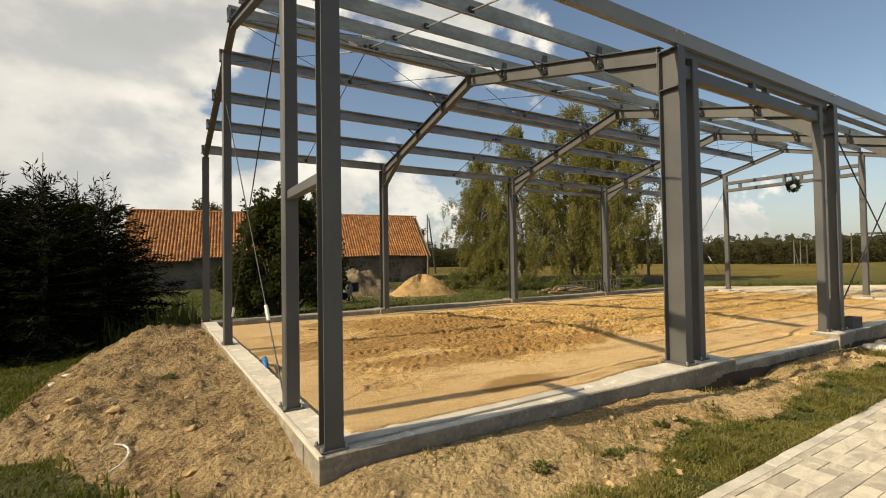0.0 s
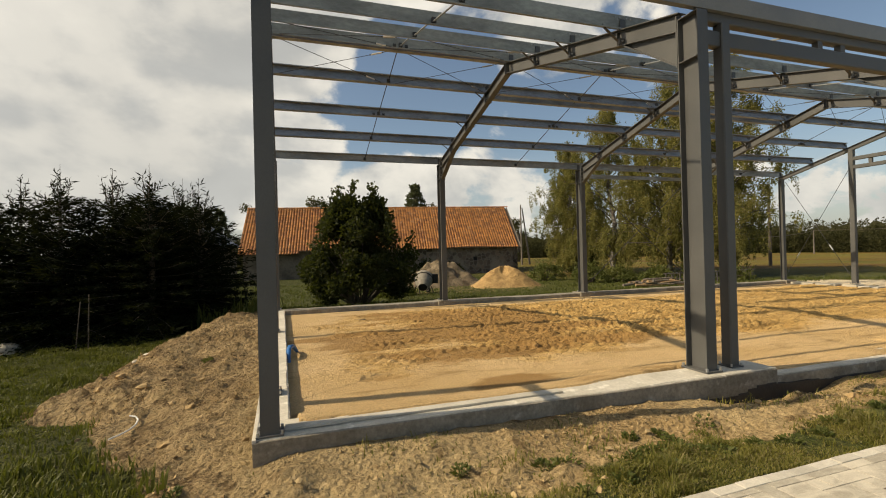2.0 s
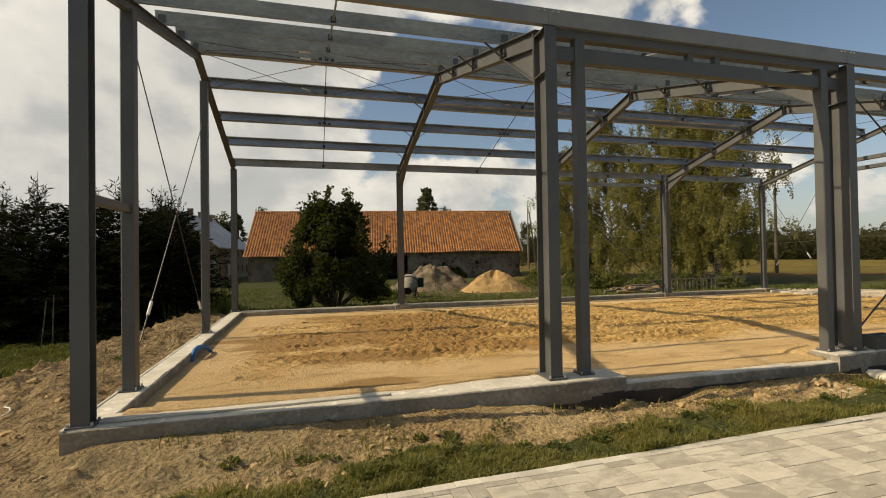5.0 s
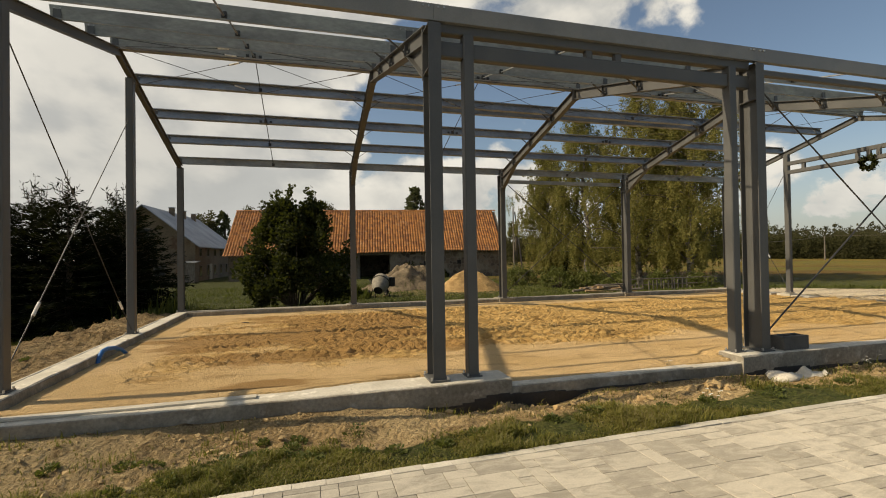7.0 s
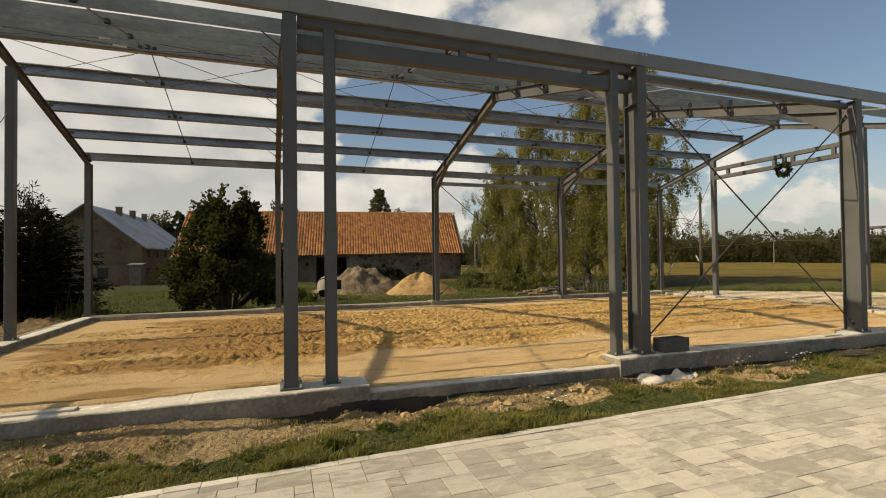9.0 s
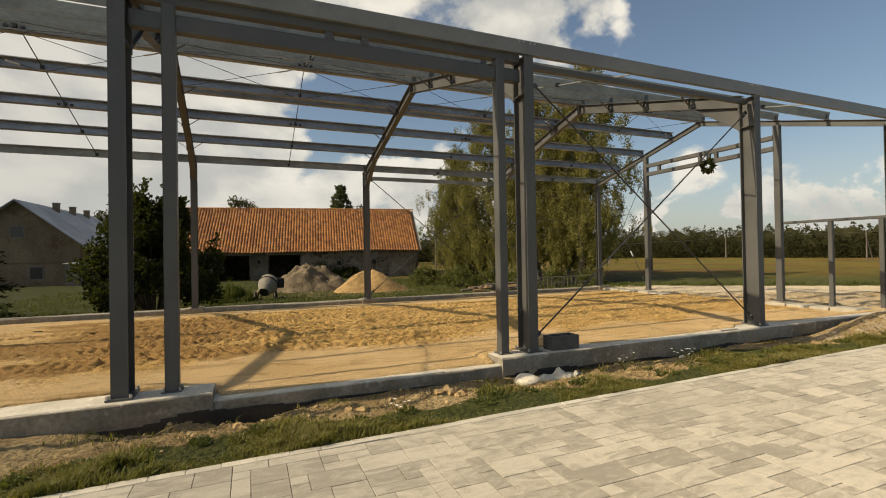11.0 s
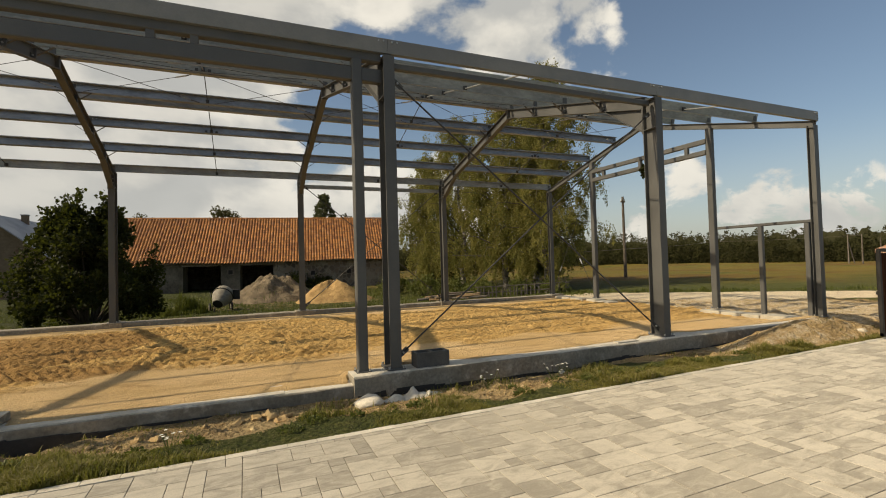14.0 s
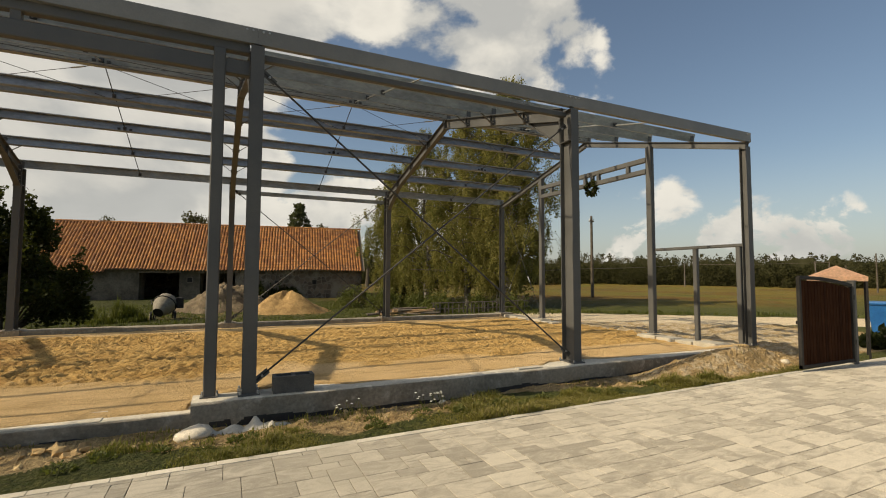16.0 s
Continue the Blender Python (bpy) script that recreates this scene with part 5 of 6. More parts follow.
def make_shrub(at, height, radius, seed, leaves=15000, name="shrub_tree", label="dense dark green broadleaf shrub beside the footing", material=None, size=0.15, group=""):
    rng = np.random.RandomState(seed)
    tree = thing(name, label, "shrub", group)
    z0 = float(ground_height(at[0], at[1])) - 0.05
    stems, pts, ways = bmesh.new(), [], []
    clumps = 110 if height > 3 else 60
    for k in range(clumps):
        a, r, h = rng.uniform(0, 2 * math.pi), math.sqrt(rng.rand()), rng.rand()
        h = h**0.8
        wide = radius * (0.96 + 0.42 * h - 1.02 * h * h)
        c = np.array((at[0] + math.cos(a) * r * wide, at[1] + math.sin(a) * r * wide, z0 + 0.12 + (height - 0.42) * h * (1 - 0.16 * r)))
        if k % 3 == 0:
            root = Vector((at[0] + math.cos(a) * 0.2, at[1] + math.sin(a) * 0.2, z0))
            mid = root.lerp(Vector(c), 0.5) + Vector((0, 0, 0.25))
            pipe(stems, [root, mid, Vector(c)], [0.05, 0.03, 0.008], 5)
        n = leaves // clumps
        g = rng.normal(0, 1, (n, 3))
        g /= np.linalg.norm(g, axis=1, keepdims=True)
        g *= (rng.rand(n, 1) ** 0.4) * np.array((0.55, 0.55, 0.52)) * rng.uniform(0.6, 1.15) * radius / 2.6
        pts.append(c + g)
        ways.append(g + rng.normal(0, 0.4, (n, 3)) + (0, 0, 0.25))
        if h > 0.5 and rng.rand() < 0.75:
            m = n // 5
            u = rng.rand(m)
            tip = np.array((rng.normal(0, 0.18), rng.normal(0, 0.18), 0.72 * radius / 2.6))
            pts.append(c + np.outer(u, tip) + rng.normal(0, 0.07, (m, 3)) + (0, 0, 0.3 * radius / 2.6))
            ways.append(rng.normal(0, 0.6, (m, 3)) + (0, 0, 0.4))
    part("woody_base", stems, BARK, tree)
    v, f = leaf_cards(np.concatenate(pts), np.concatenate(ways), size, seed, 0.42)
    ob = new("foliage", cloud_mesh("foliage", v, f, material or SHRUBLEAF))
    ob.parent = tree
    return tree


def make_spruce(height, radius, seed):
    rng = np.random.RandomState(seed)
    tree = thing("spruce_tree", "dark dense spruce in a hedge row with bare leader shoots", "tree", "row of spruces")
    bm = bmesh.new()
    pipe(bm, [(0, 0, -0.1), (0.03, 0.02, height * 0.5), (0, 0, height * 0.93)], [0.12, 0.07, 0.018], 7)
    part("trunk", bm, BARK, tree)
    pts, ways, twig = [], [], bmesh.new()
    whorls = int(height * 4.2)
    for k in range(whorls):
        t = k / whorls
        z = 0.12 + t * height * 0.86
        r = radius * (1 - t) ** 0.64 * (0.9 + 0.2 * rng.rand()) + 0.12
        boughs = 9 if t < 0.7 else 6
        for b in range(boughs):
            a = b * 2 * math.pi / boughs + rng.uniform(-0.35, 0.35) + k
            reach = r * rng.uniform(0.75, 1.15)
            out = np.array((math.cos(a), math.sin(a), 0.0))
            tilt = -0.20 + 0.75 * t
            tip = np.array((0, 0, z)) + out * reach + np.array((0, 0, reach * tilt))
            pipe(twig, [(0, 0, z), tuple(np.array((0, 0, z)) + out * reach * 0.6 + (0, 0, reach * tilt * 0.4)), tuple(tip)], [0.018, 0.010, 0.003], 3)
            n = int(26 + 70 * reach)
            u = rng.uniform(0.15, 1.02, n)
            line = np.array((0, 0, z)) + np.outer(u * reach, out)
            line[:, 2] += reach * tilt * u**1.6
            across = np.array((-out[1], out[0], 0))
            off = rng.normal(0, 1, n) * 0.20 * reach * (1.1 - u) + rng.normal(0, 0.05, n)
            pts.append(line + np.outer(off, across) + rng.normal(0, 0.03, (n, 3)))
            ways.append(np.tile(out, (n, 1)) * 0.8 + np.outer(np.sign(off) * 0.8, across) + rng.normal(0, 0.35, (n, 3)))
    # young shoots at the top
    for k in range(7):
        a = k * 2.4
        out = np.array((math.cos(a), math.sin(a), 0)) * (0 if k == 0 else rng.uniform(0.08, 0.28))
        z0, z1 = height * rng.uniform(0.78, 0.9), height * (1.10 if k == 0 else rng.uniform(0.94, 1.04))
        p0, p1 = np.array((0, 0, z0)), np.array((0, 0, z1)) + out * 1.5
        pipe(twig, [tuple(p0), tuple((p0 + p1) / 2 + out * 0.5), tuple(p1)], [0.012, 0.009, 0.005], 4)
        n = 26
        u = rng.rand(n)
        pts.append(p0 + np.outer(u, p1 - p0) + rng.normal(0, 0.02, (n, 3)))
        ways.append(rng.normal(0, 0.6, (n, 3)) + (0, 0, 0.6))
    part("branchwork", twig, BARK, tree)
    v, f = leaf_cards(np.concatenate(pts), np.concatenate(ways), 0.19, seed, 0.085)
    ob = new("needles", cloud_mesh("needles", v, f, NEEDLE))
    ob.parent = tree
    return tree


def far_tree(at, height, seed, pine, label, name):
    tree = thing(name, label, "tree", "trees beyond the barn")
    bm = bmesh.new()
    z0 = float(ground_height(at[0], at[1])) - 0.3
    pipe(bm, [(at[0], at[1], z0), (at[0] + 0.2, at[1], z0 + height * 0.6), (at[0], at[1], z0 + height * 0.95)], [0.3, 0.2, 0.04], 6)
    part("trunk", bm, BARK, tree)
    v, f = crown_cards(np.array((at[0], at[1], z0)), height, seed, pine, 3600, 0.024 if pine else 0.028, pine, 1.0 if pine else 0.0)
    ob = new("crown", cloud_mesh("crown", v, f, FARPINE if pine else HAZYLEAF))
    ob.parent = tree
    return tree


def crown_cards(base, height, seed, pine, n, leaf=0.038, cone=False, broad=0.0):
    rng = np.random.RandomState(seed)
    lumps = 90 if broad else 30
    pts = []
    for k in range(lumps):
        h = rng.uniform(0.38 if pine and not cone else 0.10, 0.96)
        h = 0.45 + 0.53 * h if broad else h
        r = height * ((0.31 * (1.02 - h) ** 0.75 if broad else 0.24 * (1.05 - h)) if cone else (0.17 if pine else 0.26) * (1.05 - abs(h - 0.45) * (1.0 if pine else 1.2))) * math.sqrt(rng.rand())
        a = rng.uniform(0, 6.28)
        c = base + (math.cos(a) * r, math.sin(a) * r, height * h)
        g = rng.normal(0, 1, (n // lumps, 3))
        g /= np.linalg.norm(g, axis=1, keepdims=True)
        pts.append(c + g * (rng.rand(n // lumps, 1) ** 0.4) * height * np.array((0.075, 0.075, 0.035) if pine and not cone else (0.09, 0.09, 0.075)) * (1.15 - 0.8 * h if cone else 1.0) * (0.6 if broad else 1.0))
    pts = np.concatenate(pts)
    return leaf_cards(pts, rng.normal(0, 1, pts.shape), height * leaf, seed, 0.45)


def make_far_wood():
    """Edge of the wood beyond the field, one object."""
    rng = np.random.RandomState(77)
    vs, fs, n = [], [], 0
    for k in range(660):
        bearing = radians(-22 + 112 * (k + rng.rand()) / 660)
        dist = rng.uniform(96, 135)
        x, y = 8 + math.sin(bearing) * dist, math.cos(bearing) * dist
        h = rng.uniform(6.4, 7.2) * (0.97 + 0.08 * math.sin(bearing * 9)) * dist / 105
        fir = rng.rand() < 0.4
        v, f = crown_cards(np.array((x, y, float(ground_height(x, y)) - h * 0.14)), h * (1.06 if fir else 0.92), 500 + k, fir, 230, 0.039, fir)
        vs.append(v)
        fs.append(f + n)
        n += len(v)
    bearings = np.radians(np.arange(-23, 89, 0.35))
    for dist, tall, seed in ((101, 2.7, 90), (118, 5.2, 91)):
        x, y = 8 + np.sin(bearings) * dist, np.cos(bearings) * dist
        top = tall * (1 + 0.35 * fbm(bearings * 60, bearings * 0, 3, seed))
        z = ground_height(x, y) - 1.0
        v = np.concatenate([np.stack([x, y, z], 1), np.stack([x, y, z + 1 + top], 1)])
        k = np.arange(len(x) - 1)
        vs.append(v)
        fs.append(np.stack([k, k + 1, k + 1 + len(x), k + len(x)], 1) + n)
        n += len(v)
    ob = new("far_wood", cloud_mesh("far_wood", np.concatenate(vs), np.concatenate(fs), HAZYLEAF))
    tagged(ob, "mixed wood along the far edge of the field", "woodland", kind="stuff")
    vs, fs, n = [], [], 0
    for k in range(480):
        bearing = radians(-24 + 114 * (k + rng.rand()) / 480)
        dist = rng.uniform(92, 98)
        x, y = 8 + math.sin(bearing) * dist, math.cos(bearing) * dist
        h = rng.uniform(3.6, 5.0)
        v, f = crown_cards(np.array((x, y, float(ground_height(x, y)) - 0.6)), h, 1500 + k, False, 120, 0.080)
        vs.append(v)
        fs.append(f + n)
        n += len(v)
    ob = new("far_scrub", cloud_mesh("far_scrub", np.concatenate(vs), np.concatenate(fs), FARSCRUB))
    tagged(ob, "dark dense scrub in front of the far wood", "woodland", kind="stuff")


# ---- grass and weeds ----
def blades(name, x, y, height, seed, material, label, lean=0.5, wide=0.012):
    rng = np.random.RandomState(seed)
    n = len(x)
    z = ground_height(x, y)
    h = height * rng.uniform(0.45, 1.3, n) * (0.5 + 1.3 * ease(fbm(x * 1.7, y * 1.7, 3, 80), -0.15, 0.35) + 0.9 * ease(fbm(x * 6, y * 6, 2, 81), 0.1, 0.5))
    a = rng.uniform(0, 6.28, n)
    tilt = rng.uniform(0.1, 1.0, n) * lean
    dx, dy = np.cos(a), np.sin(a)
    w = wide * rng.uniform(0.6, 1.3, n)
    base = np.stack([x, y, z - 0.01], 1)
    side = np.stack([-dy, dx, 0 * dx], 1) * w[:, None]
    mid = base + np.stack([dx * tilt * h * 0.35, dy * tilt * h * 0.35, h * 0.6], 1)
    tip = base + np.stack([dx * tilt * h, dy * tilt * h, h * (1 - 0.25 * tilt)], 1)
    v = np.stack([base - side, base + side, mid + side * 0.7, mid - side * 0.7, tip], 1).reshape(-1, 3)
    i = np.arange(n)[:, None] * 5
    f = np.concatenate([i + [0, 1, 2], i + [0, 2, 3], i + [3, 2, 4]])
    ob = new(name, cloud_mesh(name, v, f, material))
    return tagged(ob, label, "grass", kind="stuff")


def scatter(n, low, high, keep, seed):
    rng = np.random.RandomState(seed)
    x, y = rng.uniform(low[0], high[0], n), rng.uniform(low[1], high[1], n)
    k = keep(x, y) > rng.rand(n)
    return x[k], y[k]


def make_grass():
    def verge(x, y):
        dirt, road, field = ground_masks(x, y)
        patch = ease(fbm(x * 1.3, y * 1.3, 4, 60), -0.22, 0.22)
        return (1 - 0.97 * dirt) * (1 - ease(road, 0.2, 0.5)) * patch * (y > pave_edge(x) + 0.01) * (y < FRONT - 0.05) * (1 - 0.3 * ease(x, 5, 1))

    def lawn(x, y):
        dirt, road, field = ground_masks(x, y)
        return (1 - dirt) * (x < mound_edge(y) + 0.15) * ease(fbm(x * 0.8, y * 0.8, 3, 66), -0.5, 0.0)

    x, y = scatter(640000, (0.4, 1.7), (22.5, 3.4), verge, 1)
    blades("verge_grass", x, y, 0.052, 2, BLADE, "short green grass along the paving edge", lean=1.0, wide=0.005)
    x, y = scatter(130000, (0.4, 1.7), (22.5, 3.3), verge, 3)
    blades("dry_verge_grass", x, y, 0.062, 4, DRYBLADE, "dry yellow grass stalks in the verge", lean=1.1, wide=0.004)

    def tufts(x, y):
        clump = ease(fbm(x * 3.1, y * 3.1, 3, 62), 0.08, 0.3)
        return verge(x, y) * clump * (0.35 + 0.65 * ease(x, 11.5, 13.5)) * ease(y, pave_edge(x) + 0.08, pave_edge(x) + 0.3)

    x, y = scatter(200000, (2.5, 1.8), (19.0, 3.3), tufts, 13)
    blades("tall_verge_grass", x, y, 0.085, 14, BLADE, "taller uneven grass tufts in the verge", lean=0.9, wide=0.006)
    x, y = scatter(110000, (-5.5, 2.4), (1.2, 14.0), lawn, 5)
    blades("lawn_grass", x, y, 0.065, 6, LAWNBLADE, "green lawn grass beside the earth bank", lean=0.8, wide=0.009)

    def rough(x, y):
        return 0.6 * ease(np.hypot((x + 0.1) / 1.3, (y - 14.3) / 0.8), 1.2, 0.6) + ease(np.hypot((x - 6.2) / 1.5, (y - 22.6) / 0.9), 1.0, 0.5) * 0.9 + ease(np.hypot((x - 10.4) / 1.2, (y - 27.5) / 1.0), 1.0, 0.4)

    x, y = scatter(60000, (-3, 13.4), (13, 29), rough, 7)
    u, v = scatter(14000, (4.6, 21.6), (7.8, 23.6), rough, 17)
    x, y = np.concatenate([x, u]), np.concatenate([y, v])
    blades("tall_grass", x, y, 0.42, 8, MEADOWBLADE, "tall rough grass behind the footing", wide=0.02)

    def road_edge(x, y):
        across = (x - 23.2) * 0.605 + (y - 14.6) * 0.796
        return ease(across, 0.15, 0.5) * ease(across, 1.7, 0.8) * ease(fbm(x * 0.6, y * 0.6, 3, 68), -0.45, 0.1)

    x, y = scatter(110000, (17.5, 3.0), (36, 20), road_edge, 19)
    blades("road_edge_grass", x, y, 0.10, 20, MEADOWBLADE, "rough dark grass along the gravel road", wide=0.018)

    def back_lawn(x, y):
        return (1 - ground_masks(x, y)[0]) * 0.9 * np.ones_like(x)

    x, y = scatter(45000, (-4, 13.4), (26, 34), back_lawn, 9)
    blades("back_grass", x, y, 0.075, 10, MEADOWBLADE, "short grass around the barn", wide=0.02)


def make_weeds():
    rng = np.random.RandomState(15)
    spots = [(3.9, 2.35), (4.6, 2.2), (5.3, 2.15), (4.2, 2.75), (2.6, 2.7), (6.1, 2.3), (7.4, 2.45), (8.3, 2.5), (9.6, 2.3), (12.3, 2.6), (13.3, 2.45), (13.9, 2.5), (14.6, 2.55), (15.4, 2.5), (16.4, 2.5), (17.2, 2.45), (3.2, 2.5), (0.2, 7.3), (0.6, 3.0), (-0.1, 3.6), (5.0, 2.7), (10.9, 2.45)]
    more = random.Random(52)
    while len(spots) < 46:
        x, y = more.uniform(2.2, 17.5), more.uniform(1.95, 2.75)
        if y > 1.95 + 0.02 * x and (x < 8 or y < 2.6):
            spots.append((x, y))
    for k, (x, y) in enumerate(spots):
        w = thing("weed_plant", "low leafy green weed growing in the bare earth", "weed", "weeds of the verge")
        n = rng.randint(50, 110)
        r = rng.uniform(0.05, 0.115)
        a, q = rng.uniform(0, 6.28, n), np.sqrt(rng.rand(n)) * r
        px, py = x + np.cos(a) * q, y + np.sin(a) * q
        pz = ground_height(px, py) + rng.rand(n) * 0.06 * (1.2 - q / r)
        v, f = leaf_cards(np.stack([px, py, pz], 1), np.stack([np.cos(a), np.sin(a), rng.uniform(0.1, 1.2, n)], 1), 0.034, 90 + k, 0.34)
        ob = new("foliage", cloud_mesh("foliage", v, f, WEED))
        ob.parent = w
        bm = bmesh.new()
        z = float(ground_height(x, y))
        for s in range(4):
            b = s * 1.7
            pipe(bm, [(x, y, z - 0.02), (x + math.cos(b) * r * 0.4, y + math.sin(b) * r * 0.4, z + 0.06)], [0.004, 0.002], 4)
        part("stem", bm, WEED, w)
    for x, y in ((12.05, 2.85), (13.0, 2.75), (13.2, 2.7), (8.6, 2.15)):
        w = thing("daisy_plant", "white flowering weed on thin stalks", "flower", "white flowers of the verge")
        z = float(ground_height(x, y))
        for s in range(7):
            tip = Vector((x + rng.normal(0, 0.07), y + rng.normal(0, 0.05), z + rng.uniform(0.12, 0.24)))
            part("stalk", pipe(bmesh.new(), [(x, y, z - 0.01), tip], [0.003, 0.002], 4), WEED, w)
            bm = bmesh.new()
            for k in range(7):
                a = k * 0.9
                c, e = Vector((math.cos(a), math.sin(a), 0.15)) * 0.018, Vector((-math.sin(a), math.cos(a), 0)) * 0.006
                bm.faces.new([bm.verts.new(tip), bm.verts.new(tip + c * 0.6 + e), bm.verts.new(tip + c), bm.verts.new(tip + c * 0.6 - e)])
            part("flower", bm, PETAL, w)


# ---- loose earth and stones ----
def lump(bm, at, r, rng, flat=0.7, detail=1, jag=0.2):
    made = bmesh.ops.create_icosphere(bm, subdivisions=detail, radius=r)["verts"]
    sx, sy, a = rng.uniform(0.7, 1.3), rng.uniform(0.7, 1.3), rng.uniform(0, 6.28)
    for v in made:
        c = v.co * rng.uniform(1 - jag, 1 + jag)
        v.co = Vector((at[0] + (c.x * math.cos(a) - c.y * math.sin(a)) * sx, at[1] + (c.x * math.sin(a) + c.y * math.cos(a)) * sy, at[2] + c.z * flat))


def make_clods():
    rng = np.random.RandomState(30)

    def bare(x, y):
        out = (y < FRONT - 0.03) | (x < LEFT - 0.03) | (x > RIGHT)
        return ground_masks(x, y)[0] * out * ease(fbm(x * 1.4, y * 1.4, 3, 70), -0.3, 0.25)

    phi = (1 + 5**0.5) / 2
    ico = np.array([(-1, phi, 0), (1, phi, 0), (-1, -phi, 0), (1, -phi, 0), (0, -1, phi), (0, 1, phi), (0, -1, -phi), (0, 1, -phi), (phi, 0, -1), (phi, 0, 1), (-phi, 0, -1), (-phi, 0, 1)]) / 1.9
    tri = np.array([(0, 11, 5), (0, 5, 1), (0, 1, 7), (0, 7, 10), (0, 10, 11), (1, 5, 9), (5, 11, 4), (11, 10, 2), (10, 7, 6), (7, 1, 8), (3, 9, 4), (3, 4, 2), (3, 2, 6), (3, 6, 8), (3, 8, 9), (4, 9, 5), (2, 4, 11), (6, 2, 10), (8, 6, 7), (9, 8, 1)])
    for name, label, material, low, high, many, small in (
        ("earth_clods", "dry crumbled clods of earth on the verge", CLOD, (1.0, 2.0), (22.8, 4.2), 3600, 15000),
        ("bank_clods", "dry crumbled clods of brown earth on the bank", LOAMCLOD, (-2.3, 2.5), (1.0, 13.8), 4200, 12000),
    ):
        x, y = scatter(many, low, high, bare, 31)
        n = len(x)
        r = 0.007 + 0.030 * rng.rand(n) ** 7
        v = ico[None] * r[:, None, None] * rng.uniform(0.5, 1.5, (n, 12, 1)) * np.array((1, 1, 0.6)) * rng.uniform(0.7, 1.3, (n, 1, 3))
        v = v + np.stack([x, y, ground_height(x, y) + r * 0.25], 1)[:, None]
        f = tri[None] + (np.arange(n) * 12)[:, None, None]
        ob = new(name, cloud_mesh(name, v.reshape(-1, 3), f.reshape(-1, 3), material))
        tagged(ob, label, "earth clods", kind="stuff")
        x, y = scatter(small, low, high, bare, 33)
        n = len(x)
        r = 0.004 + 0.016 * rng.rand(n) ** 4
        octa = np.array([(1, 0, 0), (0, 1, 0), (-1, 0, 0), (0, -1, 0), (0, 0, 1), (0, 0, -1)], float)
        sides = np.array([(0, 1, 4), (1, 2, 4), (2, 3, 4), (3, 0, 4), (1, 0, 5), (2, 1, 5), (3, 2, 5), (0, 3, 5)])
        turn = rng.uniform(0, 6.28, n)
        v = octa[None] * r[:, None, None] * rng.uniform(0.6, 1.4, (n, 6, 1))
        v = np.stack([v[..., 0] * np.cos(turn)[:, None] - v[..., 1] * np.sin(turn)[:, None], v[..., 0] * np.sin(turn)[:, None] + v[..., 1] * np.cos(turn)[:, None], v[..., 2] * 0.8], -1)
        v = v + np.stack([x, y, ground_height(x, y) + r * 0.3], 1)[:, None]
        name = name.replace("clods", "crumbs")
        ob = new(name, cloud_mesh(name, v.reshape(-1, 3), (sides[None] + (np.arange(n) * 6)[:, None, None]).reshape(-1, 3), material))
        tagged(ob, label.replace("crumbled clods", "small crumbs"), "earth crumbs", kind="stuff")
    pick = random.Random(8)
    stones = [(10.53, 2.93, 0.155), (11.35, 3.05, 0.07), (13.35, 3.02, 0.07), (-1.35, 9.4, 0.07), (-1.2, 9.6, 0.06), (19.9, 2.55, 0.08)]
    for x, y, r in stones:
        bm = bmesh.new()
        lump(bm, (x, y, float(ground_height(x, y)) + r * 0.05), r, pick, 0.42 if r > 0.15 else 0.5, 2)
        if r > 0.15:
            for v in bm.verts:
                v.co.x, v.co.z = x + (v.co.x - x) * 1.35, min(v.co.z, float(ground_height(x, y)) + 0.10 + 0.02 * (v.co.x - x))
        for face in bm.faces:
            face.smooth = True
        ob = part("stone", bm, STONE)
        tagged(ob, "pale rounded field stone lying on bare earth", "stone", "stones of the verge")


def make_lumps():
    """The largest clods, dug out of the trench."""
    rng = random.Random(33)
    for x, y, r in ((9.42, 2.92, 0.085), (9.55, 2.82, 0.07), (9.62, 2.98, 0.06), (9.3, 2.88, 0.05), (9.15, 2.98, 0.075), (8.25, 2.78, 0.06), (8.4, 2.84, 0.045), (12.1, 3.05, 0.05), (7.2, 2.8, 0.05), (-0.9, 6.3, 0.06), (-0.75, 6.6, 0.05), (-0.3, 5.9, 0.055), (0.35, 5.1, 0.05), (0.3, 4.2, 0.05)):
        bm = bmesh.new()
        lump(bm, (x, y, float(ground_height(x, y)) + r * 0.2), r, rng, 0.75, 2, 0.38)
        tagged(part("earth_clod", bm, CLOD if x > 10 else LOAMCLOD), "rough clod of dry earth lying on the soil", "clod", "large clods")


def make_spill():
    """Pale mortar tipped out beside the large stone."""
    bm = bmesh.new()
    gx, gy = np.meshgrid(np.linspace(10.62, 11.72, 45), np.linspace(2.86, 3.24, 17))
    d = cells(gx * 4.5, gy * 5.5, 71)[0]
    body = ease(np.hypot((gx - 11.12) / 0.55, (gy - 3.05 + 0.02 * (gx - 10.7)) / 0.17) + 0.5 * fbm(gx * 5, gy * 5, 3, 72), 1.05, 0.55)
    gz = ground_height(gx, gy) - 0.035 + body * (0.05 + 0.045 * (1 - d * d) + 0.025 * fbm(gx * 9, gy * 9, 3, 73))
    rows = [[bm.verts.new(p) for p in zip(*line)] for line in zip(gx.tolist(), gy.tolist(), gz.tolist())]
    for p, q in zip(rows, rows[1:]):
        for k in range(len(p) - 1):
            bm.faces.new((p[k], p[k + 1], q[k + 1], q[k]))
    for face in bm.faces:
        face.smooth = True
    tagged(part("mortar_spill", bm, MORTAR_LIT_TOP), "pale lumpy mortar spilled beside the large stone", "mortar")



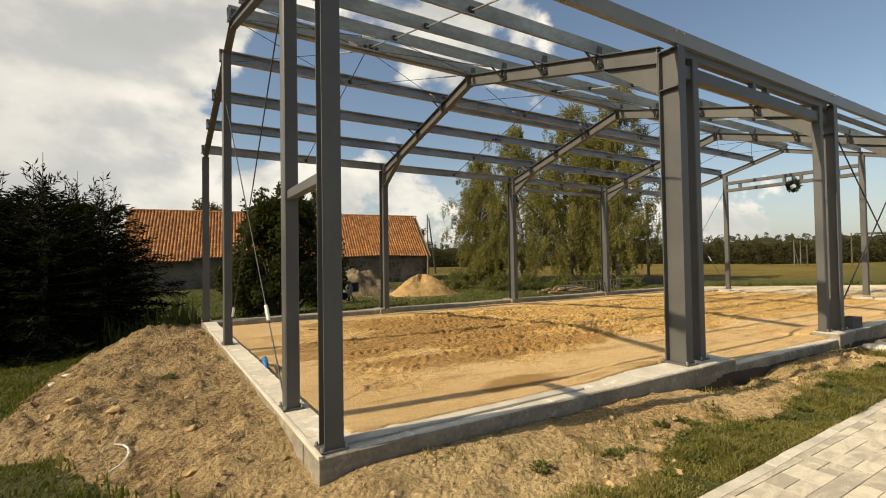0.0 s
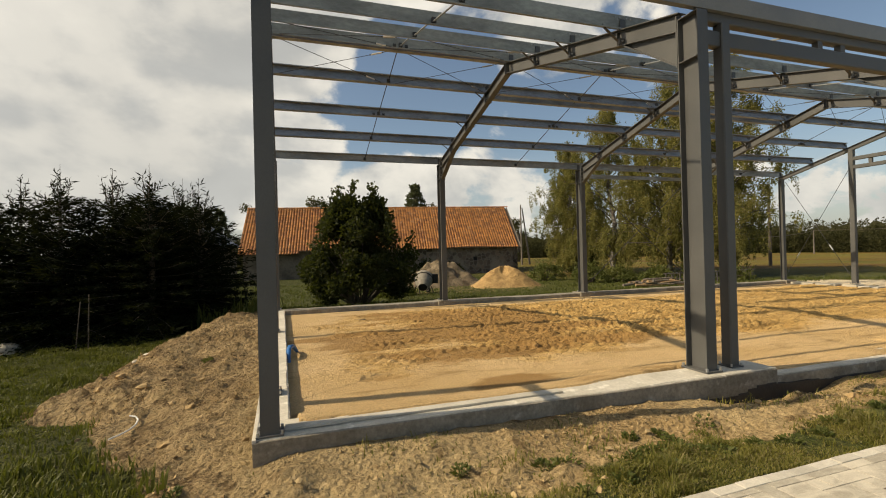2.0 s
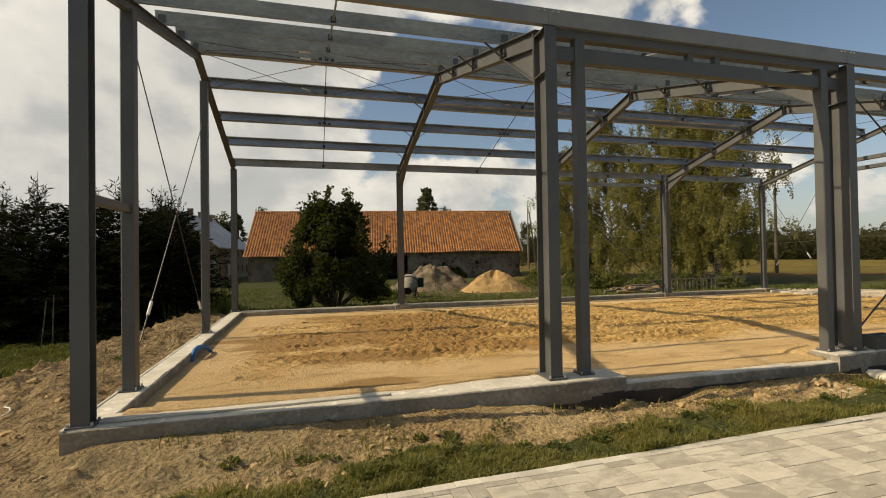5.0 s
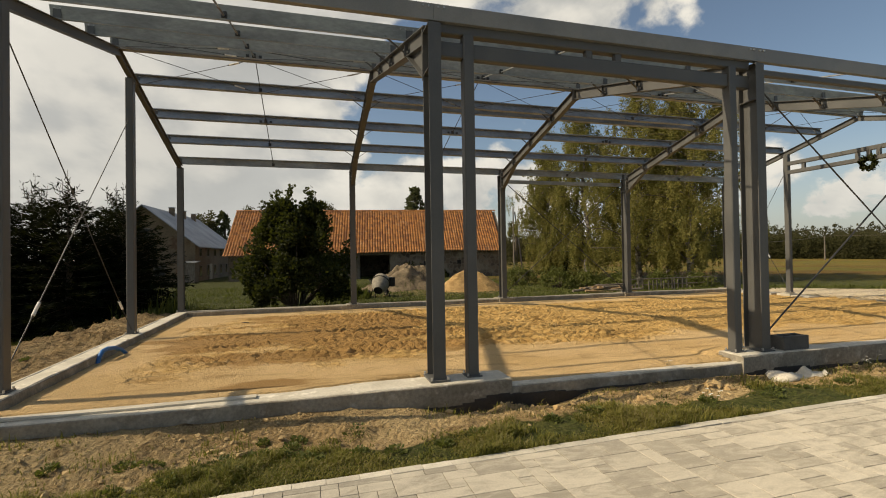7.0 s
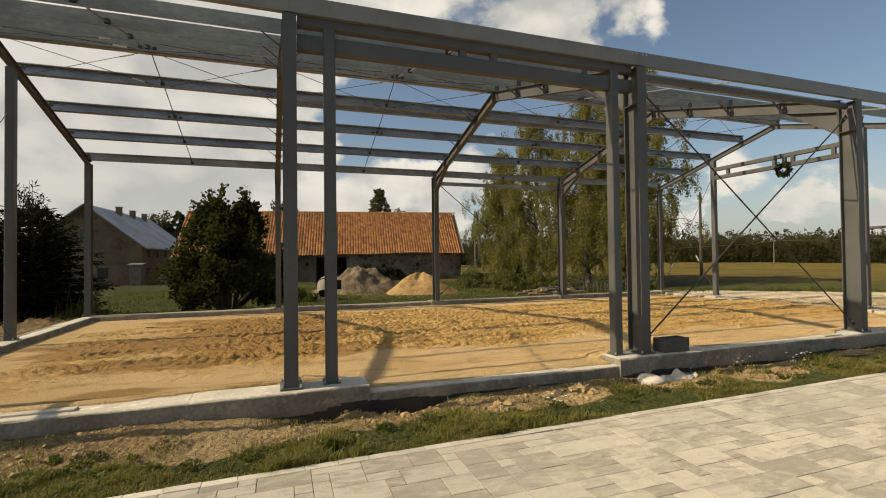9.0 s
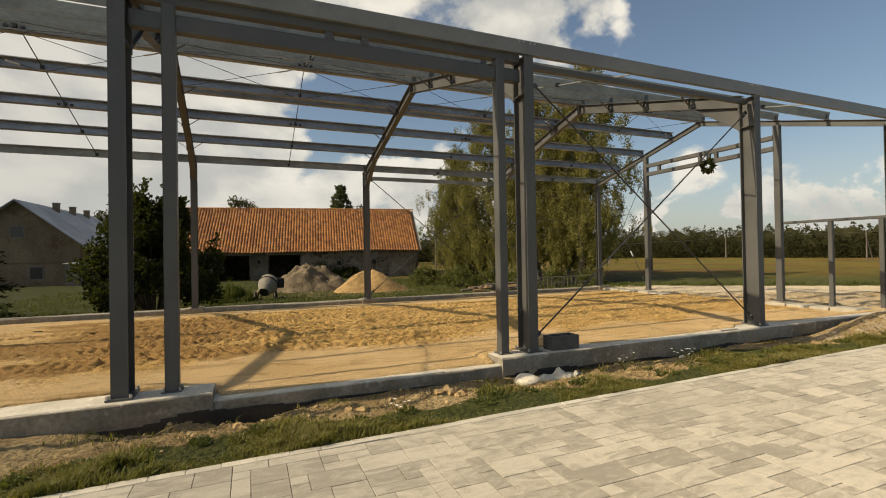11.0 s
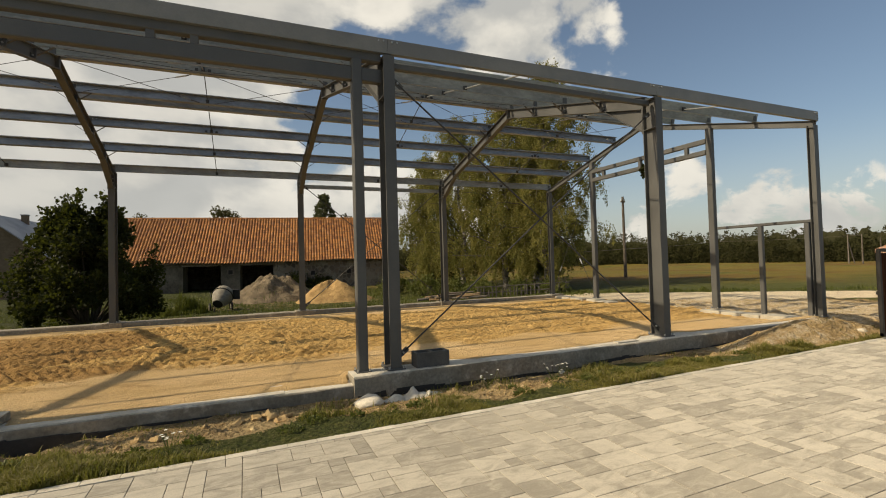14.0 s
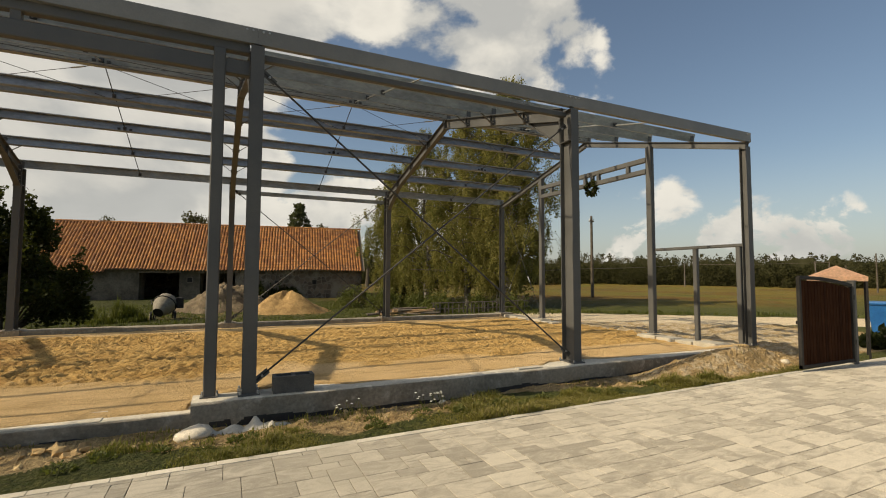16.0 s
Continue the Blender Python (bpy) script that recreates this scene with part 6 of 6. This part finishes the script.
def make_heap(name, label, at, rx, ry, h, material, seed, rough=1.0):
    n, m = 72, 36
    z0 = float(ground_height(at[0], at[1]))
    v, f = [], []
    for j in range(m):
        q = j / (m - 1)
        for i in range(n):
            a = 2 * math.pi * i / n
            wob = 1 + 0.22 * float(rough_noise(np.array(math.cos(a) * 1.7 + seed), np.array(math.sin(a) * 1.7), seed))
            x, y = math.cos(a) * q * rx * wob, math.sin(a) * q * ry * wob
            bump = rough * 0.26 * float(fbm(np.array((at[0] + x) * 2.2), np.array((at[1] + y) * 2.2), 4, seed, 0.6)) + 0.09 * float(fbm(np.array((at[0] + x) * 6.5), np.array((at[1] + y) * 6.5), 3, seed + 7, 0.7))
            top = (1 - q**1.45) ** 1.25 * (1 + 0.25 * math.cos(3 * a + seed) * q * (1 - q) * 4)
            v.append((at[0] + x, at[1] + y, z0 - 0.12 + (h + 0.12) * top + h * bump * (1 - 0.6 * q)))
    for j in range(m - 1):
        for i in range(n):
            f.append((j * n + i, j * n + (i + 1) % n, (j + 1) * n + (i + 1) % n, (j + 1) * n + i))
    ob = new(name, cloud_mesh(name, v, f, material, smooth=True))
    return tagged(ob, label, "heap")


# ---- things about the site ----
def make_mixer():
    mx = thing("concrete_mixer", "dusty pale concrete mixer with a tilted drum", "concrete mixer")
    prof = [(0.235, -0.62), (0.27, -0.55), (0.46, -0.12), (0.48, 0.10), (0.44, 0.34), (0.26, 0.52), (0.0, 0.55)]
    bm = bmesh.new()
    rows = [[bm.verts.new((r * math.cos(2 * math.pi * k / 24), r * math.sin(2 * math.pi * k / 24), z)) for k in range(24)] for r, z in prof[:-1]]
    for a, b in zip(rows, rows[1:]):
        for k in range(24):
            bm.faces.new((a[k], a[(k + 1) % 24], b[(k + 1) % 24], b[k])).smooth = True
    bm.faces.new(rows[-1])
    drum = part("drum", bm, DRUM, mx)
    drum.matrix_local = pose(0, 0, 0.72, -58, 0, -34)
    ringm = bmesh.new()
    pipe(ringm, [(0.49 * math.cos(a), 0.49 * math.sin(a), 0.05) for a in np.linspace(0, 2 * math.pi, 25)], [0.025] * 25, 6)
    part("gear_ring", ringm, BLACKMETAL, drum)
    # black disc closes the mouth and paints the dark inside
    mouth_disc = bmesh.new()
    bmesh.ops.create_circle(mouth_disc, cap_ends=True, segments=24, radius=0.232, matrix=Matrix.Translation((0, 0, -0.60)))
    bmesh.ops.solidify(mouth_disc, geom=mouth_disc.faces[:], thickness=0.01)
    part("drum_mouth", mouth_disc, UNLITBLACK, drum)
    for s in (-1, 1):
        part("leg", pipe(bmesh.new(), [(s * 0.42, -0.35, 0.0), (s * 0.30, 0.0, 0.75)], [0.028, 0.028], 6), BLACKMETAL, mx)
        part("leg", pipe(bmesh.new(), [(s * 0.42, 0.45, 0.0), (s * 0.30, 0.0, 0.75)], [0.028, 0.028], 6), BLACKMETAL, mx)
        w = part("wheel", pipe(bmesh.new(), [(s * 0.5 - 0.04, 0.45, 0.2), (s * 0.5 + 0.04, 0.45, 0.2)], [0.2, 0.2], 16), RUBBER, mx)
        part("rim", pipe(bmesh.new(), [(s * 0.5 - 0.05, 0.45, 0.2), (s * 0.5 + 0.05, 0.45, 0.2)], [0.11, 0.11], 12), DRUM, w)
    part("yoke", pipe(bmesh.new(), [(-0.5, 0, 0.75), (-0.52, 0.35, 0.95), (0.52, 0.35, 0.95), (0.5, 0, 0.75)], [0.03] * 4, 6), BLACKMETAL, mx)
    part("motor_box", boxed((0.48, -0.2, 0.55), (0.78, 0.25, 1.05), 0.04), BLACKMETAL, mx)
    mx.matrix_world = pose(8.15, 23.1, float(ground_height(8.15, 23.1)) - 0.02, 0, 0, 12)


def make_yard_gate():
    g = thing("gate_leaf", "brown slatted gate leaf with an arched dark steel frame", "gate")
    x0, x1, y = 19.40, 21.0, 2.02
    n = 16
    for k in range(n):
        a = x0 + 0.05 + (x1 - x0 - 0.1) * k / n
        b = x0 + 0.05 + (x1 - x0 - 0.1) * (k + 1) / n
        top = 1.50 - 0.14 * ((k + 0.5) / n) ** 2
        part("slat", boxed((a + 0.003, y - 0.012, 0.10), (b - 0.003, y + 0.012, top), 0.004), WOOD, g)
    s = tube(0.05, 0.06, 0.006)
    part("frame_stile", bar(s, (x0, y, 0.05), (x0, y, 1.56), (0, 1, 0)), BLACKMETAL, g)
    part("frame_stile", bar(s, (x1, y, 0.05), (x1, y, 1.40), (0, 1, 0)), BLACKMETAL, g)
    part("bottom_rail", bar(s, (x0 - 0.025, y, 0.075), (x1 + 0.025, y, 0.075)), BLACKMETAL, g)
    bm = bmesh.new()
    arc = [(x0 + (x1 - x0) * q, y, 1.55 - 0.14 * q * q) for q in np.linspace(0, 1, 9)]
    for p, q in zip(arc, arc[1:]):
        beam(bm, s, p, q)
    part("arched_top_rail", bm, BLACKMETAL, g)
    part("mid_rail", bar(s, (x0, y + 0.04, 0.8), (x1, y + 0.04, 0.8)), BLACKMETAL, g)
    p = thing("gate_post", "grey steel gate post set in the paving", "post")
    part("post", bar(tube(0.09, 0.09), (x1 + 0.10, y + 0.02, -0.05), (x1 + 0.10, y + 0.02, 1.48), (0, 1, 0)), STEEL, p)
    part("post_cap", boxed((x1 + 0.045, y - 0.035, 1.48), (x1 + 0.155, y + 0.075, 1.50), 0.004), STEEL, p)
    for z in (0.35, 1.15):
        part("hinge", boxed((x1 + 0.02, y - 0.03, z), (x1 + 0.07, y + 0.03, z + 0.09)), BLACKMETAL, p)
    k = thing("black_gate_post", "dark steel post beside the drive", "post")
    part("post", bar(tube(0.14, 0.14), (26.5, 3.5, -0.1), (26.5, 3.5, 1.9), (0, 1, 0)), BLACKMETAL, k)
    part("post_cap", boxed((26.41, 3.41, 1.9), (26.59, 3.59, 1.93), 0.005), BLACKMETAL, k)
    b = thing("waste_bin", "blue plastic waste bin with a lid", "waste bin")
    bm = bmesh.new()
    lo, hi = [(-0.28, -0.30), (0.28, -0.30), (0.28, 0.30), (-0.28, 0.30)], [(-0.36, -0.38), (0.36, -0.38), (0.36, 0.38), (-0.36, 0.38)]
    fa, fb = [bm.verts.new((x, y, 0.06)) for x, y in lo], [bm.verts.new((x, y, 0.95)) for x, y in hi]
    for i in range(4):
        bm.faces.new((fa[i], fa[(i + 1) % 4], fb[(i + 1) % 4], fb[i]))
    bm.faces.new(fa[::-1])
    bm.faces.new(fb)
    part("body", bm, BLUE, b)
    part("lid", boxed((-0.40, -0.42, 0.95), (0.40, 0.42, 1.03), 0.03), BLUE, b)
    part("handle", pipe(bmesh.new(), [(-0.3, -0.46, 0.92), (0.3, -0.46, 0.92)], [0.018, 0.018], 8), BLUE, b)
    for sx in (-1, 1):
        part("wheel", pipe(bmesh.new(), [(sx * 0.30, 0.28, 0.1), (sx * 0.36, 0.28, 0.1)], [0.1, 0.1], 14), RUBBER, b)
    b.matrix_world = pose(27.2, 3.95, float(ground_height(27.2, 3.95)) - 0.06, 0, 0, 20)
    c = thing("garden_canopy", "small pale terracotta hipped canopy behind the gate", "canopy")
    bm = bmesh.new()
    r = 0.475
    low = [bm.verts.new((sx * r, sy * r, 1.60)) for sx, sy in ((-1, -1), (1, -1), (1, 1), (-1, 1))]
    hem = [bm.verts.new((sx * r, sy * r, 1.51)) for sx, sy in ((-1, -1), (1, -1), (1, 1), (-1, 1))]
    tip = bm.verts.new((0, 0, 1.83))
    for i in range(4):
        bm.faces.new((low[i], low[(i + 1) % 4], tip))
        bm.faces.new((hem[i], hem[(i + 1) % 4], low[(i + 1) % 4], low[i]))
    bmesh.ops.solidify(bm, geom=bm.faces[:], thickness=0.02)
    part("canopy_roof", bm, PALECLOTH, c)
    for sx, sy in ((-1, -1), (1, -1), (1, 1), (-1, 1)):
        part("pole", bar(tube(0.035, 0.035, 0.004), (sx * r * 0.95, sy * r * 0.95, -0.2), (sx * r * 0.95, sy * r * 0.95, 1.56), (0, 1, 0)), BLACKMETAL, c)
    c.matrix_world = pose(22.35, 2.85, -0.03, 0, 0, 25)


def make_poles():
    def pole(at, top, label, arm=True, r=0.11, lean=0.0):
        p = thing("utility_pole", label, "utility pole", "utility poles")
        z = float(ground_height(at[0], at[1])) - 0.3
        part("pole", pipe(bmesh.new(), [(*at, z), (at[0] + lean, at[1], top)], [r, r * 0.65], 8), BARK if at[1] < 30 else GREYWOOD, p)
        if arm:
            part("cross_arm", boxed((at[0] - 0.22, at[1] - 0.05, top - 0.45), (at[0] + 0.22, at[1] + 0.05, top - 0.37)), GREYWOOD, p)
            for k in (-0.18, 0.18):
                part("insulator", pipe(bmesh.new(), [(at[0] + k, at[1], top - 0.35), (at[0] + k, at[1], top - 0.2)], [0.035, 0.025], 8), WHITEPIPE, p)
        return p

    pole((36.5, 25.3), 6.25, "weathered timber power pole in the field", r=0.13)
    pole((27.6, 48.7), 7.0, "weathered timber power pole beside the barn", arm=False)
    pole((28.7, 48.7), 6.6, "leaning timber strut pole beside the barn", arm=False, lean=-0.9)
    for far, top in (((78.2, 30.8), 3.6), ((76.8, 28.7), 2.9), ((74.6, 26.0), 2.9), ((73.5, 22.8), 4.1)):
        pole(far, top, "slender weathered pole at the far edge of the field", arm=False, r=0.09)
    pole((79.6, 30.8), 2.6, "leaning strut of a pole at the far edge of the field", arm=False, r=0.07, lean=-1.3)
    pole((77.4, 48.7), 3.56, "slender pole standing in the golden field", arm=False, r=0.10)
    pole((86.7, 33.3), 3.7, "slender weathered pole at the far edge of the field", arm=False, r=0.09)
    w = thing("power_line", "thin power cables between the poles", "cable")
    runs = [((20.0, 21.5, 1.9), (36.6, 25.5, 2.15)), ((36.6, 25.5, 2.15), (77.4, 48.7, 3.5)), ((77.4, 48.7, 3.5), (86.7, 33.3, 3.6))]
    for p, q in runs:
        pts = [tuple(Vector(p).lerp(Vector(q), u) - Vector((0, 0, 0.5 * u * (1 - u)))) for u in np.linspace(0, 1, 9)]
        part("cable", pipe(bmesh.new(), pts, [0.016] * 9, 4), GREYWOOD, w)


def make_odds():
    k = thing("black_hose", "loop of thin black hose at a column foot", "hose")
    part("hose", pipe(bmesh.new(), [(15.55, 12.8, 0.15), (15.5, 12.74, 0.35), (15.53, 12.72, 0.55), (15.6, 12.75, 0.42), (15.62, 12.7, 0.14)], [0.014] * 5, 6), RUBBER, k)
    b = thing("concrete_block", "dark hollow concrete block lying on the footing", "block")
    bm = bmesh.new()
    for y in (3.50, 3.68):
        box(bm, (11.33, y, TOP), (11.81, y + 0.04, TOP + 0.20))
    for x in (11.33, 11.55, 11.77):
        box(bm, (x, 3.54, TOP), (x + 0.04, 3.68, TOP + 0.198))
    box(bm, (11.37, 3.54, TOP), (11.77, 3.68, TOP + 0.15))
    part("block", bm, BLOCK, b)
    o = part("offcut_board", boxed((14.86, 3.5, TOP), (15.30, 3.62, TOP + 0.018), 0.003), KERB)
    tagged(o, "pale offcut board lying on the footing", "board")
    h = new("blue_pipe_stub", None)
    tagged(h, "arched stub of blue plastic pipe beside the footing", "hose")
    pts = [(1.36, 6.80, -0.03), (1.36, 6.88, 0.08), (1.365, 6.99, 0.15), (1.38, 7.15, 0.165), (1.42, 7.32, 0.14), (1.46, 7.48, 0.08), (1.50, 7.60, -0.02)]
    part("hose", pipe(bmesh.new(), pts, [0.032, 0.034, 0.036, 0.036, 0.034, 0.03, 0.028], 10), BLUE, h)
    p = new("white_cable_offcut", None)
    tagged(p, "bent white plastic pipe offcut lying on the earth bank", "pipe")
    hook = [(-0.28, 4.64), (-0.21, 4.72), (-0.17, 4.85), (-0.15, 5.0), (-0.16, 5.12), (-0.2, 5.2), (-0.27, 5.23)]
    rest = sum(float(ground_height(x, y)) for x, y in hook) / 7
    curve = [(x, y, 0.4 * rest + 0.6 * float(ground_height(x, y)) + 0.035) for x, y in hook]
    part("pipe", pipe(bmesh.new(), curve, [0.009] * 7, 6), WHITEPIPE, p)
    for k, (x, y, t) in enumerate(((-3.25, 12.75, 0.80), (-3.55, 12.85, 0.62))):
        s = thing("garden_stake", "thin weathered stake in the lawn", "stake", "garden stakes")
        part("stake", pipe(bmesh.new(), [(x, y, float(ground_height(x, y)) - 0.1), (x + (0.12 if k else 0.03), y, t)], [0.015, 0.012], 6), BARK, s)
    u = thing("upturned_tub", "pale grey plastic tub lying upturned by the spruces", "tub")
    z = float(ground_height(-5.05, 13.3))
    part("bowl", pipe(bmesh.new(), [(-5.05, 13.3, z - 0.02), (-5.05, 13.3, z + 0.05), (-5.05, 13.3, z + 0.17), (-5.04, 13.3, z + 0.22)], [0.27, 0.26, 0.20, 0.14], 18), PALEBLOCK, u)
    part("rim", pipe(bmesh.new(), [(-5.05, 13.3, z - 0.02), (-5.05, 13.3, z + 0.025)], [0.295, 0.295], 18), PALEBLOCK, u)
    c = part("bark_chip", boxed((2.95, 10.6, 0.0), (3.12, 10.66, 0.035), 0.01), BLACKMETAL)
    tagged(c, "dark scrap lying on the sand", "scrap")
    s = thing("log_pile", "untidy pile of raw cut logs behind the footing", "log pile")
    rng = random.Random(3)
    z0 = float(ground_height(17.8, 17.2))
    for k in range(24):
        x, y = 17.0 + rng.uniform(-0.6, 1.6), 16.9 + rng.uniform(-0.1, 0.9)
        turn, long = rng.gauss(0.1, 0.35), rng.uniform(0.6, 1.7)
        z = z0 + 0.06 + 0.10 * rng.random() + 0.22 * max(0.0, 1 - abs(x - 17.6))
        tip = (x + long * math.cos(turn), y + long * math.sin(turn), z + rng.uniform(-0.08, 0.10))
        r = rng.uniform(0.035, 0.075)
        part("log", pipe(bmesh.new(), [(x, y, z), tip], [r, r * 0.85], 7), RAWWOOD if rng.random() < 0.6 else GREYWOOD, s)
    f = thing("picket_fence", "low weathered picket fence under the birches", "fence")
    for k in range(26):
        if rng.random() < 0.15:
            continue
        x, y = 20.2 + 0.19 * k + rng.uniform(-0.05, 0.05), 18.9 - 0.045 * k
        z = float(ground_height(x, y))
        part("picket", boxed((x - 0.03, y - 0.01, z - 0.05), (x + 0.03, y + 0.01, z + 0.62 + rng.uniform(-0.12, 0.1))), GREYWOOD, f)
    for dz in (0.18, 0.48):
        part("rail", bar(tube(0.03, 0.05, 0.004), (20.1, 18.95, -0.3 + dz), (25.1, 17.75, -0.2 + dz)), GREYWOOD, f)
    w = thing("topping_wreath", "green leafy topping-out wreath hanging from the beams", "wreath")
    bm = bmesh.new()
    circle = [(20.5, 8.0 + 0.17 * math.cos(a), 4.16 + 0.16 * math.sin(a)) for a in np.linspace(0, 2 * math.pi, 19)]
    pipe(bm, circle, [0.03] * 19, 5)
    part("hoop", bm, BARK, w)
    rn = np.random.RandomState(9)
    a = rn.uniform(0, 6.28, 420)
    r = 0.18 + rn.normal(0, 0.03, 420)
    pts = np.stack([20.5 + rn.normal(0, 0.04, 420), 8.0 + r * np.cos(a), 4.16 + 0.9 * r * np.sin(a)], 1)
    v, fc = leaf_cards(pts, rn.normal(0, 1, (420, 3)) + (0, 0, -0.5), 0.09, 10, 0.3)
    ob = new("greenery", cloud_mesh("greenery", v, fc, SHRUBLEAF))
    ob.parent = w
    part("hanger", pipe(bmesh.new(), [(20.5, 8.0, 4.30), (20.5, 8.0, 4.62)], [0.008, 0.008], 5), ROD, w)


make_barn()
make_house()
make_mixer()
make_yard_gate()
make_poles()
make_odds()
make_heap("sand_mound", "heap of yellow sand beyond the footing", (14.0, 25.4), 2.6, 2.0, 1.15, HEAP, 3, 0.25)
make_heap("earth_mound", "heap of earth and rubble overgrown with weeds", (10.8, 28.4), 3.5, 2.4, 1.5, RUBBLE, 6)
for k, (x, y, h, r) in enumerate(((25.0, 19.5, 12.5, 3.3), (24.2, 22.6, 11.9, 3.8), (23.2, 26.6, 11.8, 3.8), (22.4, 30.3, 9.8, 2.8), (26.4, 22.8, 10.8, 2.7))):
    make_birch((x, y), h, r, 40 + k)
make_shrub((4.0, 18.0), 4.85, 2.25, 4, 30000, size=0.13)
make_shrub((23.3, 30.5), 2.2, 1.6, 5, 3500, "low_bush", "low green bush at the end of the barn", group="bushes by the barn")
make_shrub((24.6, 33.5), 2.0, 1.7, 6, 3500, "low_bush", "low green bush at the end of the barn", group="bushes by the barn")
make_shrub((24.9, 2.75), 0.45, 0.8, 7, 3000, "low_bush", "low green weeds beside the gate", group="bushes by the gate")
# these two bushes stand in for a dark arched opening in the wall
make_shrub((13.4, 40.3), 1.5, 1.6, 11, 3500, "low_bush", "dark low bush standing in for an arched barn opening", group="bushes by the barn")
make_shrub((15.5, 40.0), 1.3, 1.5, 12, 3500, "low_bush", "dark low bush standing in for an arched barn opening", group="bushes by the barn")
for k, (x, y, h, r) in enumerate(((21.3, 20.6, 1.3, 1.1), (23.6, 20.2, 1.1, 1.0), (24.6, 18.4, 1.0, 0.8), (19.6, 24.6, 1.4, 1.2), (18.6, 28.2, 1.5, 1.3), (21.4, 24.0, 1.2, 1.2))):
    make_shrub((x, y), h, r, 81 + k, 2600, "low_bush", "low olive undergrowth below the birches", material=WEED, size=0.10, group="undergrowth below the birches")
kinds = [make_spruce(4.4, 2.15, 3), make_spruce(4.1, 2.05, 8), make_spruce(4.3, 2.2, 14)]
row = [(-2.35, 14.6), (-1.25, 15.6), (-3.4, 15.1), (-4.5, 14.7), (-5.6, 15.2), (-6.7, 14.8), (-7.8, 15.2), (-9.0, 14.9), (-10.2, 15.3), (-2.0, 17.2), (-11.6, 15.6)]
for k, (x, y) in enumerate(row):
    m = pose(x, y, float(ground_height(x, y)), 0, 0, 47 * k)
    if k < 3:
        kinds[k].matrix_world = m
    else:
        copy_thing(kinds[k % 3], m)
far_tree((20.5, 70.5), 13.6, 61, True, "tall pine standing beyond the barn", "far_pine")
far_tree((24.5, 74), 11.0, 62, False, "broadleaf tree beyond the barn", "far_broadleaf")
far_tree((6.0, 80), 12.3, 63, False, "broadleaf tree beyond the barn", "far_broadleaf")
far_tree((-10.9, 75), 9.4, 67, False, "broadleaf tree behind the farmhouse", "far_broadleaf")
far_tree((-8.2, 75), 9.9, 68, True, "small pine behind the farmhouse", "far_pine")
far_tree((33, 60), 6.5, 64, False, "broadleaf tree beyond the barn", "far_broadleaf")
far_tree((-4.0, 78), 10.5, 65, False, "broadleaf tree beyond the barn", "far_broadleaf")
far_tree((30, 66), 6.5, 66, True, "small pine beyond the barn", "far_pine")
make_far_wood()
make_grass()
make_weeds()
make_clods()
make_lumps()
make_spill()
make_paving()
